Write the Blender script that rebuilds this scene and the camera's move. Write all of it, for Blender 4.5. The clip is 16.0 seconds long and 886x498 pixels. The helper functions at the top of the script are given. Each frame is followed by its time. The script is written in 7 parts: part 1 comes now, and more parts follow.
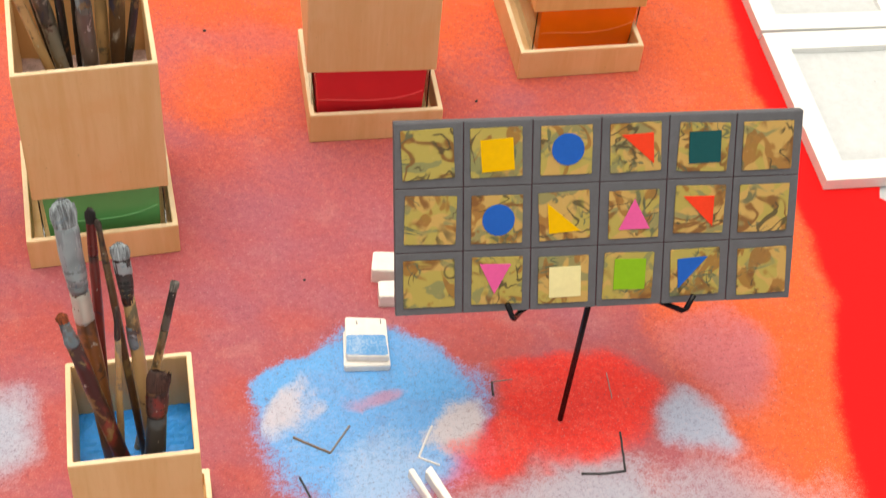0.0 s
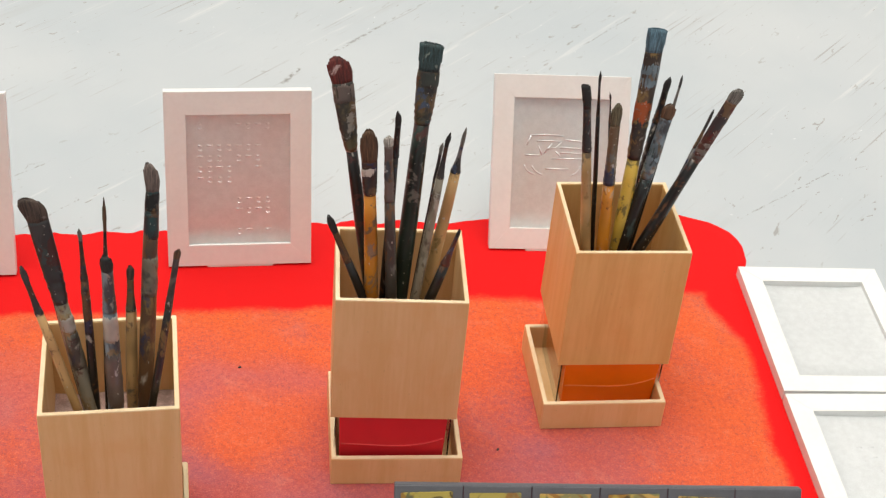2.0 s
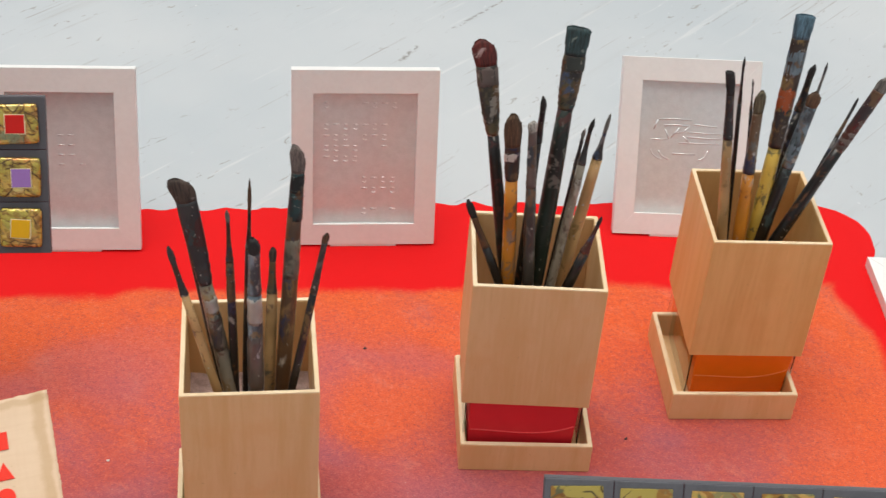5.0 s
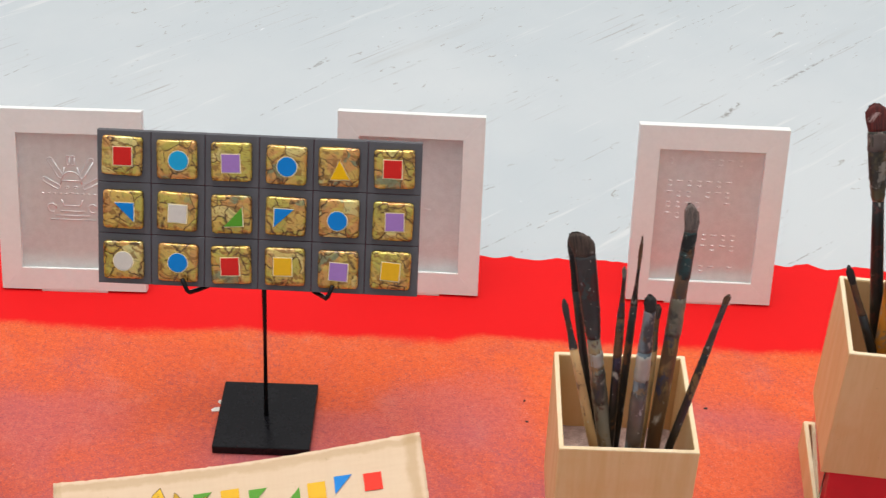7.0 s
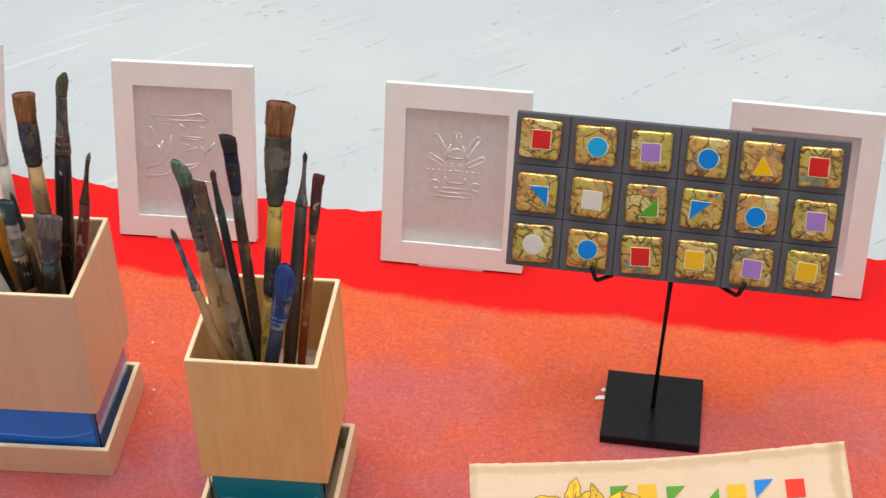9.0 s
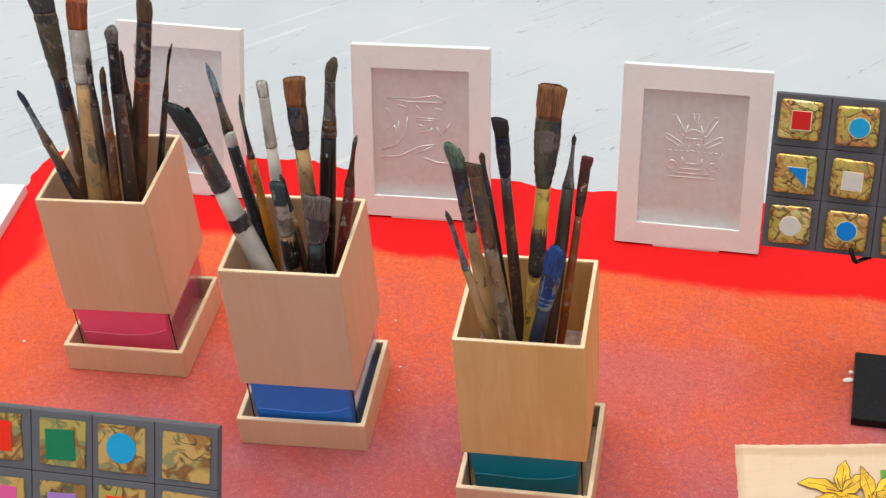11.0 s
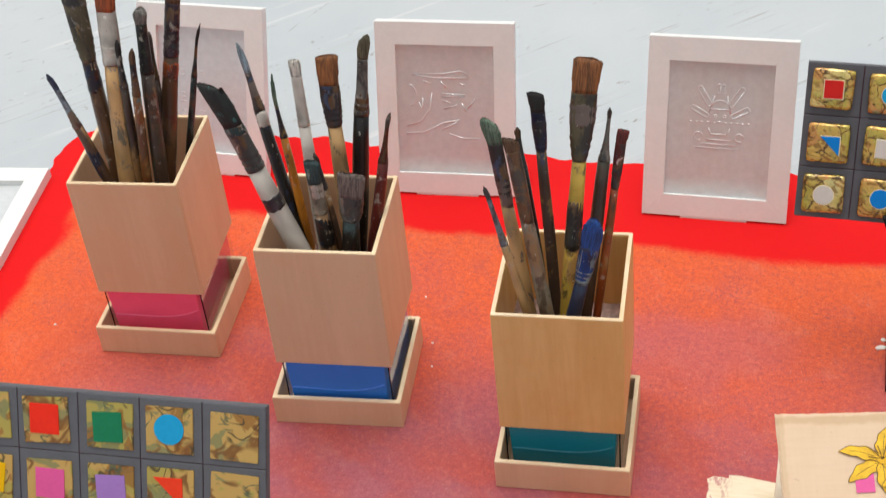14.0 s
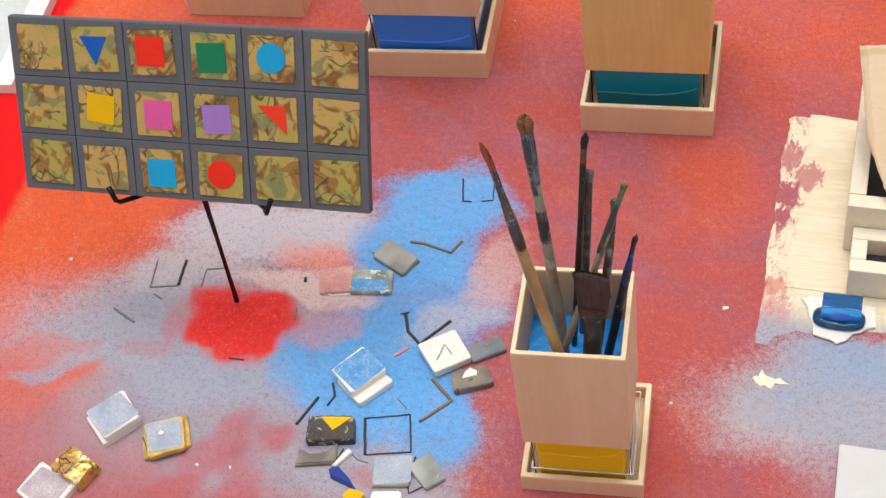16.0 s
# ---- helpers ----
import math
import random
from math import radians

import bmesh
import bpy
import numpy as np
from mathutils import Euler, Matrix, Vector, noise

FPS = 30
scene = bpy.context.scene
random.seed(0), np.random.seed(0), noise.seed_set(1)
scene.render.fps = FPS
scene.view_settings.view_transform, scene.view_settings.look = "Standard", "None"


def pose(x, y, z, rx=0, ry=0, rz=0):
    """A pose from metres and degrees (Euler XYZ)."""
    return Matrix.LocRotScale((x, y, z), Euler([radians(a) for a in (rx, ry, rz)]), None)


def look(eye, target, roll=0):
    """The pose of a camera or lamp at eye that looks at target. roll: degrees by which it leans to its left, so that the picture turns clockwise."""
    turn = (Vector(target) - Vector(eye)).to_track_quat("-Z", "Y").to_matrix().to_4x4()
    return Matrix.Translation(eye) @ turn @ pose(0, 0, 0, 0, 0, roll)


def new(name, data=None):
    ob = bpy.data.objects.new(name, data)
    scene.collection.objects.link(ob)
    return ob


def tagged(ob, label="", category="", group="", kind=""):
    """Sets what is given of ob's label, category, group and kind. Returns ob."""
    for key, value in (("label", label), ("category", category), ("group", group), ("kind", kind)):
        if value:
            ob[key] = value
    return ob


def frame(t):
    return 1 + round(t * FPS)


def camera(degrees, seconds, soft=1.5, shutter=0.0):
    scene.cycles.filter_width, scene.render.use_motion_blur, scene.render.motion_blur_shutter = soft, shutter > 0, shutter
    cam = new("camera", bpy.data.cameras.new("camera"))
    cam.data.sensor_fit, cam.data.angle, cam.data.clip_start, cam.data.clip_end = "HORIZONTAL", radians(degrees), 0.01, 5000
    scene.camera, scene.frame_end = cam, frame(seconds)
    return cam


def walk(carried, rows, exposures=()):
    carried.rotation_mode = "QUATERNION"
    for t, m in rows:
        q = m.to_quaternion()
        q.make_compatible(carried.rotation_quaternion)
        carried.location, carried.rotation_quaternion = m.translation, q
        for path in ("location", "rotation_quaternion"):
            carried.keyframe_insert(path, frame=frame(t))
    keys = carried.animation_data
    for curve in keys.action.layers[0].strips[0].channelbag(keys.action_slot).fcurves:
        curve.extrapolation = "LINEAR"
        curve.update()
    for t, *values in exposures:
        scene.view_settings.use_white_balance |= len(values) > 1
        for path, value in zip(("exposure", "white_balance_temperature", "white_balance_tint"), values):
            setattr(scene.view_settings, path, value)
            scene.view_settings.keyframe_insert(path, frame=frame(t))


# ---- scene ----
cam = camera(32.9, 16.0, soft=1.3, shutter=0.25)
PATH = [
    (0, (0.3004, -0.9892, 0.8637), (0.5452, -0.2227, -0.0265), 6.43),
    (0.2, (0.3114, -0.9896, 0.8703), (0.5495, -0.2036, -0.0046), 5.78),
    (0.5, (0.3315, -0.9897, 0.8781), (0.5510, -0.1768, 0.0231), 5.19),
    (0.7, (0.3349, -0.9905, 0.8815), (0.5471, -0.1505, 0.0512), 5.29),
    (1, (0.3433, -0.9935, 0.8881), (0.5472, -0.1234, 0.0873), 5.32),
    (1.2, (0.3482, -0.9940, 0.8951), (0.5532, -0.1075, 0.1128), 5.55),
    (1.5, (0.3487, -0.9968, 0.9057), (0.5553, -0.0797, 0.1599), 5.65),
    (1.7, (0.3479, -0.9935, 0.9078), (0.5531, -0.0626, 0.1789), 5.49),
    (2, (0.3414, -0.9926, 0.9146), (0.5457, -0.0529, 0.1968), 5.43),
    (2.2, (0.3422, -0.9901, 0.9145), (0.5438, -0.0474, 0.1998), 5.44),
    (2.5, (0.3411, -0.9850, 0.9088), (0.5390, -0.0435, 0.1917), 5.25),
    (2.7, (0.3416, -0.9902, 0.9132), (0.5380, -0.0513, 0.1920), 5.07),
    (3, (0.3417, -0.9866, 0.9146), (0.5358, -0.0512, 0.1885), 5.05),
    (3.2, (0.3407, -0.9832, 0.9154), (0.5346, -0.0504, 0.1858), 5.22),
    (5.3, (0.2791, -0.9667, 0.9106), (0.4002, -0.0311, 0.1689), 4.30),
    (5.5, (0.2690, -0.9653, 0.9139), (0.3676, -0.0284, 0.1705), 4.23),
    (5.8, (0.2465, -0.9611, 0.9135), (0.3261, -0.0245, 0.1675), 4.44),
    (6, (0.2266, -0.9607, 0.9127), (0.2892, -0.0208, 0.1693), 4.24),
    (6.2, (0.2121, -0.9605, 0.9091), (0.2522, -0.0136, 0.1731), 3.54),
    (6.5, (0.1935, -0.9583, 0.9098), (0.1999, -0.0028, 0.1839), 2.32),
    (6.8, (0.1806, -0.9592, 0.9099), (0.1687, -0.0011, 0.1875), 1.40),
    (7, (0.1638, -0.9581, 0.9100), (0.1500, 0.0038, 0.1926), 1.60),
    (7.3, (0.1380, -0.9562, 0.9059), (0.1148, 0.0045, 0.1872), 1.84),
    (7.5, (0.1217, -0.9567, 0.9048), (0.0775, 0.0007, 0.1827), 1.61),
    (7.7, (0.1017, -0.9573, 0.9051), (0.0402, -0.0006, 0.1833), 1.20),
    (8, (0.0714, -0.9563, 0.9050), (-0.0171, -0.0036, 0.1806), 0.96),
    (8.2, (0.0581, -0.9557, 0.9045), (-0.0369, -0.0062, 0.1768), 1.06),
    (8.5, (0.0304, -0.9532, 0.9076), (-0.1075, -0.0122, 0.1758), 0.08),
    (8.7, (0.0202, -0.9531, 0.9081), (-0.1426, -0.0168, 0.1755), -0.54),
    (9, (0.0060, -0.9535, 0.9090), (-0.1768, -0.0218, 0.1751), -1.20),
    (9.2, (0.0001, -0.9558, 0.9093), (-0.1933, -0.0269, 0.1747), -1.55),
    (9.5, (-0.0197, -0.9612, 0.9113), (-0.2239, -0.0405, 0.1692), -2.12),
    (9.7, (-0.0330, -0.9631, 0.9107), (-0.2510, -0.0462, 0.1680), -2.74),
    (10, (-0.0488, -0.9759, 0.9165), (-0.2890, -0.0639, 0.1746), -3.54),
    (10.2, (-0.0593, -0.9796, 0.9168), (-0.3118, -0.0776, 0.1667), -3.93),
    (12.3, (-0.1088, -0.9815, 0.9352), (-0.4209, -0.0853, 0.2008), -6.21),
    (12.5, (-0.1135, -0.9759, 0.9292), (-0.4236, -0.0798, 0.1937), -6.21),
    (12.8, (-0.1132, -0.9690, 0.9340), (-0.4221, -0.0743, 0.1963), -6.47),
    (13, (-0.1136, -0.9674, 0.9357), (-0.4236, -0.0720, 0.1995), -6.61),
    (13.2, (-0.1129, -0.9680, 0.9344), (-0.4245, -0.0727, 0.1986), -6.70),
    (13.5, (-0.1117, -0.9702, 0.9322), (-0.4154, -0.0807, 0.1862), -6.57),
    (13.7, (-0.1100, -0.9768, 0.9311), (-0.4080, -0.0862, 0.1840), -6.37),
    (14, (-0.1119, -0.9885, 0.9269), (-0.3971, -0.1042, 0.1675), -6.29),
    (14.2, (-0.1127, -0.9979, 0.9232), (-0.4128, -0.1306, 0.1501), -7.05),
    (14.5, (-0.1181, -1.0149, 0.9190), (-0.4251, -0.1667, 0.1276), -7.58),
    (14.7, (-0.1192, -1.0220, 0.9175), (-0.4182, -0.1838, 0.1125), -8.10),
    (15, (-0.1209, -1.0302, 0.9127), (-0.4402, -0.2154, 0.0916), -9.10),
    (15.2, (-0.1258, -1.0396, 0.9088), (-0.4480, -0.2336, 0.0802), -9.36),
    (15.5, (-0.1250, -1.0553, 0.9012), (-0.4459, -0.2936, 0.0312), -10.29),
    (15.7, (-0.1249, -1.0598, 0.8983), (-0.4396, -0.3186, 0.0085), -10.58),
    (16, (-0.1239, -1.0626, 0.8976), (-0.4291, -0.3366, -0.0079), -10.69),
]
walk(cam, [(t, look(e, g, r)) for t, e, g, r in PATH], exposures=[(0, 0.32, 7600, 10), (1.0, 0.32, 7450, 10), (2.5, -0.04, 7000, 10), (3.2, -0.08, 6900, 10), (5.3, -0.03, 6750, 10), (7.0, 0.06, 6700, 10), (10.2, 0.12, 6700, 10), (13.5, 0.05, 6700, 10), (16, 0.04, 6750, 10)])

# ---- light: bright overcast daylight from above ----
world = bpy.data.worlds.new("daylight")
scene.world = world
world.use_nodes = True
wn = world.node_tree
sky = wn.nodes.new("ShaderNodeTexSky")
sky.sky_type = "NISHITA"
sky.sun_disc = False
sky.sun_elevation = radians(83)
sky.sun_rotation = radians(-24)
sky.air_density, sky.dust_density, sky.ozone_density = 1.0, 4.0, 0.6
soften = wn.nodes.new("ShaderNodeHueSaturation")
soften.inputs["Saturation"].default_value = 0.08
wn.links.new(sky.outputs[0], soften.inputs["Color"])
wn.links.new(soften.outputs[0], wn.nodes["Background"].inputs["Color"])
wn.nodes["Background"].inputs["Strength"].default_value = 0.15
sun_data = bpy.data.lights.new("sun", "SUN")
sun_data.energy, sun_data.angle, sun_data.color = 1.22, radians(42), (1.0, 0.95, 0.88)
sun = new("sun", sun_data)
sun.matrix_world = look((-0.07, 0.15, 1.30), (0, 0, 0))

# ---- material helpers ----
def mat_new(name):
    m = bpy.data.materials.new(name)
    m.use_nodes = True
    return m, m.node_tree, m.node_tree.nodes["Principled BSDF"]


def node(nt, kind, **values):
    n = nt.nodes.new(kind)
    for key, value in values.items():
        if key in n.inputs:
            n.inputs[key].default_value = value
    return n


def coords(nt, world_space=False, scale=(1, 1, 1), turn=0.0):
    if world_space:
        src = nt.nodes.new("ShaderNodeNewGeometry").outputs["Position"]
    else:
        src = nt.nodes.new("ShaderNodeTexCoord").outputs["Object"]
        info = nt.nodes.new("ShaderNodeObjectInfo")
        add = nt.nodes.new("ShaderNodeVectorMath")
        add.operation = "MULTIPLY_ADD"
        comb = nt.nodes.new("ShaderNodeCombineXYZ")
        for k in range(3):
            nt.links.new(info.outputs["Random"], comb.inputs[k])
        nt.links.new(comb.outputs[0], add.inputs[0])
        add.inputs[1].default_value = (3.1, 1.7, 2.3)
        nt.links.new(src, add.inputs[2])
        src = add.outputs[0]
    if turn:
        rot = nt.nodes.new("ShaderNodeMapping")
        rot.inputs["Rotation"].default_value = (0, 0, turn)
        nt.links.new(src, rot.inputs["Vector"])
        src = rot.outputs[0]
    mp = nt.nodes.new("ShaderNodeMapping")
    mp.inputs["Scale"].default_value = scale
    nt.links.new(src, mp.inputs["Vector"])
    return mp.outputs[0]


def noise_tex(nt, vec, scale, detail=3.0, rough=0.55, distort=0.0):
    n = node(nt, "ShaderNodeTexNoise", Scale=scale, Detail=detail, Roughness=rough, Distortion=distort)
    nt.links.new(vec, n.inputs["Vector"])
    return n.outputs["Fac"]


def maths(nt, op, a, b=None, c=None, clamp=False):
    n = nt.nodes.new("ShaderNodeMath")
    n.operation, n.use_clamp = op, clamp
    for k, v in enumerate((a, b, c)):
        if v is None:
            continue
        if isinstance(v, (int, float)):
            n.inputs[k].default_value = v
        else:
            nt.links.new(v, n.inputs[k])
    return n.outputs[0]


def span(nt, value, lo, hi, to_lo=0.0, to_hi=1.0):
    n = nt.nodes.new("ShaderNodeMapRange")
    n.interpolation_type = "SMOOTHSTEP"
    for k, v in zip(("From Min", "From Max", "To Min", "To Max"), (lo, hi, to_lo, to_hi)):
        n.inputs[k].default_value = v
    nt.links.new(value, n.inputs["Value"])
    return n.outputs[0]


def mix(nt, fac, a, b):
    n = nt.nodes.new("ShaderNodeMix")
    n.data_type = "RGBA"
    for sock, v in ((n.inputs["Factor"], fac), (n.inputs[6], a), (n.inputs[7], b)):
        if isinstance(v, (int, float)):
            sock.default_value = v
        elif isinstance(v, tuple):
            sock.default_value = (*v, 1) if len(v) == 3 else v
        else:
            nt.links.new(v, sock)
    return n.outputs[2]


def bump(nt, bsdf, height, strength=0.3, distance=0.001):
    b = node(nt, "ShaderNodeBump", Strength=strength, Distance=distance)
    nt.links.new(height, b.inputs["Height"])
    nt.links.new(b.outputs[0], bsdf.inputs["Normal"])


def wood_mat(name, light, dark, along=(1, 1, 0.08)):
    """Birch veneer: fine straight grain, broad upright figure, small pores and a cloudy tone."""
    m, nt, bs = mat_new(name)
    v = coords(nt, scale=along)
    grain = noise_tex(nt, v, 260, 4, 0.6, 0.4)
    broad = noise_tex(nt, v, 30, 3, 0.5, 1.4)
    pores = noise_tex(nt, v, 900, 2, 0.6)
    f = maths(nt, "MULTIPLY_ADD", grain, 0.4, maths(nt, "MULTIPLY", broad, 0.6))
    col = mix(nt, span(nt, f, 0.36, 0.66), light, dark)
    figure = noise_tex(nt, coords(nt, scale=(1, 1, 0.02)), 22, 2, 0.5)
    col = mix(nt, span(nt, figure, 0.54, 0.62, 0.0, 0.28), col, tuple(min(0.95, 1.10 * c) for c in light))
    col = mix(nt, span(nt, figure, 0.44, 0.32, 0.0, 0.3), col, tuple(c * k for c, k in zip(dark, (0.96, 0.90, 0.80))))
    col = mix(nt, maths(nt, "MULTIPLY", span(nt, pores, 0.6, 0.75), 0.14), col, tuple(0.7 * c for c in dark))
    cloudy = noise_tex(nt, coords(nt), 34, 4, 0.6)
    col = mix(nt, span(nt, cloudy, 0.45, 0.75, 0.0, 0.35), col, tuple(c * k for c, k in zip(dark, (1.02, 0.90, 0.82))))
    specks = noise_tex(nt, coords(nt), 340, 2, 0.5)
    col = mix(nt, span(nt, specks, 0.73, 0.78, 0.0, 0.35), col, tuple(0.45 * c for c in dark))
    nt.links.new(col, bs.inputs["Base Color"])
    nt.links.new(span(nt, broad, 0.3, 0.7, 0.44, 0.56), bs.inputs["Roughness"])
    bs.inputs["Specular IOR Level"].default_value = 0.35
    bump(nt, bs, grain, 0.14, 0.0005)
    return m


DRIED = ((0.14, 0.055, 0.02), (0.020, 0.028, 0.070), (0.030, 0.060, 0.062), (0.070, 0.015, 0.012), (0.22, 0.14, 0.05), (0.36, 0.33, 0.29), (0.020, 0.017, 0.017), (0.040, 0.048, 0.032), (0.07, 0.032, 0.018), (0.16, 0.14, 0.12))


def stained(name, base, spot, amount=0.5, rough=0.5, metal=0.0, scale=90, streak=1.0, crust=None):
    """Worn surface with dried splashes of paint; crust adds large patches that thin out towards the foot."""
    m, nt, bs = mat_new(name)
    v = coords(nt, scale=(1, 1, streak))
    n1 = noise_tex(nt, v, scale, 4, 0.6, 0.6)
    n2 = noise_tex(nt, v, scale * 1.9, 4, 0.65)
    n3 = noise_tex(nt, v, scale * 0.45, 2, 0.5)
    col = mix(nt, span(nt, n3, 0.35, 0.7), base, tuple(0.5 * c for c in base))
    if crust:
        tall = nt.nodes.new("ShaderNodeSeparateXYZ")
        nt.links.new(nt.nodes.new("ShaderNodeTexCoord").outputs["Object"], tall.inputs[0])
        lift = span(nt, tall.outputs[2], 0.01, 0.16, -0.10, 0.03)
        hue = nt.nodes.new("ShaderNodeObjectInfo").outputs["Random"]
        luck = maths(nt, "MULTIPLY_ADD", maths(nt, "FRACT", maths(nt, "MULTIPLY", hue, 7.3)), 0.10, maths(nt, "ADD", lift, -0.05))
        for k, (colour, size, level) in enumerate(crust):
            field = noise_tex(nt, coords(nt, scale=(1, 1, 0.45 + 0.1 * k)), size, 4, 0.6, 0.4)
            edge = maths(nt, "ADD", field, luck)
            col = mix(nt, span(nt, edge, level - 0.015, level + 0.05, 0.0, 0.8), col, colour)
        for k, turn in enumerate((13.7, 29.1)):
            ramp = nt.nodes.new("ShaderNodeValToRGB")
            ramp.color_ramp.interpolation = "CONSTANT"
            while len(ramp.color_ramp.elements) < len(DRIED):
                ramp.color_ramp.elements.new(0.5)
            for i, (e, c) in enumerate(zip(ramp.color_ramp.elements, DRIED)):
                e.position, e.color = i / len(DRIED), (*c, 1)
            nt.links.new(maths(nt, "FRACT", maths(nt, "MULTIPLY", hue, turn)), ramp.inputs[0])
            field = noise_tex(nt, coords(nt, scale=(1, 1, 0.5 + 0.25 * k)), 52 + 22 * k, 5, 0.65, 0.5)
            col = mix(nt, span(nt, maths(nt, "ADD", field, lift), 0.59, 0.65, 0.0, 0.75), col, ramp.outputs[0])
    col = mix(nt, maths(nt, "MULTIPLY", span(nt, n1, 0.70 - 0.13 * amount, 0.73 - 0.12 * amount), 0.9), col, spot)
    fine = noise_tex(nt, v, scale * 4.2, 2, 0.6)
    col = mix(nt, span(nt, fine, 0.70, 0.73, 0.0, 0.8), col, (0.45, 0.43, 0.38))
    nt.links.new(col, bs.inputs["Base Color"])
    bs.inputs["Roughness"].default_value = rough
    bs.inputs["Metallic"].default_value = metal
    bump(nt, bs, maths(nt, "MULTIPLY_ADD", n2, 0.5, n1), 0.45, 0.0007)
    return m


def plain_mat(name, colour, rough=0.5, metal=0.0, vary=0.12, scale=120, bumpy=0.1):
    m, nt, bs = mat_new(name)
    v = coords(nt)
    n = noise_tex(nt, v, scale, 4, 0.6)
    n2 = noise_tex(nt, v, scale * 0.16, 2, 0.5)
    f = maths(nt, "MULTIPLY_ADD", n, 0.5, maths(nt, "MULTIPLY", n2, 0.5))
    col = mix(nt, span(nt, f, 0.3, 0.7), tuple(min(1, c * (1 + vary)) for c in colour), tuple(c * (1 - vary) for c in colour))
    nt.links.new(col, bs.inputs["Base Color"])
    bs.inputs["Roughness"].default_value = rough
    bs.inputs["Metallic"].default_value = metal
    bump(nt, bs, n, bumpy, 0.0004)
    return m


# ---- floor and sprayed ground ----
SCRATCHES = [(0.179, 0.26, 0.242, 0.318, 1.0), (0.522, 0.604, 0.61, 0.691, 1.6), (0.847, 0.62, 0.947, 0.709, 1.2), (0.461, 0.537, 0.486, 0.574, 3.0), (0.18, 0.379, 0.215, 0.389, 1.2), (0.491, 0.256, 0.55, 0.302, 1.0), (0.536, 0.614, 0.623, 0.703, 1.8), (0.623, 0.703, 0.678, 0.751, 1.0), (0.467, 0.541, 0.486, 0.574, 3.0), (0.415, 0.735, 0.528, 0.835, 0.8), (-0.027, 0.615, -0.007, 0.647, 2.0), (0.086, 0.371, 0.145, 0.425, 0.8), (0.932, 0.242, 1.074, 0.329, 1.2), (0.168, 0.358, 0.201, 0.383, 1.0), (-0.075, 0.502, 0.022, 0.619, 1.2), (-0.032, 0.611, -0.003, 0.642, 2.0), (-0.4, 0.554, -0.361, 0.605, 1.0), (-0.748, 0.464, -0.716, 0.542, 0.8), (-0.984, 0.287, -0.95, 0.338, 0.8)]


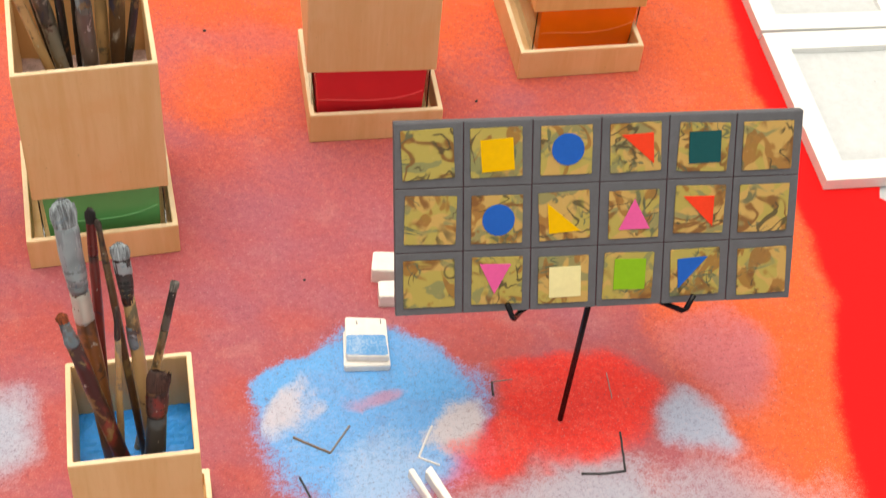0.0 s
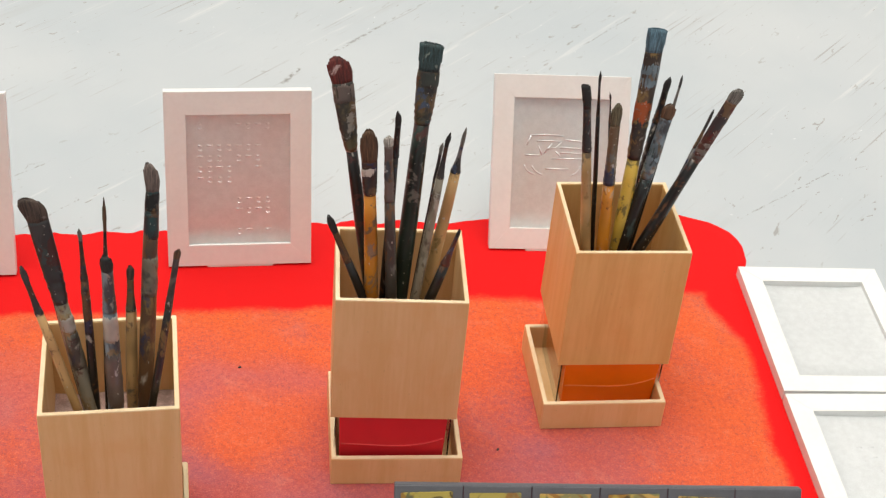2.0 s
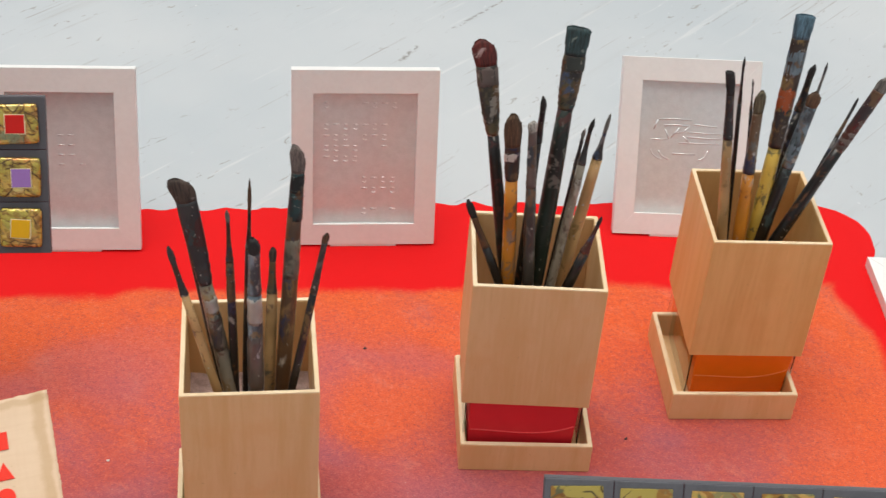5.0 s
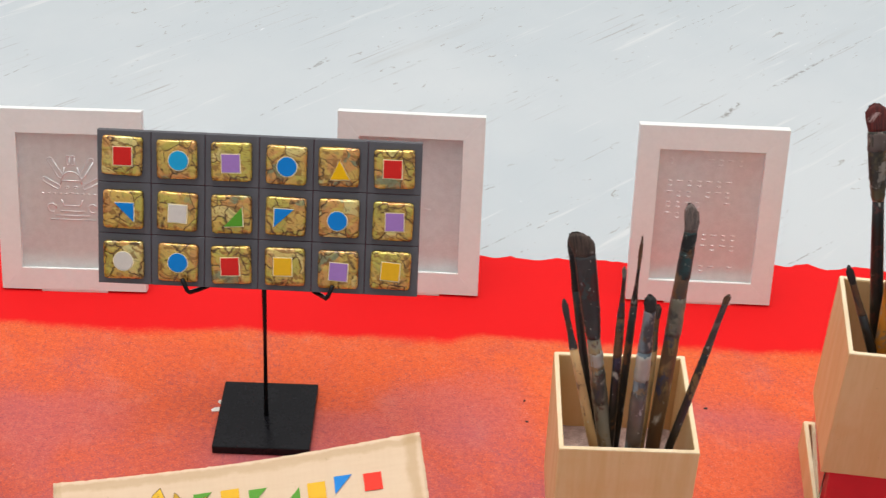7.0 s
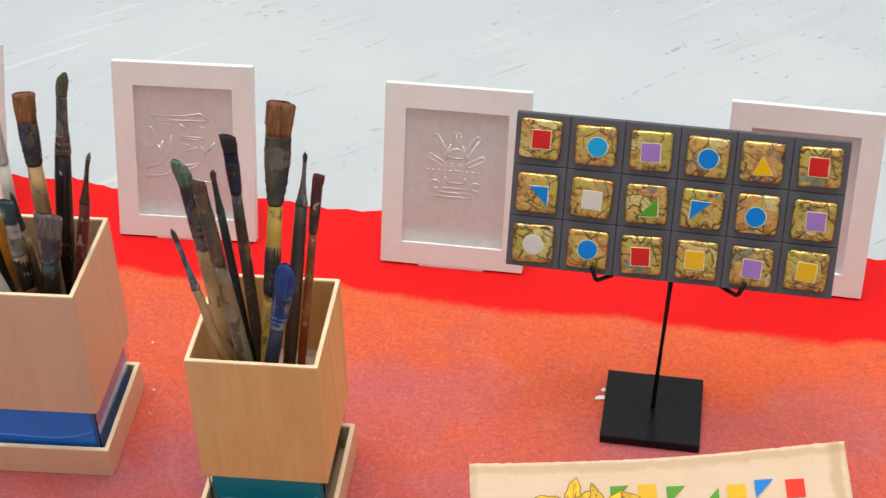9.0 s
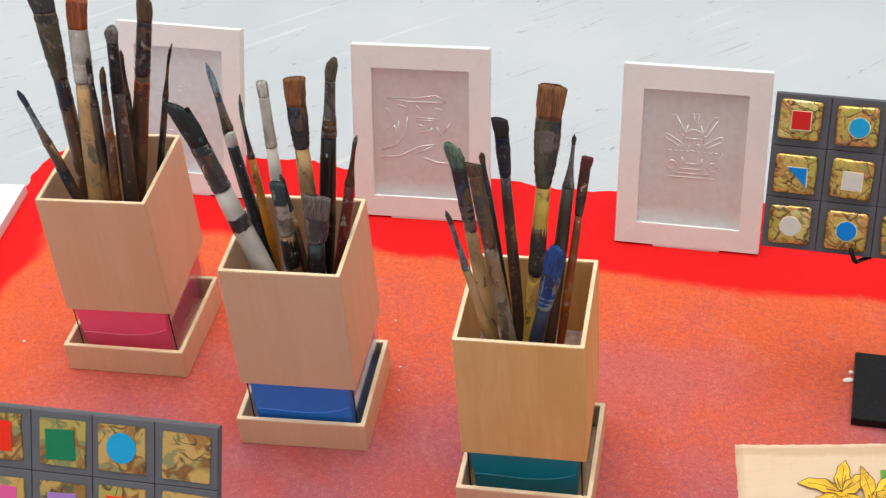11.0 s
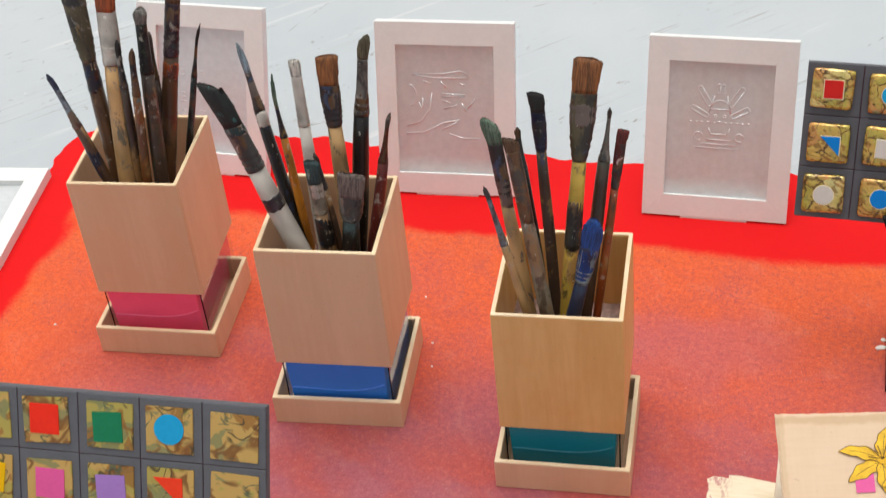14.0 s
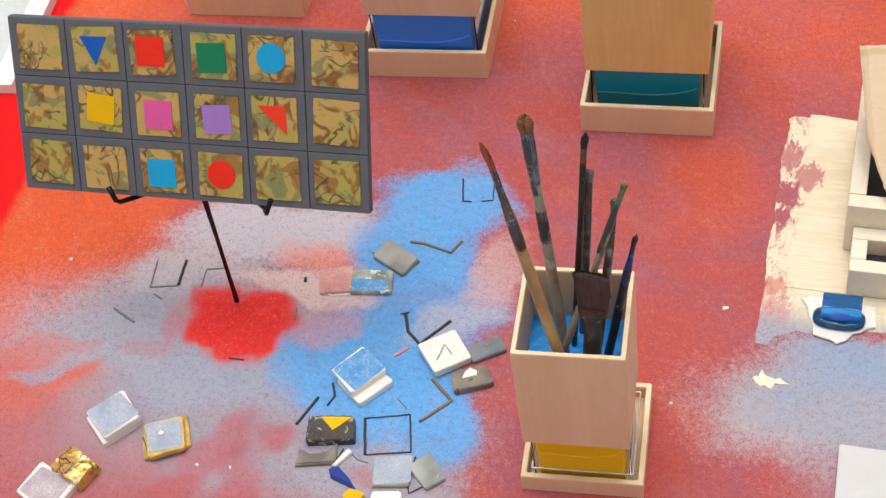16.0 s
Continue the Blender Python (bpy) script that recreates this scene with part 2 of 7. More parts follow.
def floor_mat():
    m, nt, bs = mat_new("worn_white_floor_paint")
    v = coords(nt, True, (1, 1, 1), radians(-43))
    vs = coords(nt, True, (0.55, 9, 1), radians(-43))
    vf = coords(nt, True, (0.75, 60, 1), radians(-43))
    cloud = noise_tex(nt, v, 2.2, 4, 0.6)
    col = mix(nt, span(nt, cloud, 0.3, 0.72), (0.425, 0.478, 0.515), (0.495, 0.535, 0.562))
    mask = noise_tex(nt, v, 3.6, 3, 0.6)
    streak = noise_tex(nt, vs, 3.0, 5, 0.62, 0.3)
    s = maths(nt, "MULTIPLY", span(nt, streak, 0.55, 0.70), span(nt, mask, 0.48, 0.64))
    col = mix(nt, maths(nt, "MULTIPLY", s, 0.25), col, (0.33, 0.335, 0.33))
    pale = noise_tex(nt, coords(nt, True, (0.7, 12, 1), radians(-43)), 4.4, 4, 0.6)
    col = mix(nt, maths(nt, "MULTIPLY", span(nt, pale, 0.60, 0.70), 0.5), col, (0.63, 0.645, 0.65))
    line = noise_tex(nt, vf, 4.0, 3, 0.55, 0.2)
    s2 = maths(nt, "MULTIPLY", span(nt, line, 0.60, 0.68), span(nt, noise_tex(nt, v, 7.5, 3, 0.6), 0.50, 0.62))
    col = mix(nt, maths(nt, "MULTIPLY", s2, 0.6), col, (0.26, 0.245, 0.235))
    chips = noise_tex(nt, coords(nt, True, (1, 2.6, 1), radians(-43)), 42, 3, 0.6, 1.0)
    c = maths(nt, "MULTIPLY", span(nt, chips, 0.66, 0.69), span(nt, mask, 0.44, 0.56))
    col = mix(nt, maths(nt, "MULTIPLY", c, 0.7), col, (0.24, 0.225, 0.21))
    flecks = noise_tex(nt, coords(nt, True, (1, 1.8, 1), radians(-43)), 95, 2, 0.5, 0.6)
    col = mix(nt, maths(nt, "MULTIPLY", span(nt, flecks, 0.74, 0.77, 0.0, 0.5), span(nt, mask, 0.45, 0.58)), col, (0.80, 0.81, 0.82))
    # single scratches and scuffs
    sep = nt.nodes.new("ShaderNodeSeparateXYZ")
    nt.links.new(coords(nt, True), sep.inputs[0])
    rough = noise_tex(nt, v, 55, 4, 0.7)
    broken = noise_tex(nt, v, 130, 3, 0.7)
    for x0, y0, x1, y1, wide in SCRATCHES:
        length = math.hypot(x1 - x0, y1 - y0)
        ux, uy = (x1 - x0) / length, (y1 - y0) / length
        dx, dy = maths(nt, "SUBTRACT", sep.outputs[0], (x0 + x1) / 2), maths(nt, "SUBTRACT", sep.outputs[1], (y0 + y1) / 2)
        along = maths(nt, "ABSOLUTE", maths(nt, "MULTIPLY_ADD", dx, ux, maths(nt, "MULTIPLY", dy, uy)))
        off = maths(nt, "MULTIPLY_ADD", dx, -uy, maths(nt, "MULTIPLY", dy, ux))
        off = maths(nt, "ABSOLUTE", maths(nt, "MULTIPLY_ADD", maths(nt, "SUBTRACT", rough, 0.5), 0.006, off))
        near = maths(nt, "MULTIPLY", span(nt, off, 0.0011 * wide, 0.0003 * wide), span(nt, along, length * 0.52, length * 0.40))
        near = maths(nt, "MULTIPLY", near, span(nt, broken, 0.45, 0.56))
        col = mix(nt, maths(nt, "MULTIPLY", near, 0.6), col, (0.17, 0.155, 0.145))
    nt.links.new(col, bs.inputs["Base Color"])
    bs.inputs["Roughness"].default_value = 0.42
    bump(nt, bs, maths(nt, "SUBTRACT", maths(nt, "MULTIPLY", streak, 0.6), s2), 0.25, 0.002)
    return m


ORANGE, MAUVE, VIOLET = (0.73, 0.118, 0.030), (0.40, 0.086, 0.092), (0.335, 0.108, 0.150)
RED, BLUE, LAVENDER, PALE = (0.70, 0.010, 0.012), (0.105, 0.375, 0.76), (0.345, 0.365, 0.445), (0.60, 0.53, 0.53)


def ground_mat():
    """Sprayed paint: orange going over into mauve, with blue, red and pale clouds and a red border."""
    m, nt, bs = mat_new("sprayed_paint")
    v = coords(nt, True)
    sep = nt.nodes.new("ShaderNodeSeparateXYZ")
    nt.links.new(v, sep.inputs[0])
    px, py = sep.outputs[0], sep.outputs[1]
    wob = nt.nodes.new("ShaderNodeTexNoise")
    wob.inputs["Scale"].default_value, wob.inputs["Detail"].default_value = 14, 4
    nt.links.new(v, wob.inputs["Vector"])
    wsep = nt.nodes.new("ShaderNodeSeparateColor")
    nt.links.new(wob.outputs["Color"], wsep.inputs[0])
    grain = noise_tex(nt, v, 760, 3, 0.8)
    grain2 = noise_tex(nt, v, 210, 3, 0.7)
    gr = maths(nt, "SUBTRACT", maths(nt, "MULTIPLY_ADD", grain, 0.7, maths(nt, "MULTIPLY", grain2, 0.5)), 0.6)
    qx = maths(nt, "MULTIPLY_ADD", maths(nt, "SUBTRACT", wsep.outputs[0], 0.5), 0.075, px)
    qy = maths(nt, "MULTIPLY_ADD", maths(nt, "SUBTRACT", wsep.outputs[1], 0.5), 0.075, py)
    big = noise_tex(nt, v, 4.5, 2, 0.5)
    mid = noise_tex(nt, coords(nt, True, (1, 1.6, 1), 0.5), 12, 3, 0.55)
    base = mix(nt, span(nt, maths(nt, "MULTIPLY_ADD", gr, 1.0, mid), 0.25, 0.85), ORANGE, (0.68, 0.108, 0.045))
    ax = maths(nt, "ABSOLUTE", px)
    depth = maths(nt, "MULTIPLY_ADD", big, 0.30, maths(nt, "MULTIPLY_ADD", gr, 0.42, maths(nt, "MULTIPLY", py, -1.0)))
    mauve = maths(nt, "MULTIPLY", span(nt, depth, 0.04, 0.36), span(nt, maths(nt, "MULTIPLY_ADD", mid, 0.15, ax), 0.92, 0.72))
    col = mix(nt, maths(nt, "MULTIPLY", mauve, 0.88), base, mix(nt, span(nt, mid, 0.36, 0.66), MAUVE, VIOLET))
    vio = span(nt, maths(nt, "MULTIPLY_ADD", gr, 0.9, noise_tex(nt, coords(nt, True, (1, 1.5, 1), 1.1), 8.5, 3, 0.55)), 0.50, 0.80)
    col = mix(nt, maths(nt, "MULTIPLY", vio, 0.45), col, (0.40, 0.105, 0.115))

    def cloud(x, y, rx, ry, turn, colour, strength=1.0, edge=0.5, speck=0.55, square=False):
        nonlocal col
        c, s = math.cos(radians(turn)), math.sin(radians(turn))
        dx, dy = maths(nt, "SUBTRACT", qx, x), maths(nt, "SUBTRACT", qy, y)
        u = maths(nt, "MULTIPLY_ADD", dx, c / rx, maths(nt, "MULTIPLY", dy, s / rx))
        w = maths(nt, "MULTIPLY_ADD", dx, -s / ry, maths(nt, "MULTIPLY", dy, c / ry))
        u, w = maths(nt, "MULTIPLY", u, u), maths(nt, "MULTIPLY", w, w)
        if square:
            u, w = maths(nt, "MULTIPLY", u, u), maths(nt, "MULTIPLY", w, w)
        d = maths(nt, "MULTIPLY_ADD", gr, speck * 3.6, maths(nt, "ADD", u, w))
        col = mix(nt, span(nt, d, 1.0 + 1.3 * edge, max(0.0, 1.0 - 1.2 * edge), 0.0, strength), col, colour)

    # loose violet and orange drifts
    for x, y, rx, ry in ((0.43, -0.02, 0.030, 0.045), (0.155, 0.02, 0.050, 0.030), (0.366, -0.01, 0.030, 0.035), (-0.20, -0.006, 0.050, 0.030), (0.02, -0.02, 0.05, 0.025), (-0.33, -0.10, 0.05, 0.04), (0.42, -0.20, 0.08, 0.06)):
        cloud(x, y, rx * 1.3, ry * 1.3, 15, (0.38, 0.12, 0.17), 0.40, 0.98, 1.0)
    cloud(-0.76, -0.36, 0.10, 0.12, 0, (0.66, 0.098, 0.030), 0.95, 0.5)
    cloud(0.76, -0.35, 0.07, 0.20, 0, ORANGE, 0.9, 0.6)
    cloud(0.40, -0.04, 0.06, 0.05, 0, ORANGE, 0.8, 0.7)
    cloud(-0.225, -0.245, 0.045, 0.050, 20, (0.60, 0.088, 0.028), 0.6, 0.95, 0.9)
    cloud(-0.240, -0.455, 0.040, 0.100, 0, (0.50, 0.078, 0.050), 0.6, 0.95, 0.9)
        # round the board with blue discs
    cloud(0.722, -0.388, 0.030, 0.045, 10, (0.44, 0.16, 0.23), 0.65, 0.9, 0.8)
    cloud(0.570, -0.490, 0.075, 0.035, 0, LAVENDER, 0.85, 0.6, 0.8)
    cloud(0.665, -0.520, 0.110, 0.042, -12, LAVENDER, 0.75, 0.8, 0.9)
    cloud(0.452, -0.394, 0.076, 0.070, 0, BLUE, 0.95, 0.28)
    cloud(0.484, -0.352, 0.050, 0.034, -20, BLUE, 0.95, 0.3)
    cloud(0.408, -0.346, 0.042, 0.014, 30, BLUE, 0.95, 0.3)
    cloud(0.452, -0.445, 0.034, 0.034, 0, (0.34, 0.47, 0.66), 0.7, 0.9, 0.9)
    cloud(0.400, -0.378, 0.012, 0.028, -35, PALE, 0.75, 0.6, 0.5)
    cloud(0.453, -0.375, 0.019, 0.006, 0, (0.50, 0.24, 0.34), 0.7, 0.8)
    cloud(0.508, -0.412, 0.016, 0.026, -15, PALE, 0.85, 0.45, 0.5)
    cloud(0.594, -0.408, 0.055, 0.050, -8, (0.74, 0.038, 0.028), 0.95, 0.55, 0.5, True)
    cloud(0.533, -0.432, 0.036, 0.018, 25, (0.72, 0.040, 0.030), 0.9, 0.6)
    cloud(0.678, -0.436, 0.021, 0.034, 30, (0.34, 0.43, 0.57), 0.9, 0.6)
    cloud(0.195, -0.362, 0.028, 0.038, 0, (0.38, 0.47, 0.59), 0.9, 0.85)
    # round the board with red squares
    cloud(-0.585, -0.505, 0.190, 0.105, 0, LAVENDER, 0.60, 0.8, 0.8)
    cloud(-0.600, -0.455, 0.125, 0.070, 15, LAVENDER, 0.92, 0.55, 0.8)
    cloud(-0.540, -0.550, 0.150, 0.045, 5, (0.305, 0.315, 0.385), 0.70, 0.7, 0.8)
    cloud(-0.560, -0.345, 0.100, 0.030, 10, (0.50, 0.51, 0.58), 0.88, 0.6, 0.8)
    cloud(-0.420, -0.560, 0.060, 0.030, 0, LAVENDER, 0.85, 0.7, 0.8)
    cloud(-0.630, -0.400, 0.05, 0.025, 20, (0.54, 0.48, 0.52), 0.75, 0.9)
    cloud(-0.740, -0.580, 0.085, 0.070, 10, (0.44, 0.110, 0.115), 0.8, 0.9, 0.8)
    cloud(-0.627, -0.590, 0.050, 0.030, 20, (0.42, 0.135, 0.150), 0.6, 0.9, 0.8)
    cloud(-0.560, -0.640, 0.150, 0.050, 0, (0.42, 0.105, 0.120), 0.75, 0.9, 0.8)
    cloud(-0.543, -0.552, 0.034, 0.013, 50, (0.44, 0.085, 0.10), 0.62, 0.9, 0.9)
    cloud(-0.512, -0.585, 0.016, 0.040, 25, (0.44, 0.085, 0.095), 0.65, 0.9, 0.9)
    cloud(-0.565, -0.590, 0.022, 0.010, 40, (0.46, 0.085, 0.085), 0.6, 0.8, 0.8)
    cloud(-0.505, -0.538, 0.012, 0.012, 0, (0.45, 0.085, 0.10), 0.7, 0.8, 0.9)
    cloud(-0.430, -0.557, 0.016, 0.010, 0, (0.46, 0.16, 0.19), 0.6, 0.9, 0.8)
    cloud(-0.720, -0.528, 0.050, 0.020, 14, (0.58, 0.13, 0.09), 0.65, 0.9, 0.9)
    cloud(-0.682, -0.514, 0.016, 0.007, 35, (0.60, 0.13, 0.09), 0.75, 0.8, 0.8)
    cloud(-0.715, -0.494, 0.034, 0.010, 18, (0.58, 0.15, 0.13), 0.6, 0.9, 0.9)
    cloud(-0.706, -0.513, 0.026, 0.007, 20, (0.30, 0.33, 0.45), 0.7, 0.8, 0.9)
    cloud(-0.617, -0.458, 0.010, 0.016, 0, (0.50, 0.18, 0.24), 0.65, 0.9, 0.8)
    cloud(-0.628, -0.484, 0.026, 0.008, 10, (0.48, 0.22, 0.28), 0.5, 0.9, 0.9)
    cloud(-0.554, -0.498, 0.060, 0.022, 8, (0.30, 0.35, 0.45), 0.6, 0.9, 0.8)
    cloud(-0.436, -0.290, 0.058, 0.038, 5, BLUE, 0.95, 0.4)
    cloud(-0.448, -0.345, 0.050, 0.040, 0, BLUE, 0.88, 0.5, 0.7)
    cloud(-0.440, -0.420, 0.062, 0.095, -10, BLUE, 0.86, 0.5, 0.7)
    cloud(-0.448, -0.470, 0.074, 0.055, -12, BLUE, 0.92, 0.4)
    cloud(-0.395, -0.500, 0.036, 0.042, 0, BLUE, 0.92, 0.5)
    cloud(-0.378, -0.360, 0.020, 0.042, -10, (0.56, 0.38, 0.39), 0.75, 0.7)
    cloud(-0.404, -0.418, 0.030, 0.016, 20, (0.40, 0.43, 0.54), 0.8, 0.8)
    cloud(-0.520, -0.372, 0.036, 0.016, -10, (0.72, 0.27, 0.23), 0.8, 0.8)
    cloud(-0.528, -0.398, 0.050, 0.013, 0, (0.72, 0.52, 0.49), 0.85, 0.6)
    cloud(-0.500, -0.430, 0.020, 0.022, 0, (0.56, 0.30, 0.34), 0.7, 0.9)
    cloud(-0.563, -0.443, 0.041, 0.030, 0, (0.76, 0.028, 0.022), 0.9, 0.8, 0.5)
    cloud(-0.562, -0.443, 0.042, 0.031, 5, (0.76, 0.028, 0.022), 0.97, 0.45, 0.4, True)
    # round the blue glass
    cloud(-0.150, -0.450, 0.066, 0.044, 12, (0.42, 0.38, 0.42), 0.9, 0.8, 1.0)
    cloud(-0.130, -0.445, 0.050, 0.028, 5, (0.45, 0.43, 0.46), 0.7, 0.8, 0.9)
    cloud(0.0, -0.50, 0.12, 0.05, 0, LAVENDER, 0.7, 0.8)
    cloud(-0.085, -0.430, 0.095, 0.045, 0, LAVENDER, 0.92, 0.5, 0.8)
    cloud(-0.105, -0.412, 0.044, 0.022, 5, (0.27, 0.36, 0.52), 0.85, 0.8, 0.8)

    # uneven coats, then fine overspray
    coat = noise_tex(nt, coords(nt, True, (1, 1.3, 1), 0.8), 26, 4, 0.6, 0.6)
    col = mix(nt, span(nt, coat, 0.50, 0.78, 0.0, 0.12), col, (0.70, 0.36, 0.30))
    col = mix(nt, span(nt, coat, 0.48, 0.24, 0.0, 0.18), col, (0.22, 0.06, 0.10))
    col = mix(nt, span(nt, noise_tex(nt, v, 430, 3, 0.7), 0.58, 0.66, 0.0, 0.42), col, (0.13, 0.06, 0.09))
    col = mix(nt, span(nt, noise_tex(nt, v, 560, 2, 0.7), 0.62, 0.70, 0.0, 0.16), col, (0.74, 0.58, 0.56))
    # red border
    jag = maths(nt, "MULTIPLY", maths(nt, "SUBTRACT", noise_tex(nt, v, 7.5, 3, 0.5), 0.5), 0.065)
    side = maths(nt, "SUBTRACT", ax, maths(nt, "MULTIPLY_ADD", maths(nt, "MINIMUM", maths(nt, "ADD", py, 0.12), 0.0), 0.20, 0.858))
    back = maths(nt, "SUBTRACT", py, 0.121)
    rim = maths(nt, "ADD", maths(nt, "MAXIMUM", side, back), maths(nt, "MULTIPLY_ADD", gr, 0.014, jag))
    border = span(nt, rim, -0.007, 0.007)
    dots = noise_tex(nt, v, 330, 2, 0.6)
    col = mix(nt, span(nt, dots, 0.69, 0.76, 0.0, 0.30), col, (0.62, 0.48, 0.45))
    col = mix(nt, span(nt, dots, 0.31, 0.25, 0.0, 0.55), col, (0.14, 0.06, 0.09))
    col = mix(nt, border, col, RED)
    bare = maths(nt, "SUBTRACT", 1.0, border)
    col = mix(nt, maths(nt, "MULTIPLY", bare, span(nt, gr, 0.0, 0.18, 0.0, 0.36)), col, (0.12, 0.045, 0.055))
    col = mix(nt, maths(nt, "MULTIPLY", bare, span(nt, gr, 0.0, -0.20, 0.0, 0.17)), col, (0.84, 0.44, 0.36))
    nt.links.new(col, bs.inputs["Base Color"])
    bs.inputs["Roughness"].default_value = 0.75
    bs.inputs["Specular IOR Level"].default_value = 0.1
    bump(nt, bs, gr, 0.3, 0.0008)
    return m


FLOOR, GROUND = floor_mat(), ground_mat()
WOOD = wood_mat("birch_wood", (0.80, 0.545, 0.28), (0.74, 0.475, 0.215))
ROSY_WOOD = wood_mat("rosy_birch_wood", (0.74, 0.505, 0.325), (0.70, 0.465, 0.29))
HONEY_WOOD = wood_mat("honey_birch_wood", (0.79, 0.50, 0.205), (0.71, 0.415, 0.15))
WOOD_EDGE = wood_mat("birch_edge", (0.86, 0.72, 0.50), (0.76, 0.58, 0.36), (0.2, 0.2, 0.2))
WHITE = plain_mat("white_frame_lacquer", (0.785, 0.81, 0.805), 0.4, 0, 0.03, 200, 0.04)
SILVER = plain_mat("embossed_aluminium", (0.69, 0.73, 0.75), 0.40, 0.50, 0.06, 900, 0.25)
SAND = plain_mat("pinkish_sand", (0.42, 0.30, 0.27), 0.9, 0, 0.35, 900, 0.8)
BLUE_FILL = plain_mat("blue_pigment", (0.005, 0.29, 0.82), 0.55, 0, 0.15, 500, 0.3)
BLACK_METAL = plain_mat("black_metal", (0.007, 0.007, 0.009), 0.22, 0.0, 0.2, 300, 0.05)
BLACK_METAL.node_tree.nodes["Principled BSDF"].inputs["Specular IOR Level"].default_value = 0.18
BOARD_GREY = plain_mat("grey_board", (0.100, 0.106, 0.122), 0.6, 0, 0.10, 500, 0.12)
BOARD_DARK = plain_mat("dark_grey_board", (0.085, 0.085, 0.10), 0.55, 0, 0.10, 500, 0.12)
GROOVE = plain_mat("groove_maroon", (0.075, 0.018, 0.030), 0.8)
CREAM = plain_mat("cream_wood", (0.78, 0.70, 0.56), 0.55, 0, 0.07, 120, 0.1)
DARK_INSIDE = plain_mat("dark_lining", (0.02, 0.018, 0.03), 0.5)


def glass_mat(name, colour=(1, 1, 1), rough=0.03):
    m, _, bs = mat_new(name)
    bs.inputs["Base Color"].default_value = (*colour, 1)
    bs.inputs["Roughness"].default_value = rough
    bs.inputs["Transmission Weight"].default_value = 1.0
    bs.inputs["IOR"].default_value = 1.46
    return m


CLEAR = glass_mat("clear_glass", (0.93, 0.96, 0.95))
BLUE_GLASS = glass_mat("cobalt_glass", (0.02, 0.42, 1.0), 0.03)
BLUE_GLASS.node_tree.nodes["Principled BSDF"].inputs["Transmission Weight"].default_value = 0.86


def gold_mat(name):
    """Crumpled gold leaf: olive, tan and gold facets with brown creases between them."""
    m, nt, bs = mat_new(name)
    warp = nt.nodes.new("ShaderNodeTexNoise")
    warp.inputs["Scale"].default_value, warp.inputs["Detail"].default_value = 48, 3.0
    v = coords(nt)
    nt.links.new(v, warp.inputs["Vector"])
    shift = nt.nodes.new("ShaderNodeVectorMath")
    shift.operation = "MULTIPLY_ADD"
    nt.links.new(warp.outputs["Color"], shift.inputs[0])
    shift.inputs[1].default_value = (0.024, 0.024, 0.024)
    nt.links.new(v, shift.inputs[2])
    cells, edges = node(nt, "ShaderNodeTexVoronoi", Scale=62.0), node(nt, "ShaderNodeTexVoronoi", Scale=62.0)
    edges.feature = "DISTANCE_TO_EDGE"
    for t in (cells, edges):
        nt.links.new(shift.outputs[0], t.inputs["Vector"])
    pick = nt.nodes.new("ShaderNodeSeparateColor")
    nt.links.new(cells.outputs["Color"], pick.inputs[0])
    luck = nt.nodes.new("ShaderNodeObjectInfo").outputs["Random"]
    r = maths(nt, "FRACT", maths(nt, "ADD", pick.outputs[0], maths(nt, "MULTIPLY", luck, 7.3)))
    a = noise_tex(nt, v, 70, 3, 0.55, 0.8)
    k = noise_tex(nt, v, 260, 3, 0.6, 0.6)
    olive, ochre, tan, slate, pale = (0.52, 0.43, 0.075), (0.64, 0.41, 0.090), (0.62, 0.30, 0.085), (0.235, 0.245, 0.130), (0.78, 0.67, 0.26)
    drift = maths(nt, "MULTIPLY_ADD", noise_tex(nt, v, 38, 2, 0.5, 0.8), 1.3, maths(nt, "MULTIPLY_ADD", r, 0.30, maths(nt, "MULTIPLY_ADD", luck, 0.24, -0.42)))
    col = mix(nt, span(nt, drift, 0.30, 0.38), olive, ochre)
    col = mix(nt, span(nt, drift, 0.50, 0.58), col, tan)
    col = mix(nt, span(nt, drift, 0.68, 0.74), col, slate)
    # pale yellow highlights coloured into some facets, and finely over the leaf below
    col = mix(nt, span(nt, r, 0.86, 0.90, 0.0, 0.7), col, pale)
    blot = noise_tex(nt, coords(nt, scale=(1, 1.6, 1), turn=0.6), 80, 3, 0.55, 1.6)
    col = mix(nt, span(nt, blot, 0.54, 0.60, 0.0, 0.72), col, (0.22, 0.085, 0.014))
    col = mix(nt, span(nt, blot, 0.42, 0.36, 0.0, 0.45), col, (0.16, 0.15, 0.07))
    col = mix(nt, span(nt, a, 0.52, 0.66, 0.0, 0.55), col, olive)
    col = mix(nt, span(nt, a, 0.42, 0.32, 0.0, 0.45), col, tan)
    # dark creases of uneven width between the facets
    here = span(nt, noise_tex(nt, v, 85, 2, 0.5), 0.36, 0.52)
    wide = maths(nt, "MULTIPLY_ADD", a, -0.20, maths(nt, "ADD", edges.outputs["Distance"], 0.055))
    col = mix(nt, maths(nt, "MULTIPLY", span(nt, wide, 0.03, -0.05, 0.0, 0.75), here), col, (0.20, 0.085, 0.018))
    seam = maths(nt, "MULTIPLY_ADD", k, 0.06, edges.outputs["Distance"])
    col = mix(nt, maths(nt, "MULTIPLY", span(nt, seam, 0.075, 0.032, 0.0, 0.9), here), col, (0.075, 0.040, 0.014))
    col = mix(nt, span(nt, k, 0.56, 0.8, 0.0, 0.35), col, pale)
    nt.links.new(col, bs.inputs["Base Color"])
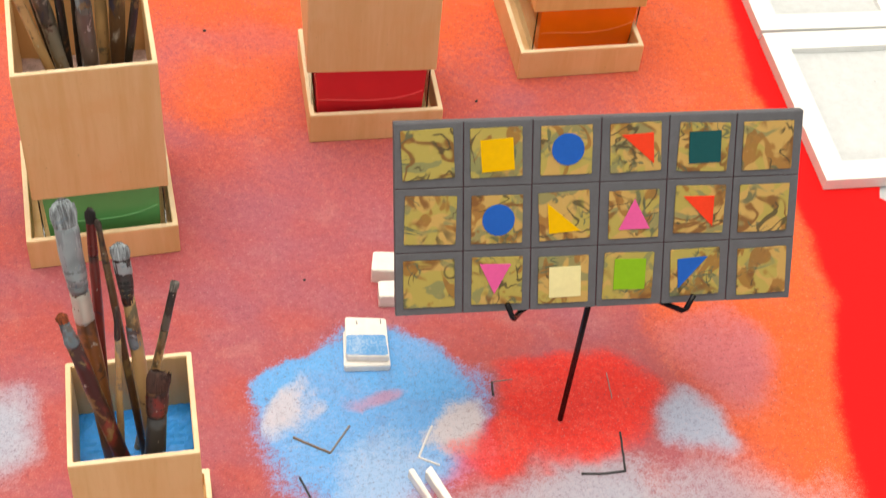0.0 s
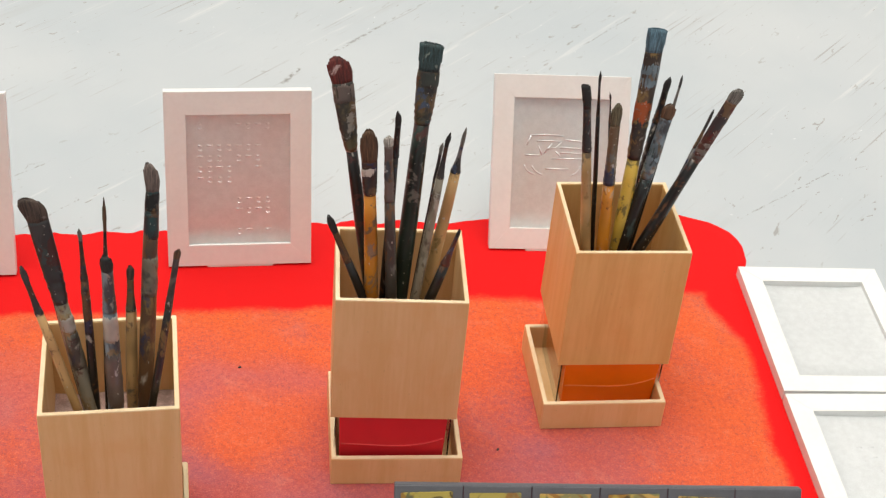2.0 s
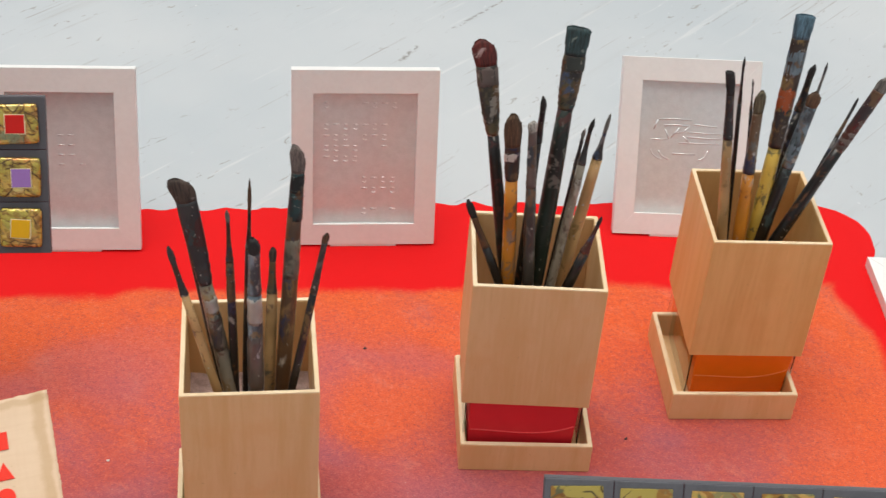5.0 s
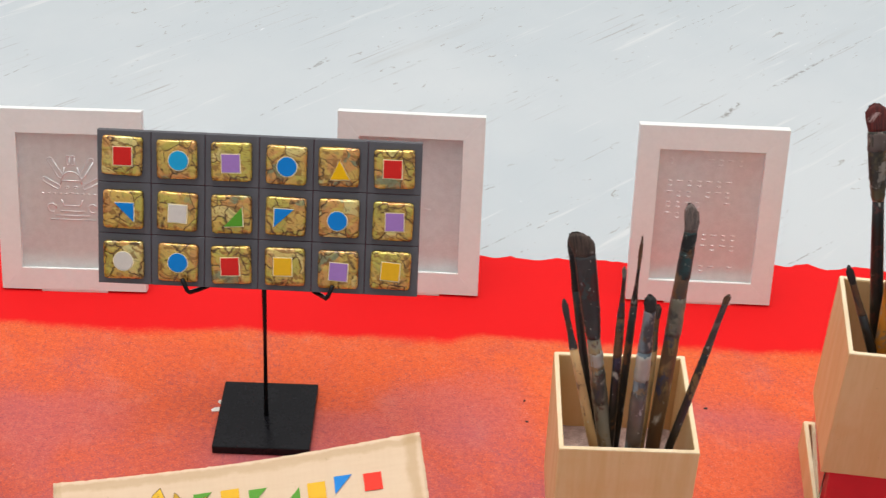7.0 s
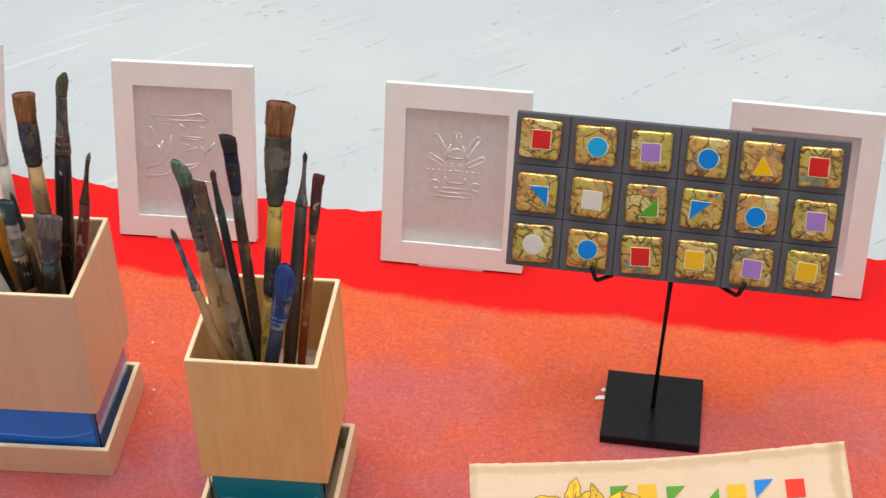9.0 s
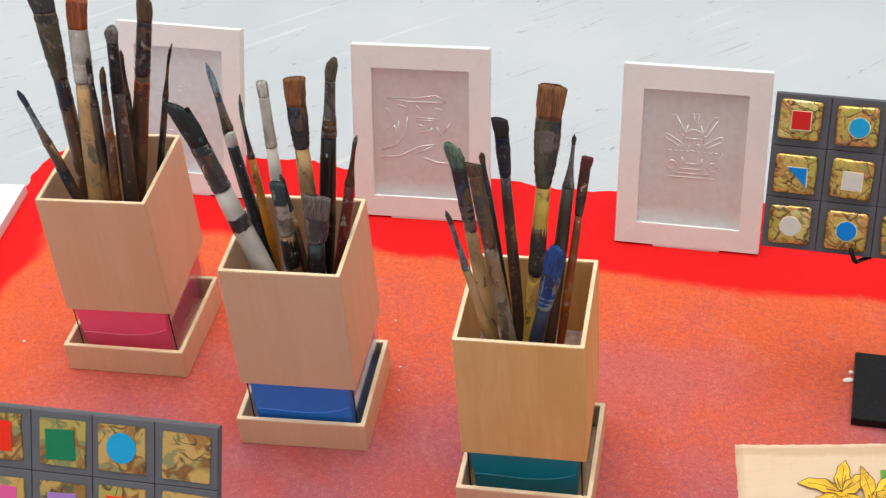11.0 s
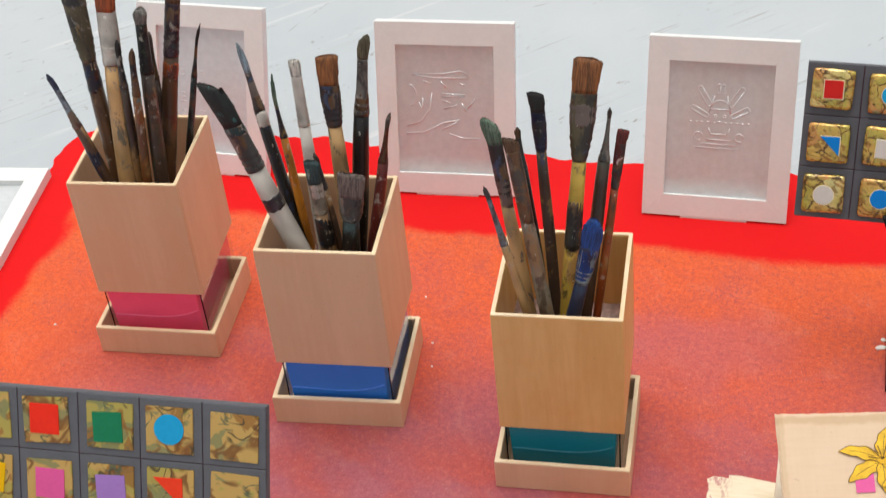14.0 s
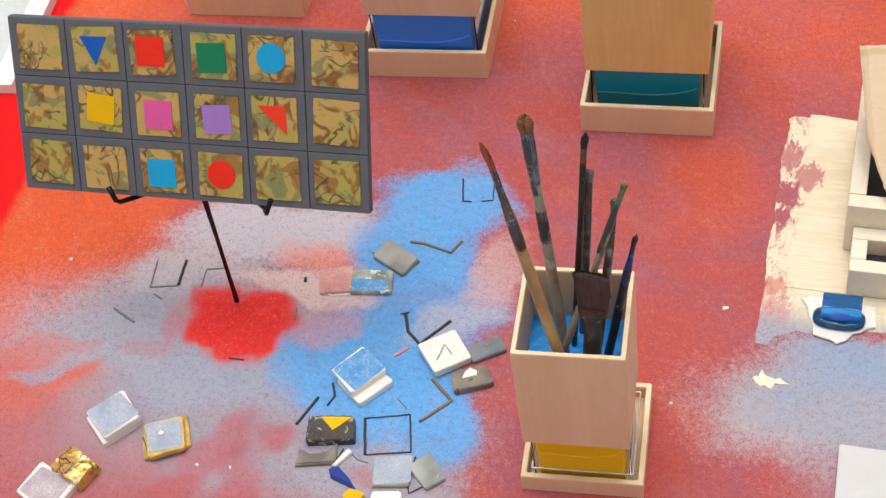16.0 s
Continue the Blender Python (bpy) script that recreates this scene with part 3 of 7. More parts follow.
    bs.inputs["Metallic"].default_value = 0.5
    bs.inputs["Roughness"].default_value = 0.24
    bs.inputs["Coat Weight"].default_value = 0.6
    bs.inputs["Coat Roughness"].default_value = 0.10
    bump(nt, bs, maths(nt, "MULTIPLY_ADD", r, 0.22, maths(nt, "ADD", maths(nt, "MINIMUM", edges.outputs["Distance"], 0.14), maths(nt, "MULTIPLY", a, 0.9))), 0.75, 0.003)
    return m


def leaf_paper_mat():
    """Flat varnished leaf: plain tan and olive fields, grey-green clouds, and loose brown and dark strokes."""
    m, nt, bs = mat_new("gold_leaf_paper")
    v = coords(nt)
    luck = nt.nodes.new("ShaderNodeObjectInfo").outputs["Random"]
    lean = maths(nt, "MULTIPLY_ADD", maths(nt, "FRACT", maths(nt, "MULTIPLY", luck, 9.7)), 0.26, -0.13)
    field = maths(nt, "ADD", noise_tex(nt, v, 42, 2, 0.45, 1.2), lean)
    col = mix(nt, span(nt, field, 0.47, 0.53), (0.51, 0.325, 0.090), (0.40, 0.325, 0.070))
    grey = noise_tex(nt, coords(nt, scale=(1, 1.3, 1)), 48, 2, 0.5, 0.9)
    col = mix(nt, span(nt, grey, 0.55, 0.60, 0.0, 0.8), col, (0.185, 0.205, 0.085))
    warm = noise_tex(nt, coords(nt, scale=(1.3, 1, 1)), 46, 2, 0.5, 0.8)
    col = mix(nt, span(nt, warm, 0.57, 0.62, 0.0, 0.8), col, (0.27, 0.110, 0.014))

    def strokes(size, width, gate, colour, amount):
        nonlocal col
        n = noise_tex(nt, v, size, 2, 0.45, 0.9)
        gap = maths(nt, "ABSOLUTE", maths(nt, "SUBTRACT", n, 0.5))
        here = span(nt, noise_tex(nt, v, size * 0.8, 2, 0.5), gate, gate + 0.08)
        col = mix(nt, maths(nt, "MULTIPLY", maths(nt, "MULTIPLY", span(nt, gap, width, width * 0.25), here), amount), col, colour)

    strokes(38, 0.055, 0.47, (0.18, 0.066, 0.008), 0.9)
    strokes(46, 0.030, 0.50, (0.060, 0.044, 0.014), 0.9)
    strokes(60, 0.032, 0.52, (0.080, 0.105, 0.055), 0.85)
    fine = noise_tex(nt, v, 320, 3, 0.6)
    col = mix(nt, span(nt, fine, 0.58, 0.8, 0.0, 0.3), col, (0.58, 0.42, 0.17))
    nt.links.new(col, bs.inputs["Base Color"])
    bs.inputs["Roughness"].default_value = 0.42
    bs.inputs["Coat Weight"].default_value, bs.inputs["Coat Roughness"].default_value = 0.15, 0.12
    bump(nt, bs, maths(nt, "ADD", fine, grey), 0.10, 0.0008)
    return m


GOLD, GOLD_FLAT = gold_mat("gold_leaf_resin"), leaf_paper_mat()

PIGMENT = {
    "red": (0.70, 0.022, 0.018), "bright_red": (0.95, 0.035, 0.015), "vermilion": (0.95, 0.06, 0.02), "sky": (0.010, 0.40, 0.76), "azure": (0.0, 0.24, 0.74),
    "blue": (0.008, 0.12, 0.55), "violet": (0.40, 0.22, 0.60), "yellow": (0.90, 0.52, 0.004), "gold": (0.88, 0.50, 0.02), "green": (0.10, 0.36, 0.03),
    "emerald": (0.01, 0.22, 0.10), "lime": (0.25, 0.52, 0.02), "teal": (0.005, 0.09, 0.10), "pink": (0.84, 0.12, 0.38), "cream": (0.86, 0.80, 0.42),
    "white": (0.72, 0.68, 0.64), "navy": (0.02, 0.05, 0.32)}
PAINT = {k: plain_mat(k + "_enamel", tuple(0.86 * q for q in c), 0.42, 0, 0.05, 300, 0.04) for k, c in PIGMENT.items()}
for enamel in PAINT.values():
    enamel.node_tree.nodes["Principled BSDF"].inputs["Specular IOR Level"].default_value = 0.18

STAIN = {
    "dred": ((0.15, 0.020, 0.016), (0.55, 0.40, 0.38)), "olive": ((0.14, 0.115, 0.065), (0.05, 0.05, 0.05)), "black": ((0.014, 0.013, 0.013), (0.10, 0.09, 0.085)),
    "brown": ((0.13, 0.065, 0.030), (0.06, 0.035, 0.02)), "umber": ((0.075, 0.048, 0.036), (0.20, 0.17, 0.15)), "orange": ((0.62, 0.235, 0.025), (0.14, 0.06, 0.02)),
    "white": ((0.60, 0.565, 0.51), (0.34, 0.28, 0.24)), "pinkgrey": ((0.19, 0.145, 0.13), (0.40, 0.36, 0.35)), "greygreen": ((0.13, 0.20, 0.14), (0.28, 0.29, 0.25))}
STAIN.update({
    "dgreen": ((0.012, 0.028, 0.020), (0.16, 0.17, 0.15)), "grey": ((0.22, 0.21, 0.19), (0.40, 0.38, 0.36)), "dgrey": ((0.055, 0.053, 0.055), (0.20, 0.19, 0.19)),
    "tan": ((0.56, 0.345, 0.15), (0.15, 0.08, 0.04)), "rust": ((0.42, 0.090, 0.022), (0.20, 0.07, 0.03)), "bluegrey": ((0.25, 0.33, 0.39), (0.44, 0.47, 0.48)), "tealblue": ((0.10, 0.20, 0.27), (0.30, 0.40, 0.45)), "crimson": ((0.24, 0.032, 0.026), (0.10, 0.02, 0.02)), "paleblue": ((0.40, 0.47, 0.51), (0.16, 0.24, 0.31)),
    "yellow": ((0.62, 0.42, 0.07), (0.20, 0.12, 0.04)), "navy": ((0.018, 0.032, 0.08), (0.09, 0.10, 0.12)), "teal": ((0.010, 0.018, 0.018), (0.03, 0.12, 0.12)),
    "dteal": ((0.03, 0.07, 0.075), (0.22, 0.27, 0.24)), "beige": ((0.33, 0.29, 0.22), (0.12, 0.09, 0.06)), "sienna": ((0.29, 0.105, 0.030), (0.12, 0.05, 0.02)),
    "purple": ((0.07, 0.045, 0.06), (0.20, 0.15, 0.15)), "blue": ((0.008, 0.07, 0.32), (0.02, 0.14, 0.48)), "maroon": ((0.065, 0.026, 0.018), (0.11, 0.05, 0.035)),
    "green": ((0.12, 0.22, 0.05), (0.2, 0.25, 0.12))})
CRUST = {
    "clean": (((0.30, 0.15, 0.05), 34, 0.68), ((0.060, 0.034, 0.022), 42, 0.70), ((0.44, 0.39, 0.33), 46, 0.72)),
    "dark": (((0.010, 0.009, 0.009), 30, 0.50), ((0.36, 0.31, 0.25), 40, 0.71), ((0.14, 0.06, 0.024), 44, 0.66)),
    "wood": (((0.28, 0.155, 0.062), 30, 0.60), ((0.060, 0.034, 0.022), 38, 0.565), ((0.44, 0.39, 0.33), 42, 0.655)),
    "ferrule": (((0.030, 0.028, 0.030), 44, 0.53), ((0.15, 0.085, 0.04), 50, 0.60), ((0.36, 0.33, 0.28), 54, 0.69), ((0.05, 0.08, 0.15), 60, 0.68))}
WOODY, CLEAN = {"olive", "brown", "sienna", "beige", "rust", "umber"}, {"tan", "orange", "yellow", "white"}


def bristle_mat(name, base, spot):
    """Stiff hair: fine streaks along the length, paint caked in towards the root."""
    m, nt, bs = mat_new(name)
    hair = noise_tex(nt, coords(nt, scale=(1, 1, 0.03)), 1500, 3, 0.7)
    clump = noise_tex(nt, coords(nt, scale=(1, 1, 0.10)), 330, 3, 0.6)
    cake = noise_tex(nt, coords(nt, scale=(1, 1, 0.8)), 90, 4, 0.65, 0.5)
    f = maths(nt, "MULTIPLY_ADD", hair, 0.6, maths(nt, "MULTIPLY", clump, 0.4))
    col = mix(nt, span(nt, f, 0.36, 0.66), tuple(0.22 * c for c in base), tuple(min(1.0, 1.15 * c) for c in base))
    col = mix(nt, span(nt, cake, 0.60, 0.70, 0.0, 0.8), col, spot)
    nt.links.new(col, bs.inputs["Base Color"])
    bs.inputs["Roughness"].default_value = 0.6
    bump(nt, bs, f, 0.6, 0.0010)
    return m


BRISTLE = {k: bristle_mat(k + "_bristles", a, b) for k, (a, b) in STAIN.items()}
FERRULE = {k: stained(k + "_ferrule", tuple((0.95 if k == "white" else 0.80) * c for c in a), b, 0.3, 0.34, 0.30, 110, 0.7, None if k in ("white", "pinkgrey", "paleblue") else CRUST["ferrule"]) for k, (a, b) in STAIN.items()}
HANDLE = {k: stained(k + "_handle", a if k in CLEAN else tuple((0.6 if k == "black" else 0.9) * c for c in a), b, 0.25, 0.30, 0, 85, 0.5, None if k == "white" else CRUST["clean" if k in CLEAN else "wood" if k in WOODY else "dark"]) for k, (a, b) in STAIN.items()}


# ---- mesh helpers ----
def mesh_of(name, bm, material):
    me = bpy.data.meshes.new(name)
    bm.normal_update()
    bm.to_mesh(me)
    bm.free()
    for mt in material if isinstance(material, (list, tuple)) else (material,):
        me.materials.append(mt)
    return me


def part(name, bm, material, parent, label="", at=None):
    ob = new(name, mesh_of(name, bm, material))
    ob.parent = parent
    if at is not None:
        ob.matrix_basis = at
    return tagged(ob, label) if label else ob


def piece(name, me, parent, at):
    ob = new(name, me)
    ob.parent = parent
    ob.matrix_basis = at
    return ob


def thing(name, m, label, category, group="", kind=""):
    ob = new(name)
    ob.empty_display_size = 0.02
    ob.matrix_basis = m
    return tagged(ob, label, category, group, kind)


def add_box(bm, x0, x1, y0, y1, z0, z1, bevel=0.0, seg=1):
    r = bmesh.ops.create_cube(bm, size=1.0, matrix=Matrix.Translation(((x0 + x1) / 2, (y0 + y1) / 2, (z0 + z1) / 2)) @ Matrix.Diagonal((x1 - x0, y1 - y0, z1 - z0, 1)))
    if bevel:
        edges = list({e for vv in r["verts"] for e in vv.link_edges})
        bmesh.ops.bevel(bm, geom=edges, offset=bevel, segments=seg, affect="EDGES", profile=0.6)
    return bm


def box(x0, x1, y0, y1, z0, z1, bevel=0.0, seg=1):
    return add_box(bmesh.new(), x0, x1, y0, y1, z0, z1, bevel, seg)


def prism(outline, z0, z1, bevel=0.0):
    """A flat plate of any outline."""
    bm = bmesh.new()
    low = [bm.verts.new((x, y, z0)) for x, y in outline]
    high = [bm.verts.new((x, y, z1)) for x, y in outline]
    bm.faces.new(list(reversed(low)))
    top = bm.faces.new(high)
    n = len(outline)
    for i in range(n):
        bm.faces.new((low[i], low[(i + 1) % n], high[(i + 1) % n], high[i]))
    bmesh.ops.recalc_face_normals(bm, faces=bm.faces)
    if bevel:
        bmesh.ops.bevel(bm, geom=list(top.edges), offset=bevel, segments=2, affect="EDGES")
    return bm


def tube(points, radius, sides=8):
    """A round rod along a line of points."""
    bm = bmesh.new()
    pts = [Vector(p) for p in points]
    rings = []
    for i, p in enumerate(pts):
        d = (pts[min(i + 1, len(pts) - 1)] - pts[max(i - 1, 0)]).normalized()
        q = d.to_track_quat("Z", "Y")
        rings.append([bm.verts.new(p + q @ Vector((radius * math.cos(k * math.tau / sides), radius * math.sin(k * math.tau / sides), 0))) for k in range(sides)])
    for a, b in zip(rings, rings[1:]):
        for k in range(sides):
            bm.faces.new((a[k], a[(k + 1) % sides], b[(k + 1) % sides], b[k]))
    bm.faces.new(list(reversed(rings[0])))
    bm.faces.new(rings[-1])
    for f in bm.faces:
        f.smooth = True
    return bm


def loft(sections, sides=14, power=2.0, jitter=0.0, rng=None):
    """Stacked rounded sections of (z, half width, half depth, shift)."""
    bm = bmesh.new()
    rings = []
    for i, (z, hw, hd, sh) in enumerate(sections):
        ring = []
        for k in range(sides):
            a = k * math.tau / sides
            cx, cy = math.cos(a), math.sin(a)
            e = 2.0 / power
            x = math.copysign(abs(cx) ** e, cx) * hw + sh
            y = math.copysign(abs(cy) ** e, cy) * hd
            zz = z
            if jitter and i >= len(sections) - 2:
                zz += rng.uniform(-jitter, jitter) * (1.0 if i == len(sections) - 1 else 0.4)
                x += rng.uniform(-jitter, jitter) * 0.12
            ring.append(bm.verts.new((x, y, zz)))
        rings.append(ring)
    for a, b in zip(rings, rings[1:]):
        for k in range(sides):
            bm.faces.new((a[k], a[(k + 1) % sides], b[(k + 1) % sides], b[k]))
    bm.faces.new(list(reversed(rings[0])))
    bm.faces.new(rings[-1])
    for f in bm.faces:
        f.smooth = len(f.verts) == 4
    return bm


# ---- large structure ----
def build_floor():
    bm = bmesh.new()
    for x, y in ((-30, -30), (30, -30), (30, 30), (-30, 30)):
        bm.verts.new((x, y, -0.0015))
    bm.faces.new(bm.verts)
    ob = new("floor", mesh_of("floor", bm, FLOOR))
    tagged(ob, "worn pale grey-white painted floor with diagonal scratches", "floor", kind="structure")


def build_ground():
    """The sprayed area has a wavy hand-painted edge."""
    pts = []
    X, Y0, Y1, R = 0.915, -0.80, 0.252, 0.06

    def wav(s):
        return 0.006 * noise.noise((s * 7.0, 3.1, 0)) + 0.016 * abs(noise.noise((s * 15.0, 7.7, 0))) + 0.005 * noise.noise((s * 48.0, 2.2, 0)) + 0.0025 * noise.noise((s * 120.0, 1.7, 0)) - 0.002

    corners = ((X - R, Y0 + R, -90), (X - R, Y1 - R, 0), (-X + R, Y1 - R, 90), (-X + R, Y0 + R, 180))
    walkpts = []
    for cx, cy, a0 in corners:
        for k in range(9):
            a = radians(a0 + 90 * k / 8)
            walkpts.append(Vector((cx + R * math.cos(a), cy + R * math.sin(a))))
    walkpts.append(walkpts[0])
    dense = []
    for a, b in zip(walkpts, walkpts[1:]):
        m = max(1, int((b - a).length / 0.006))
        dense += [a.lerp(b, k / m) for k in range(m)]
    total = len(dense)
    for i, p in enumerate(dense):
        d = (dense[(i + 1) % total] - dense[i - 1]).normalized()
        nrm = Vector((d.y, -d.x))
        q = p + nrm * wav(i * 0.006) - Vector((0.004, 0))
        pts.append((q.x, q.y))
    ob = new("painted_ground", mesh_of("painted_ground", prism(pts, -0.0014, 0.0), GROUND))
    tagged(ob, "orange and mauve sprayed paint ground with a wavy red border", "painted ground", kind="structure")


build_floor()
build_ground()

# ---- wooden brush boxes ----
BOXES = {
    "R": (0.515, -0.0468, -4.08, 0.1033, 0.1906, 0.0682, 0.1093, 0.0956, -0.0033, -0.0163, -1.82),
    "O": (0.7048, 0.0102, -2.71, 0.099, 0.1778, 0.0546, 0.1098, 0.1041, 0.0089, -0.0011, -0.56),
    "G": (0.2836, -0.1416, 0.16, 0.0977, 0.1794, 0.0606, 0.1106, 0.1033, 0.0021, -0.0119, 0.11),
    "B": (0.2917, -0.4781, -2.49, 0.0715, 0.1668, 0.0694, 0.0837, 0.0712, 0.0, 0.0, 0.0),
    "P": (-0.6882, -0.0185, 4.29, 0.0986, 0.1844, 0.0617, 0.1143, 0.1044, -0.003, -0.0086, 1.27),
    "U": (-0.4987, -0.0787, 5.62, 0.0993, 0.1881, 0.0664, 0.112, 0.1025, 0.0026, -0.0181, -0.53),
    "T": (-0.2943, -0.1202, 3.89, 0.0996, 0.1743, 0.0542, 0.1088, 0.1042, -0.0012, -0.0073, 0.43),
    "Y": (-0.2771, -0.5136, 5.46, 0.0698, 0.1669, 0.0694, 0.0837, 0.0691, 0.0, 0.0, 0.0),
}
INSERT = {
    "R": ((0.70, 0.028, 0.040), "dark red"), "O": ((0.84, 0.165, 0.010), "orange"), "G": ((0.11, 0.39, 0.135), "green"), "B": ((0.80, 0.50, 0.01), "yellow"),
    "P": ((0.98, 0.115, 0.245), "pink"), "U": ((0.035, 0.215, 0.74), "blue"), "T": ((0.003, 0.205, 0.29), "teal"), "Y": ((0.80, 0.50, 0.008), "yellow")}


def rounded(w, d, r, n=5):
    pts = []
    for cx, cy, a0 in ((w / 2 - r, d / 2 - r, 0), (-w / 2 + r, d / 2 - r, 90), (-w / 2 + r, -d / 2 + r, 180), (w / 2 - r, -d / 2 + r, 270)):
        for k in range(n):
            a = radians(a0 + 90 * k / (n - 1))
            pts.append((cx + r * math.cos(a), cy + r * math.sin(a)))
    return pts


def ring_wall(w, d, r, t, z0, z1):
    """An upright rounded-square shell, open at top and bottom."""
    bm = bmesh.new()
    outer, inner = rounded(w, d, r), rounded(w - 2 * t, d - 2 * t, max(r - t, 0.001))
    rows = [[bm.verts.new((x, y, z)) for x, y in ring] for ring, z in ((outer, z0), (outer, z1), (inner, z1), (inner, z0))]
    n = len(outer)
    for a, b in zip(rows, rows[1:] + rows[:1]):
        for k in range(n):
            f = bm.faces.new((a[k], a[(k + 1) % n], b[(k + 1) % n], b[k]))
            f.smooth = False
    bmesh.ops.recalc_face_normals(bm, faces=bm.faces)
    return bm


GLASS_EDGE = plain_mat("glass_edge", (0.62, 0.63, 0.60), 0.1, 0.6, 0.3, 260)


def brush_box(key):
    x, y, turn, w, h, u, tw, d, ux, uy, uturn = BOXES[key]
    colour, word = INSERT[key]
    wood = {"P": ROSY_WOOD, "U": ROSY_WOOD, "Y": ROSY_WOOD, "T": HONEY_WOOD, "O": HONEY_WOOD}.get(key, WOOD)
    tray_wood = ROSY_WOOD if key in "PUYT" else WOOD
    small = key in "BY"
    t, ht, over, td = (0.0032, 0.0165, -0.0058, 0.0840) if small else (0.0036, 0.0292, 0.0234, 0.1091)
    up = pose(ux, uy, 0, 0, 0, uturn)
    size = "small " if small else ""
    fill_word = "blue pigment" if small else "sand"
    ob = thing("brush_box", pose(x, y, 0, 0, 0, turn), f"{size}birch brush box with {fill_word} on a {word} block", "brush box", "wooden brush boxes")
    hw, hd = w / 2, d / 2
    part("front_board", box(-hw, hw, -hd, -hd + t, u, h, 0.0005), wood, ob, at=up)
    part("back_board", box(-hw, hw, hd - t, hd, u, h, 0.0005), wood, ob, at=up)
    for s in (-1, 1):
        a, b = sorted((s * hw, s * (hw - t)))
        part("side_board", box(a, b, -hd + t + 0.0002, hd - t - 0.0002, u, h, 0.0005), wood, ob, at=up)
    part("bottom_board", box(-hw + t, hw - t, -hd + t, hd - t, u, u + t), wood, ob, at=up)
    part("rim", ring_wall(w - 0.0004, d - 0.0004, 0.0012, t - 0.0006, h - 0.0002, h + 0.0005), WOOD_EDGE, ob, "pale cut rim", at=up)
    level = u + (0.052 if small else 0.048)
    bm = bmesh.new()
    bmesh.ops.create_grid(bm, x_segments=24, y_segments=24, size=0.5, matrix=Matrix.Diagonal((w - 2 * t, d - 2 * t, 1, 1)))
    for vv in bm.verts:
        vv.co.z = level + 0.0015 * noise.noise(vv.co * 60 + Vector((x, y, 0)) * 10) + 0.0008 * noise.noise(vv.co * 260)
    part("filling", bm, BLUE_FILL if small else SAND, ob, "deep blue pigment" if small else "pinkish grey sand", at=up)
    # coloured block between clear glass plates
    bw, bd = 0.86 * w, d - 0.025 if small else 0.97 * d
    hue = word.replace(" ", "_")
    bm = box(-bw / 2, bw / 2, -bd / 2, bd / 2, 0.005, u - 0.0006, 0.0010, 2)
    for vv in bm.verts:
        inset = 1 - 0.045 * (u - vv.co.z) / u
        vv.co.x *= inset
        vv.co.y *= inset
    tint = plain_mat(hue + "_glass_block", colour, 0.26, 0, 0.05, 60, 0.02)
    tint.node_tree.nodes["Principled BSDF"].inputs["Specular IOR Level"].default_value = 0.22
    part("colour_block", bm, tint, ob, f"glossy {word} block", at=up)
    # curved highlight on the block's front, drawn as a thin tube in a paler colour
    bow = []
    for k in range(17):
        s = k / 16 * 2 - 1
        z = u * 0.60 - 0.0055 * (1 - s * s) + 0.004 * s * s * s
        bow.append((s * (bw / 2 - 0.0022), -bd / 2 * (1 - 0.045 * (u - z) / u) - 0.0001, z))
    part("glass_fold", tube(bow, 0.0006, 6), plain_mat(hue + "_fold", tuple(min(0.9, c * 1.15 + 0.025) for c in colour), 0.5), ob, "curved highlight line painted across the block", at=up)
    for s in (-1, 1):
        a, b = sorted((s * (bw / 2 + 0.0022), s * (bw / 2 + 0.0034)))
        pane = part("glass_plate", box(a, b, -bd / 2 + 0.002, bd / 2 - 0.002, 0.0048, u - 0.002, 0.0003), CLEAR, ob, "clear glass plate", at=up)
        pane.visible_shadow = False
    if small:
        gx, gy, gz = tw / 2 - 0.0075, -hd - over + 0.0072, ht + 0.0012
        loop = [(-gx, gy + td - 0.016, gz), (-gx, gy, gz), (gx, gy, gz), (gx, gy + td - 0.016, gz), (-gx, gy + td - 0.016, gz)]
        part("glass_liner", tube(loop, 0.0009, 8), GLASS_EDGE, ob, "bright glass edge round the block")
    tray = part("tray", box(-tw / 2 + 0.0042, tw / 2 - 0.0042, -hd - over + 0.0042, -hd - over + td - 0.0042, 0.0006, 0.0045), tray_wood, ob, "shallow birch tray")
    y0, y1 = -hd - over, -hd - over + td
    e = 0.0042
    part("tray_front", box(-tw / 2, tw / 2, y0, y0 + e, 0, ht, 0.0006), tray_wood, tray)
    part("tray_back", box(-tw / 2, tw / 2, y1 - e, y1, 0, ht, 0.0006), tray_wood, tray)
    for s in (-1, 1):
        a, b = sorted((s * tw / 2, s * (tw / 2 - e)))
        part("tray_side", box(a, b, y0 + e + 0.0002, y1 - e - 0.0002, 0, ht, 0.0006), tray_wood, tray)
    part("tray_rim", ring_wall(tw - 0.0006, y1 - y0 - 0.0006, 0.0012, e - 0.0008, ht - 0.0002, ht + 0.0005), WOOD_EDGE, tray, "pale cut rim", at=pose(0, (y0 + y1) / 2, 0))


for key in BOXES:
    brush_box(key)


# ---- framed embossed sheets ----
FW, FH = 0.1392, 0.1775


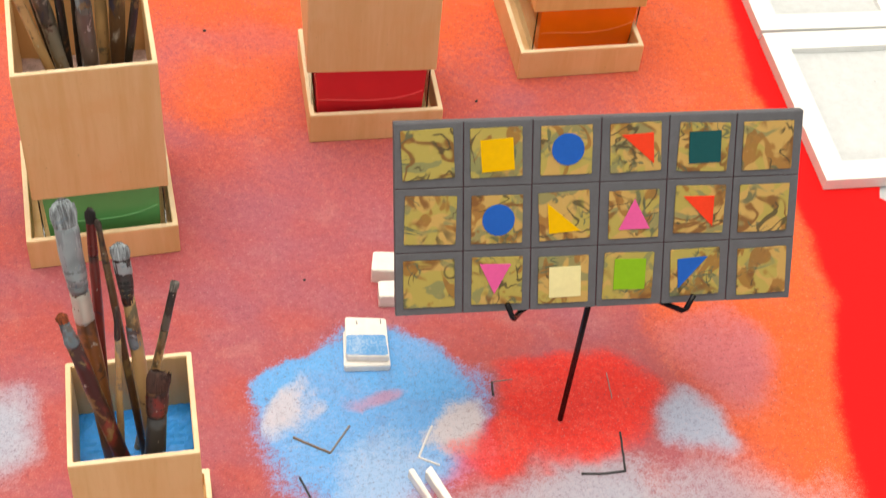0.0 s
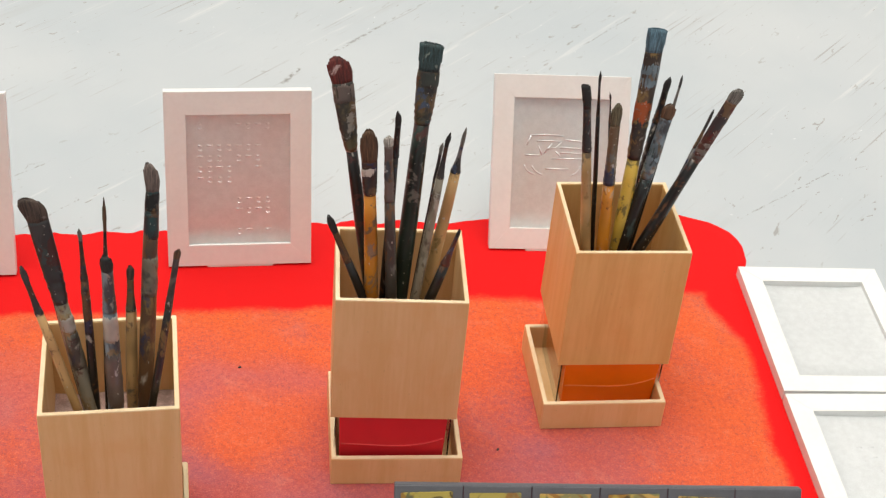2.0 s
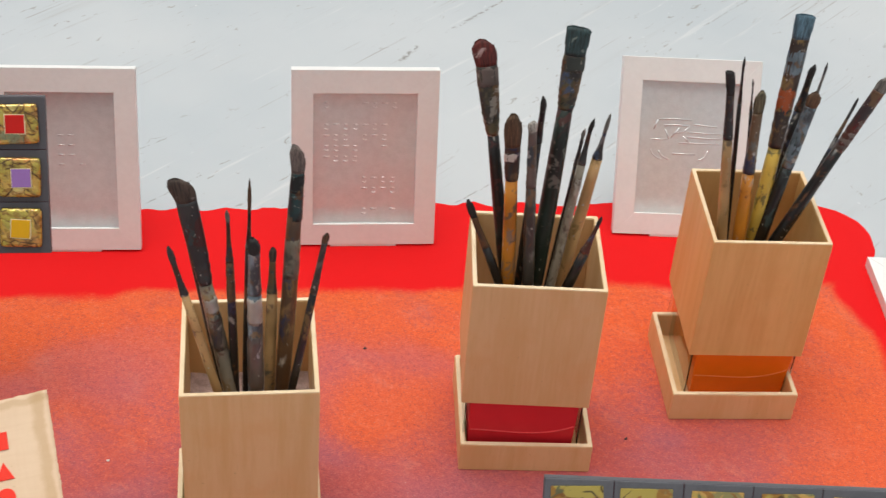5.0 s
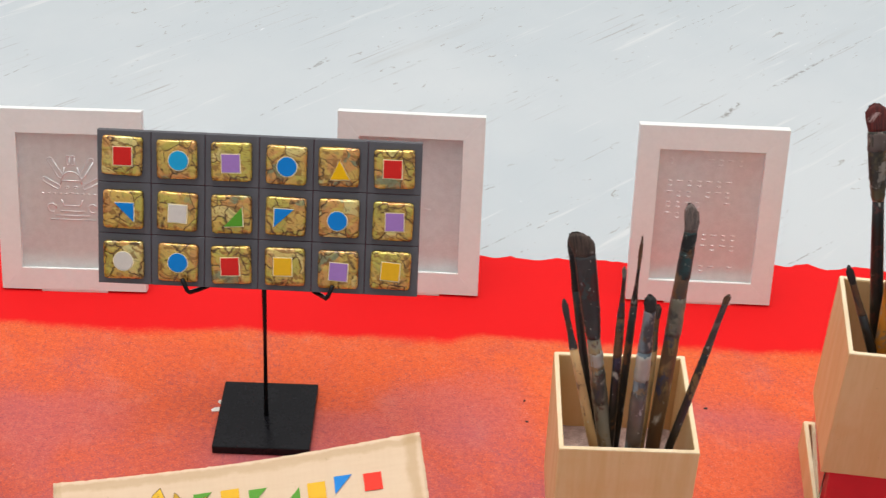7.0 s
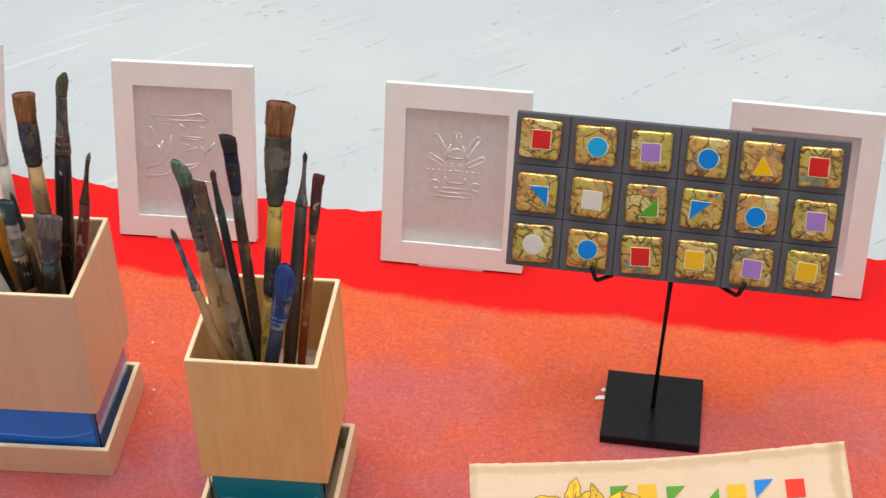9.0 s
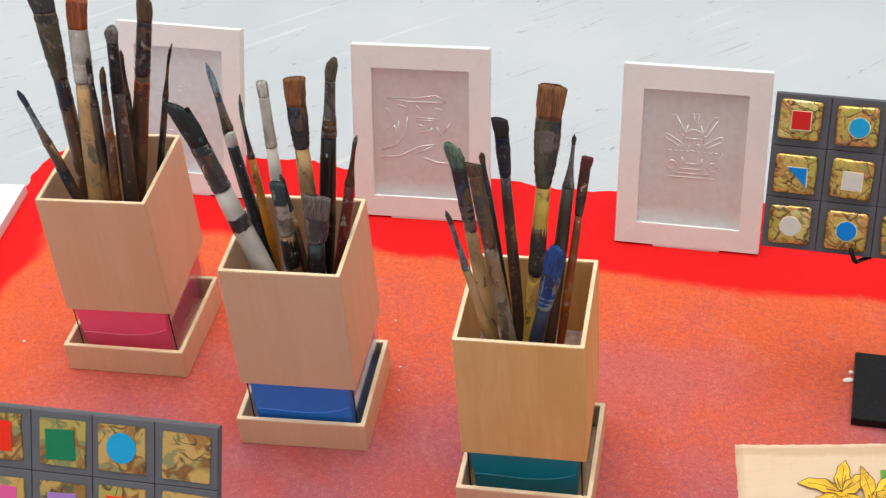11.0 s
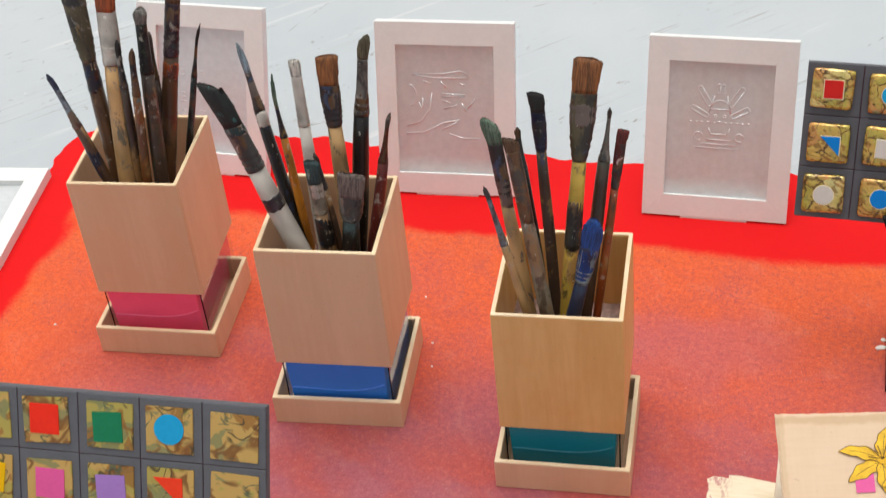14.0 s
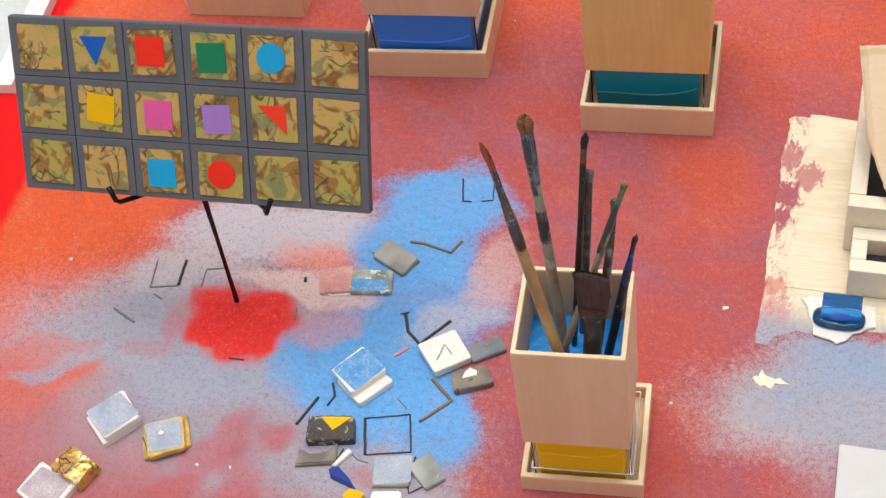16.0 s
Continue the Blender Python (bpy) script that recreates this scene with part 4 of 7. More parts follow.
def dashes(rows, x0, y0, dx, dy, length=0.0058):
    """Raised dashes in rows; a dot in the text is a gap."""
    out = []
    for j, row in enumerate(rows):
        for i, ch in enumerate(row):
            if ch != ".":
                half = length / 2 * (1.0 if ch == "-" else 0.6)
                cx, cy = x0 + i * dx, y0 - j * dy
                out.append([(cx - half, cy), (cx + half, cy)])
                if ch == "o":
                    out.append([(cx - half, cy - 0.004), (cx, cy - 0.0055), (cx + half, cy - 0.004)])
    return out


def arc(cx, cy, rx, ry, a0, a1, n=8):
    return [(cx + rx * math.cos(radians(a0 + (a1 - a0) * k / n)), cy + ry * math.sin(radians(a0 + (a1 - a0) * k / n))) for k in range(n + 1)]


def capsule(x0, y0, x1, y1, half):
    """The outline of a rounded bar."""
    a = math.degrees(math.atan2(y1 - y0, x1 - x0))
    line = arc(x1, y1, half, half, a - 90, a + 90, 6) + arc(x0, y0, half, half, a + 90, a + 270, 6)
    return line + line[:1]


def emblem():
    """A crown of feathers over a face, a dashed band and a stepped foot."""
    lines = [capsule(-0.0022, 0.0365, -0.0022, 0.0425, 0.0016), capsule(0.0022, 0.0365, 0.0022, 0.0425, 0.0016)]
    for m in (-1, 1):
        lines += [capsule(m * 0.0105, 0.0245, m * 0.0195, 0.0395, 0.0024), capsule(m * 0.0130, 0.0135, m * 0.0255, 0.0205, 0.0022),
                  [(m * 0.0060, 0.0330), (m * 0.0085, 0.0240), (m * 0.0100, 0.0160)], arc(m * 0.0042, 0.0128, 0.0016, 0.0013, 0, 360),
                  arc(m * 0.0195, -0.0075, 0.0042, 0.0042, 0, 300), [(m * 0.0100, 0.0010), (m * 0.0075, -0.0060)]]
        lines += [[(m * (0.0040 + 0.0055 * k), 0.0068), (m * (0.0068 + 0.0055 * k), 0.0068)] for k in range(5)]
    lines += [[(-0.0090, 0.0195), (0.0090, 0.0195)], [(-0.0022, 0.0075), (0.0022, 0.0075)], [(-0.0085, -0.0050), (0.0085, -0.0050)],
              [(-0.0115, -0.0105), (0.0115, -0.0105)], [(-0.0165, -0.0150), (0.0165, -0.0150)], [(-0.0215, -0.0190), (0.0215, -0.0190)], arc(0, 0.0195, 0.009, 0.009, 20, 160)]
    return lines


def character():
    return [[(-0.028, 0.030), (0.0, 0.031), (0.016, 0.034), (0.024, 0.028)], [(-0.027, 0.0295), (-0.008, 0.027), (0.024, 0.0275)], [(-0.018, 0.024), (-0.011, 0.022)],
            [(-0.002, 0.024), (0.003, 0.018)], [(0.014, 0.022), (0.020, 0.021)], arc(-0.030, 0.010, 0.006, 0.010, -80, 90), [(-0.022, 0.004), (-0.019, -0.003), (-0.018, 0.008)],
            [(-0.010, 0.013), (-0.012, -0.002), (-0.020, -0.014), (-0.033, -0.019)], [(-0.002, 0.0125), (0.019, 0.0115)], [(-0.002, 0.010), (0.019, 0.010)],
            [(-0.001, 0.006), (0.006, 0.004)], [(0.0, -0.002), (0.010, 0.001), (0.012, 0.003)], [(0.016, 0.004), (0.020, -0.004)], [(0.028, 0.008), (0.022, 0.000)],
            [(-0.034, -0.026), (-0.018, -0.025), (0.000, -0.015), (0.014, -0.012)], [(0.004, -0.025), (0.016, -0.029), (0.032, -0.029)], [(0.012, -0.014), (-0.002, -0.022)]]


def monogram():
    return [[(-0.030, 0.028), (-0.014, 0.029), (0.004, 0.028)], [(-0.034, 0.018), (-0.030, 0.028)], [(-0.024, 0.022), (-0.010, 0.023), (0.002, 0.022)], [(0.002, 0.022), (-0.004, 0.016), (-0.014, 0.014)],
            [(-0.022, 0.018), (-0.018, 0.008)], [(-0.016, 0.010), (-0.008, 0.020)], [(-0.004, 0.012), (0.002, 0.006)], [(0.006, 0.024), (0.030, 0.022)], [(0.0, 0.016), (0.034, 0.015)],
            [(0.0, 0.011), (0.034, 0.010)], [(-0.008, 0.005), (0.034, 0.005)], [(-0.036, 0.008), (-0.020, 0.008)], arc(-0.022, 0.0, 0.014, 0.012, 190, 260), arc(-0.014, 0.0, 0.014, 0.012, 195, 260),
            [(-0.014, -0.006), (0.010, -0.006)], arc(0.012, 0.0, 0.010, 0.012, 280, 350)]


RELIEF = {
    "F1": dashes(["o.o", "--.", "...", "o.o.", "-..o", "o--."], -0.024, 0.024, 0.011, 0.0095),
    "F2": [[(1.15 * px - 0.003, 1.1 * py + 0.002) for px, py in line] for line in character()], "F3": emblem(),
    "F4": dashes(["...--", "...--", "...--", "...-.-", "....."], -0.030, 0.024, 0.0095, 0.0095),
    "F5": dashes(["o...-o-o", "", "o-oo-o-", "-oo.o-o", "oo-o..-", "-ooo", "", "....o-oo", "....-o-o", "", "....o-.-"], -0.0365, 0.0555, 0.0092, 0.0108),
    "F6": monogram(), "L": dashes(["--o-", "o-.-", ".o-o"], -0.02, 0.03, 0.011, 0.012)}


def framed_sheet(m, relief, label, standing=True):
    ob = thing("picture_frame", m, label, "picture frame", "framed embossed sheets")
    b, th = 0.0203, 0.011
    x, y0, y1 = (FW / 2, 0.0, FH) if standing else (FW * 1.03 / 2, 0.0, FH * 1.05)
    inner = (x - b, y0 + 0.0215, y1 - 0.0230)
    quads = {
        "bottom_rail": ((-x, y0), (x, y0), (inner[0], inner[1]), (-inner[0], inner[1])), "top_rail": ((x, y1), (-x, y1), (-inner[0], inner[2]), (inner[0], inner[2])),
        "side_rail": ((x, y0), (x, y1), (inner[0], inner[2]), (inner[0], inner[1]))}
    part("bottom_rail", prism(quads["bottom_rail"], -th, 0, 0.0002), WHITE, ob)
    part("top_rail", prism(quads["top_rail"], -th, 0, 0.0002), WHITE, ob)
    part("side_rail", prism(quads["side_rail"], -th, 0, 0.0002), WHITE, ob)
    part("side_rail", prism([(-px, py) for px, py in reversed(quads["side_rail"])], -th, 0, 0.0002), WHITE, ob)
    zs = -0.0050
    bm = bmesh.new()
    nx, ny = 30, 38
    grid = [[bm.verts.new((-inner[0] - 0.002 + (2 * inner[0] + 0.004) * i / nx, inner[1] - 0.002 + (inner[2] - inner[1] + 0.004) * j / ny, zs)) for i in range(nx + 1)] for j in range(ny + 1)]
    seed = Vector((m.translation.x * 9, m.translation.y * 7, 0))
    wide, mid_y, tall = inner[0], (inner[1] + inner[2]) / 2, (inner[2] - inner[1]) / 2

    def dish(px, py):
        """The sheet is pressed in: it rises in a curve to the rails and is slightly wavy."""
        a, b = min(1.0, abs(px) / wide), min(1.0, abs(py - mid_y) / tall)
        return 0.0026 * (max(0.0, (a - 0.66) / 0.34) ** 2 * 0.6 + (max(0.0, (b - 0.72) / 0.28) ** 2 if py < mid_y else 0.0)) + 0.0009 * noise.noise(Vector((px, py, 0)) * 22 + seed) - 0.0012

    for row in grid:
        for vv in row:
            vv.co.z += dish(vv.co.x, vv.co.y)
    for j in range(ny):
        for i in range(nx):
            f = bm.faces.new((grid[j][i], grid[j][i + 1], grid[j + 1][i + 1], grid[j + 1][i]))
            f.smooth = True
    sheet = part("metal_sheet", bm, SILVER, ob, "matt aluminium sheet")
    cy = (inner[1] + inner[2]) / 2
    for line in RELIEF[relief]:
        path = [(px, py + cy, zs + dish(px, py + cy) - 0.0002) for px, py in line]
        part("ridge", tube(path, 0.0008 if standing else 0.0005, 6), SILVER, sheet)
    part("backing", box(-x + 0.006, x - 0.006, 0.006, y1 - 0.006, -th + 0.0005, -0.0072), CREAM, ob)
    if standing:
        part("foot_rail", box(-0.032, 0.032, -0.0022, 0.001, -th, -0.0006, 0.0004), WHITE, ob)
    return ob


STANDING = {
    "F1": (-0.7419, 0.1783, -0.88, 20.24),
    "F2": (-0.4758, 0.1749, 3.57, 17.77),
    "F3": (-0.2076, 0.1708, 0.58, 19.53),
    "F4": (0.1126, 0.1861, -1.35, 18.31),
    "F5": (0.396, 0.1876, -0.68, 14.55),
    "F6": (0.7181, 0.1944, -4.72, 28.23),
}
FRAME_LABEL = {
    "F1": "white frame with an embossed aluminium sheet standing upright", "F2": "white frame with a brush character embossed in aluminium", "F3": "white frame with a crowned emblem embossed in aluminium",
    "F4": "white frame with a few raised dashes in aluminium", "F5": "white frame with rows of raised dashes in aluminium", "F6": "white frame with an embossed monogram in aluminium"}
for key, (x, y, turn, lean) in STANDING.items():
    m = pose(x, y, 0.0022, 0, 0, turn) @ pose(0, 0, 0, 90 - lean)
    ob = framed_sheet(m, key, FRAME_LABEL[key])
    top = 0.72 * FH
    up = m.inverted()
    foot = up @ Vector((x, y + math.sin(radians(lean)) * top + 0.045, 0.002))
    part("easel_leg", tube([(0, top, -0.010), tuple(foot)], 0.003, 6), WHITE, ob)
for x, y, turn in ((0.9510, -0.0480, -5.0), (0.9360, -0.2370, -4.5), (-0.9610, -0.0420, 6.5), (-0.9370, -0.2310, 7.0)):
    framed_sheet(pose(x, y, 0.0113, 0, 0, turn), "L", "white frame with an aluminium sheet lying flat on the floor", False)


# ---- tile boards on stands ----
PW, PH = 0.2588, 0.1259
RIM_GOLD = plain_mat("gold_rim", (0.90, 0.79, 0.52), 0.28, 0.35)


def outline(shape, s):
    h = s / 2
    if shape == "ci":
        return [(h * math.cos(k * math.tau / 28), h * math.sin(k * math.tau / 28)) for k in range(28)]
    return {"sq": [(-h, -h), (h, -h), (h, h), (-h, h)], "tr": [(-h, h), (h, -h), (h, h)], "tl": [(-h, h), (-h, -h), (h, h)],
            "bl": [(-h, h), (-h, -h), (h, -h)], "br": [(-h, -h), (h, -h), (h, h)], "up": [(-h, -h), (h, -h), (0, h)], "dn": [(-h, h), (0, -h), (h, h)]}[shape]


def tile_board(m, rows, raised, label):
    ob = thing("tile_board", m, label, "tile board", "boards of gold tiles")
    rng = random.Random(len(label))
    cw, ch = PW / 6, PH / 3
    grey = BOARD_DARK if raised else BOARD_GREY
    part("backing_board", box(-PW / 2 + 0.0002, PW / 2 - 0.0002, -PH / 2 + 0.0002, PH / 2 - 0.0002, -0.0075, -0.0016), grey, ob)
    part("groove_layer", box(-PW / 2 + 0.001, PW / 2 - 0.001, -PH / 2 + 0.001, PH / 2 - 0.001, -0.0018, -0.0009), GROOVE, ob)
    plate = mesh_of("plate", box(-cw / 2 + 0.0003, cw / 2 - 0.0003, -ch / 2 + 0.0003, ch / 2 - 0.0003, -0.0012, 0, 0.0003), grey)
    ts = 0.0325
    if raised:
        bm = loft([(0.0, ts / 2, ts / 2 * 0.97, 0), (0.0026, ts / 2, ts / 2 * 0.97, 0), (0.0036, ts / 2 - 0.0006, ts / 2 * 0.97 - 0.0006, 0), (0.0043, ts / 2 - 0.0020, ts / 2 * 0.97 - 0.0020, 0), (0.0046, ts / 2 - 0.0060, ts / 2 - 0.0060, 0)], 48, 12.0)
        for f in bm.faces:
            f.smooth = True
        for vv in bm.verts:
            vv.co.z += 0.0004 * noise.noise(vv.co * 150) * (vv.co.z > 0.001)
    else:
        bm = prism(rounded(ts, ts * 0.97, 0.0008), 0, 0.0009, 0.0003)
    tile_me = mesh_of("tile", bm, GOLD if raised else GOLD_FLAT)
    top = 0.0045 if raised else 0.0009
    for j, row in enumerate(rows):
        for i, cell in enumerate(row.split()):
            cx, cy = -PW / 2 + cw * (i + 0.5), PH / 2 - ch * (j + 0.5)
            piece("plate", plate, ob, pose(cx, cy, 0))
            tile = piece("tile", tile_me, ob, pose(cx + rng.uniform(-0.0012, 0.0012), cy + rng.uniform(-0.001, 0.001), 0.0001, 0, 0, rng.uniform(-2.5, 2.5)))
            if cell != "-":
                shape, colour = cell.split(":")
                size = (0.0155 if raised else 0.0205) * (0.93 if raised and shape == "sq" else 1.0 if shape in ("sq", "ci") else 0.98)
                bmi = prism(outline(shape, size), top - 0.0006, top + (0.0009 if raised else 0.0006), 0.0003 if raised else 0.0001)
                if raised:
                    ring = part("inlay_rim", prism(outline(shape, size + 0.0016), top - 0.0006, top + 0.0004, 0.0003), RIM_GOLD, tile)
                inlay = part("inlay", bmi, PAINT[colour], tile, f"{colour.replace('_', ' ')} inlay")
                inlay.matrix_basis = pose(rng.uniform(-0.0016, 0.0016), rng.uniform(-0.0016, 0.0016) - (0.001 if raised else 0), 0, 0, 0, rng.uniform(-4, 4))
                if raised:
                    ring.matrix_basis = inlay.matrix_basis.copy()
    return ob


def display_stand(bx, by, board, painted, off=0.004):
    label = "black metal stand with a base sprayed over in red" if painted else "black metal stand with a square base and two hooks"
    ob = thing("display_stand", pose(bx, by, 0), label, "display stand", "display stands")
    inv = Matrix.Translation((-bx, -by, 0))
    s, bt = (0.0417, 0.0002) if painted else (0.0417, 0.0085)
    base = part("base_plate", box(-s, s, -s, s, 0, bt, 0.0001 if painted else 0.0007), GROUND if painted else BLACK_METAL, ob, "base plate under red spray paint" if painted else "")
    base.matrix_basis = pose(0.007, -0.013, 0, 0, 0, 6.0) if painted and bx < 0 else pose(-0.002 if painted else 0, -0.003 if painted else 0, 0, 0, 0, -5.0 if painted else 0.3)
    low = inv @ (board @ Vector((off, -PH / 2 - 0.004, -0.0105)))
    mid = inv @ (board @ Vector((off, -PH / 2 + 0.05, -0.0105)))
    part("rod", tube([(0, 0, bt), tuple(low), tuple(mid)], 0.0021, 10), BLACK_METAL, ob)
    for sx in (-0.054, 0.056):
        line = [(off, -0.030, -0.0105), (sx * 0.8, -PH / 2 - 0.002, -0.0105), (sx * 0.9, -PH / 2 - 0.0035, -0.006), (sx, -PH / 2 - 0.0032, 0.005), (sx * 1.03, -PH / 2 - 0.001, 0.0085), (sx * 1.10, -PH / 2 + 0.009, 0.010)]
        part("hook", tube([tuple(inv @ (board @ Vector(q))) for q in line], 0.0019, 8), BLACK_METAL, ob)


def board_pose(x, y, z, turn, lean, roll):
    return pose(x, y, z, 0, 0, turn) @ pose(0, 0, 0, 90 - lean) @ pose(0, 0, 0, 0, 0, roll)


BOARD_RIGHT = board_pose(0.5913, -0.3909, 0.1843, -6.83, 29.23, 0.81)
BOARD_MID = board_pose(0.0015, 0.0167, 0.2112, -0.02, 23.2, -0.53)
BOARD_LEFT = board_pose(-0.566, -0.4127, 0.2001, 2.4, 28.81, 0.31)
tile_board(BOARD_RIGHT, ["- sq:yellow ci:blue tr:vermilion sq:teal -", "- ci:blue bl:yellow up:pink tr:vermilion -", "- dn:pink sq:cream sq:lime tl:blue -"], False, "grey board of flat gold tiles with blue discs and triangles")
tile_board(BOARD_MID, ["sq:red ci:sky sq:violet ci:azure up:yellow sq:red", "tr:azure sq:white br:green tl:azure ci:azure sq:violet", "ci:white ci:azure sq:red sq:gold sq:violet sq:gold"], True, "dark grey board of raised glossy gold tiles with inlays")
tile_board(BOARD_LEFT, ["- dn:blue sq:bright_red sq:emerald ci:sky -", "- sq:yellow sq:pink sq:violet tr:vermilion -", "- - sq:sky ci:bright_red - -"], False, "grey board of flat gold tiles with red and green squares")
display_stand(0.0, 0.0, BOARD_MID, False)
display_stand(0.584, -0.417, BOARD_RIGHT, True, -0.0025)
display_stand(-0.575, -0.420, BOARD_LEFT, True)


# ---- brushes ----
BRUSH_WORD = {"flat": "flat", "filbert": "filbert", "round": "round", "angled": "angled", "fluffy": "fluffy round"}
COLOUR_WORD = {"dred": "dark red", "olive": "olive", "black": "black", "brown": "brown", "umber": "umber", "orange": "orange", "white": "white", "pinkgrey": "pinkish grey", "greygreen": "grey-green", "dgreen": "dark green", "grey": "grey", "dgrey": "dark grey", "tan": "tan", "rust": "rust-red", "bluegrey": "blue-grey", "crimson": "dark red", "tealblue": "dusty teal-blue", "paleblue": "pale blue-grey", "yellow": "yellow", "navy": "navy", "teal": "black and teal", "dteal": "dark teal", "beige": "beige", "sienna": "sienna", "purple": "dark purple", "blue": "bright blue", "maroon": "maroon", "green": "green"}
BOX_WORD = {"R": "dark red", "O": "orange", "G": "green", "B": "small blue-filled", "P": "pink", "U": "blue", "T": "teal", "Y": "small yellow"}
brush_rng = random.Random(11)


def brush(key, tip, foot, head, hair, ferrule, stem, shape, c1, c2, c3, bend=None, dabs=()):
    rng = brush_rng
    if bend is None:
        bend = rng.uniform(-0.10, 0.10)
    tip, foot = Vector(tip), Vector(foot)
    axis = (tip - foot).normalized()
    length = (tip - foot).length
    side = Vector((1, 0.15 * rng.uniform(-1, 1), 0))
    side = (side - axis * side.dot(axis)).normalized()
    m = Matrix((side, axis.cross(side), axis)).transposed().to_4x4()
    m.translation = foot
    ob = thing("paint_brush", m, f"used {BRUSH_WORD[shape]} brush with {COLOUR_WORD[c1]} bristles and {COLOUR_WORD[c3]} handle", "paint brush", f"brushes in the {BOX_WORD[key]} box")
    flat = {"flat": 0.26, "filbert": 0.36, "round": 1.0, "angled": 0.40, "fluffy": 0.8}[shape]
    hh, hs = head / 2, stem / 2
    z1 = max(0.02, length - hair - ferrule)
    z2 = length - hair
    # handle: slender at the foot, swelling, then narrowing into the ferrule
    n = 9
    hand = []
    for k in range(n + 1):
        s = k / n
        r = hs * (0.50 + 0.60 * math.sin(math.pi * (0.12 + 0.62 * s)))
        hand.append((z1 * s, r, r, 0.0007 * noise.noise((s * 3, length * 40, 0))))
    part("handle", loft(hand, 12), HANDLE[c3], ob)
    r0 = hs * (0.50 + 0.60 * math.sin(math.pi * 0.74)) * 1.04
    root = hh * (0.90 if shape in ("flat", "angled") else 0.86)
    fer = []
    for k in range(25):
        s = k / 24
        e = 1 - (1 - s) ** 2.4
        ww = r0 + (root - r0) * e
        dd = r0 + (max(root * flat, min(r0, root) * 0.55) - r0) * e
        crimp = 1.07 if k in (2, 5, 8) else 0.97 if k in (3, 6) else 1.0
        fer.append((z1 - 0.001 + (z2 - z1 + 0.001) * s, ww * crimp, dd * crimp, 0.0))
    part("ferrule", loft(fer, 14, 2.3), FERRULE[c2], ob)
    for top, long, tone in dabs:
        coat = []
        for k in range(9):
            z = length - top - long + long * k / 8
            if z < z1:
                wide = hs * (0.50 + 0.60 * math.sin(math.pi * (0.12 + 0.62 * z / z1)))
                deep = wide
            else:
                e = 1 - (1 - min(1.0, (z - z1) / (z2 - z1))) ** 2.4
                wide, deep = r0 + (root - r0) * e, r0 + (max(root * flat, min(r0, root) * 0.55) - r0) * e
            lump = 1.045 + 0.04 * noise.noise((z * 260, length * 90, 3)) - (0.06 if k in (0, 8) else 0.0)
            coat.append((z, wide * lump, deep * lump, 0.0004 * noise.noise((z * 300, 7, length * 50))))
        rough_coat = loft(coat, 16, 2.0)
        for vv in rough_coat.verts:
            vv.co.z += 0.0022 * noise.noise(vv.co * 420)
        part("dried_paint", rough_coat, FERRULE[tone], ob, f"{COLOUR_WORD[tone]} dried paint")
    dd = max(root * flat, min(r0, root) * 0.55)
    sign = -1 if rng.random() < 0.9 else 1

    def reach(q):
        """How far the hair stands at q (-1 to 1) across the width."""
        if shape == "flat":
            return 0.975 - 0.09 * abs(q) ** 4 + 0.035 * sign * q
        if shape == "angled":
            return 0.84 + 0.18 * sign * q - 0.10 * q * q
        if shape == "fluffy":
            return 0.98 - 0.35 * q * q
        return 0.98 - (0.62 if shape == "round" else 0.42) * abs(q) ** 2.2

    rows = []
    m2 = 7
    body = 0.965
    for k in range(m2 + 1):
        s = k / m2
        swell = {"fluffy": 1.0 + 0.12 * math.sin(math.pi * s), "flat": 0.98 + 0.04 * s, "round": 1.0 + 0.10 * math.sin(math.pi * s) - 0.35 * s * s}.get(shape, 1.0 + 0.07 * math.sin(math.pi * s) - 0.10 * s * s)
        ww = (root * 0.97 + (hh - root) * min(1, s * 1.4)) * swell
        if k == m2 and shape != "flat":
            ww *= 0.80
        rows.append((z2 - 0.0005 + hair * body * s, ww, (ww * 0.8 if shape == "fluffy" else dd * (1.0 - 0.45 * s * s) * (0.6 if k == m2 else 1.0)), 0.0))
    bm = loft(rows, 22 if head > 0.009 else 12, 2.6 if shape == "flat" else 2.1, min(0.0010, 0.04 * head + 0.0002), rng)
    for vv in bm.verts:
        s = max(0.0, (vv.co.z - z2) / hair)
        vv.co.z += hair * s * s * (reach(max(-1.0, min(1.0, vv.co.x / hh))) - 0.98)
    # tufts of hair that make the end ragged
    count = max(10, min(84, int(head * 4200)))
    tip_pull = {"round": 0.72, "filbert": 0.20, "angled": 0.10}.get(shape, -0.05)
    for k in range(count):
        q = (k + rng.random()) / count * 2 - 1
        layer = rng.uniform(-1, 1)
        x0, y0 = q * hh * 0.94, layer * dd * 0.78 * math.sqrt(max(0.05, 1 - 0.8 * q * q))
        top = hair * reach(q) * rng.uniform(0.972, 1.004)
        w0 = rng.uniform(0.5, 1.0) * max(0.00045, hh / count * 3.4)
        x1 = x0 * (1 - tip_pull) + rng.uniform(-1, 1) * (0.0006 if shape != "round" else 0.0001)
        y1 = y0 * (0.35 if shape != "fluffy" else 1.1)
        a0, b0 = z2 + hair * 0.30, z2 + hair * 0.70
        xm, ym = x0 * (1 - 0.3 * tip_pull), y0 * 0.9
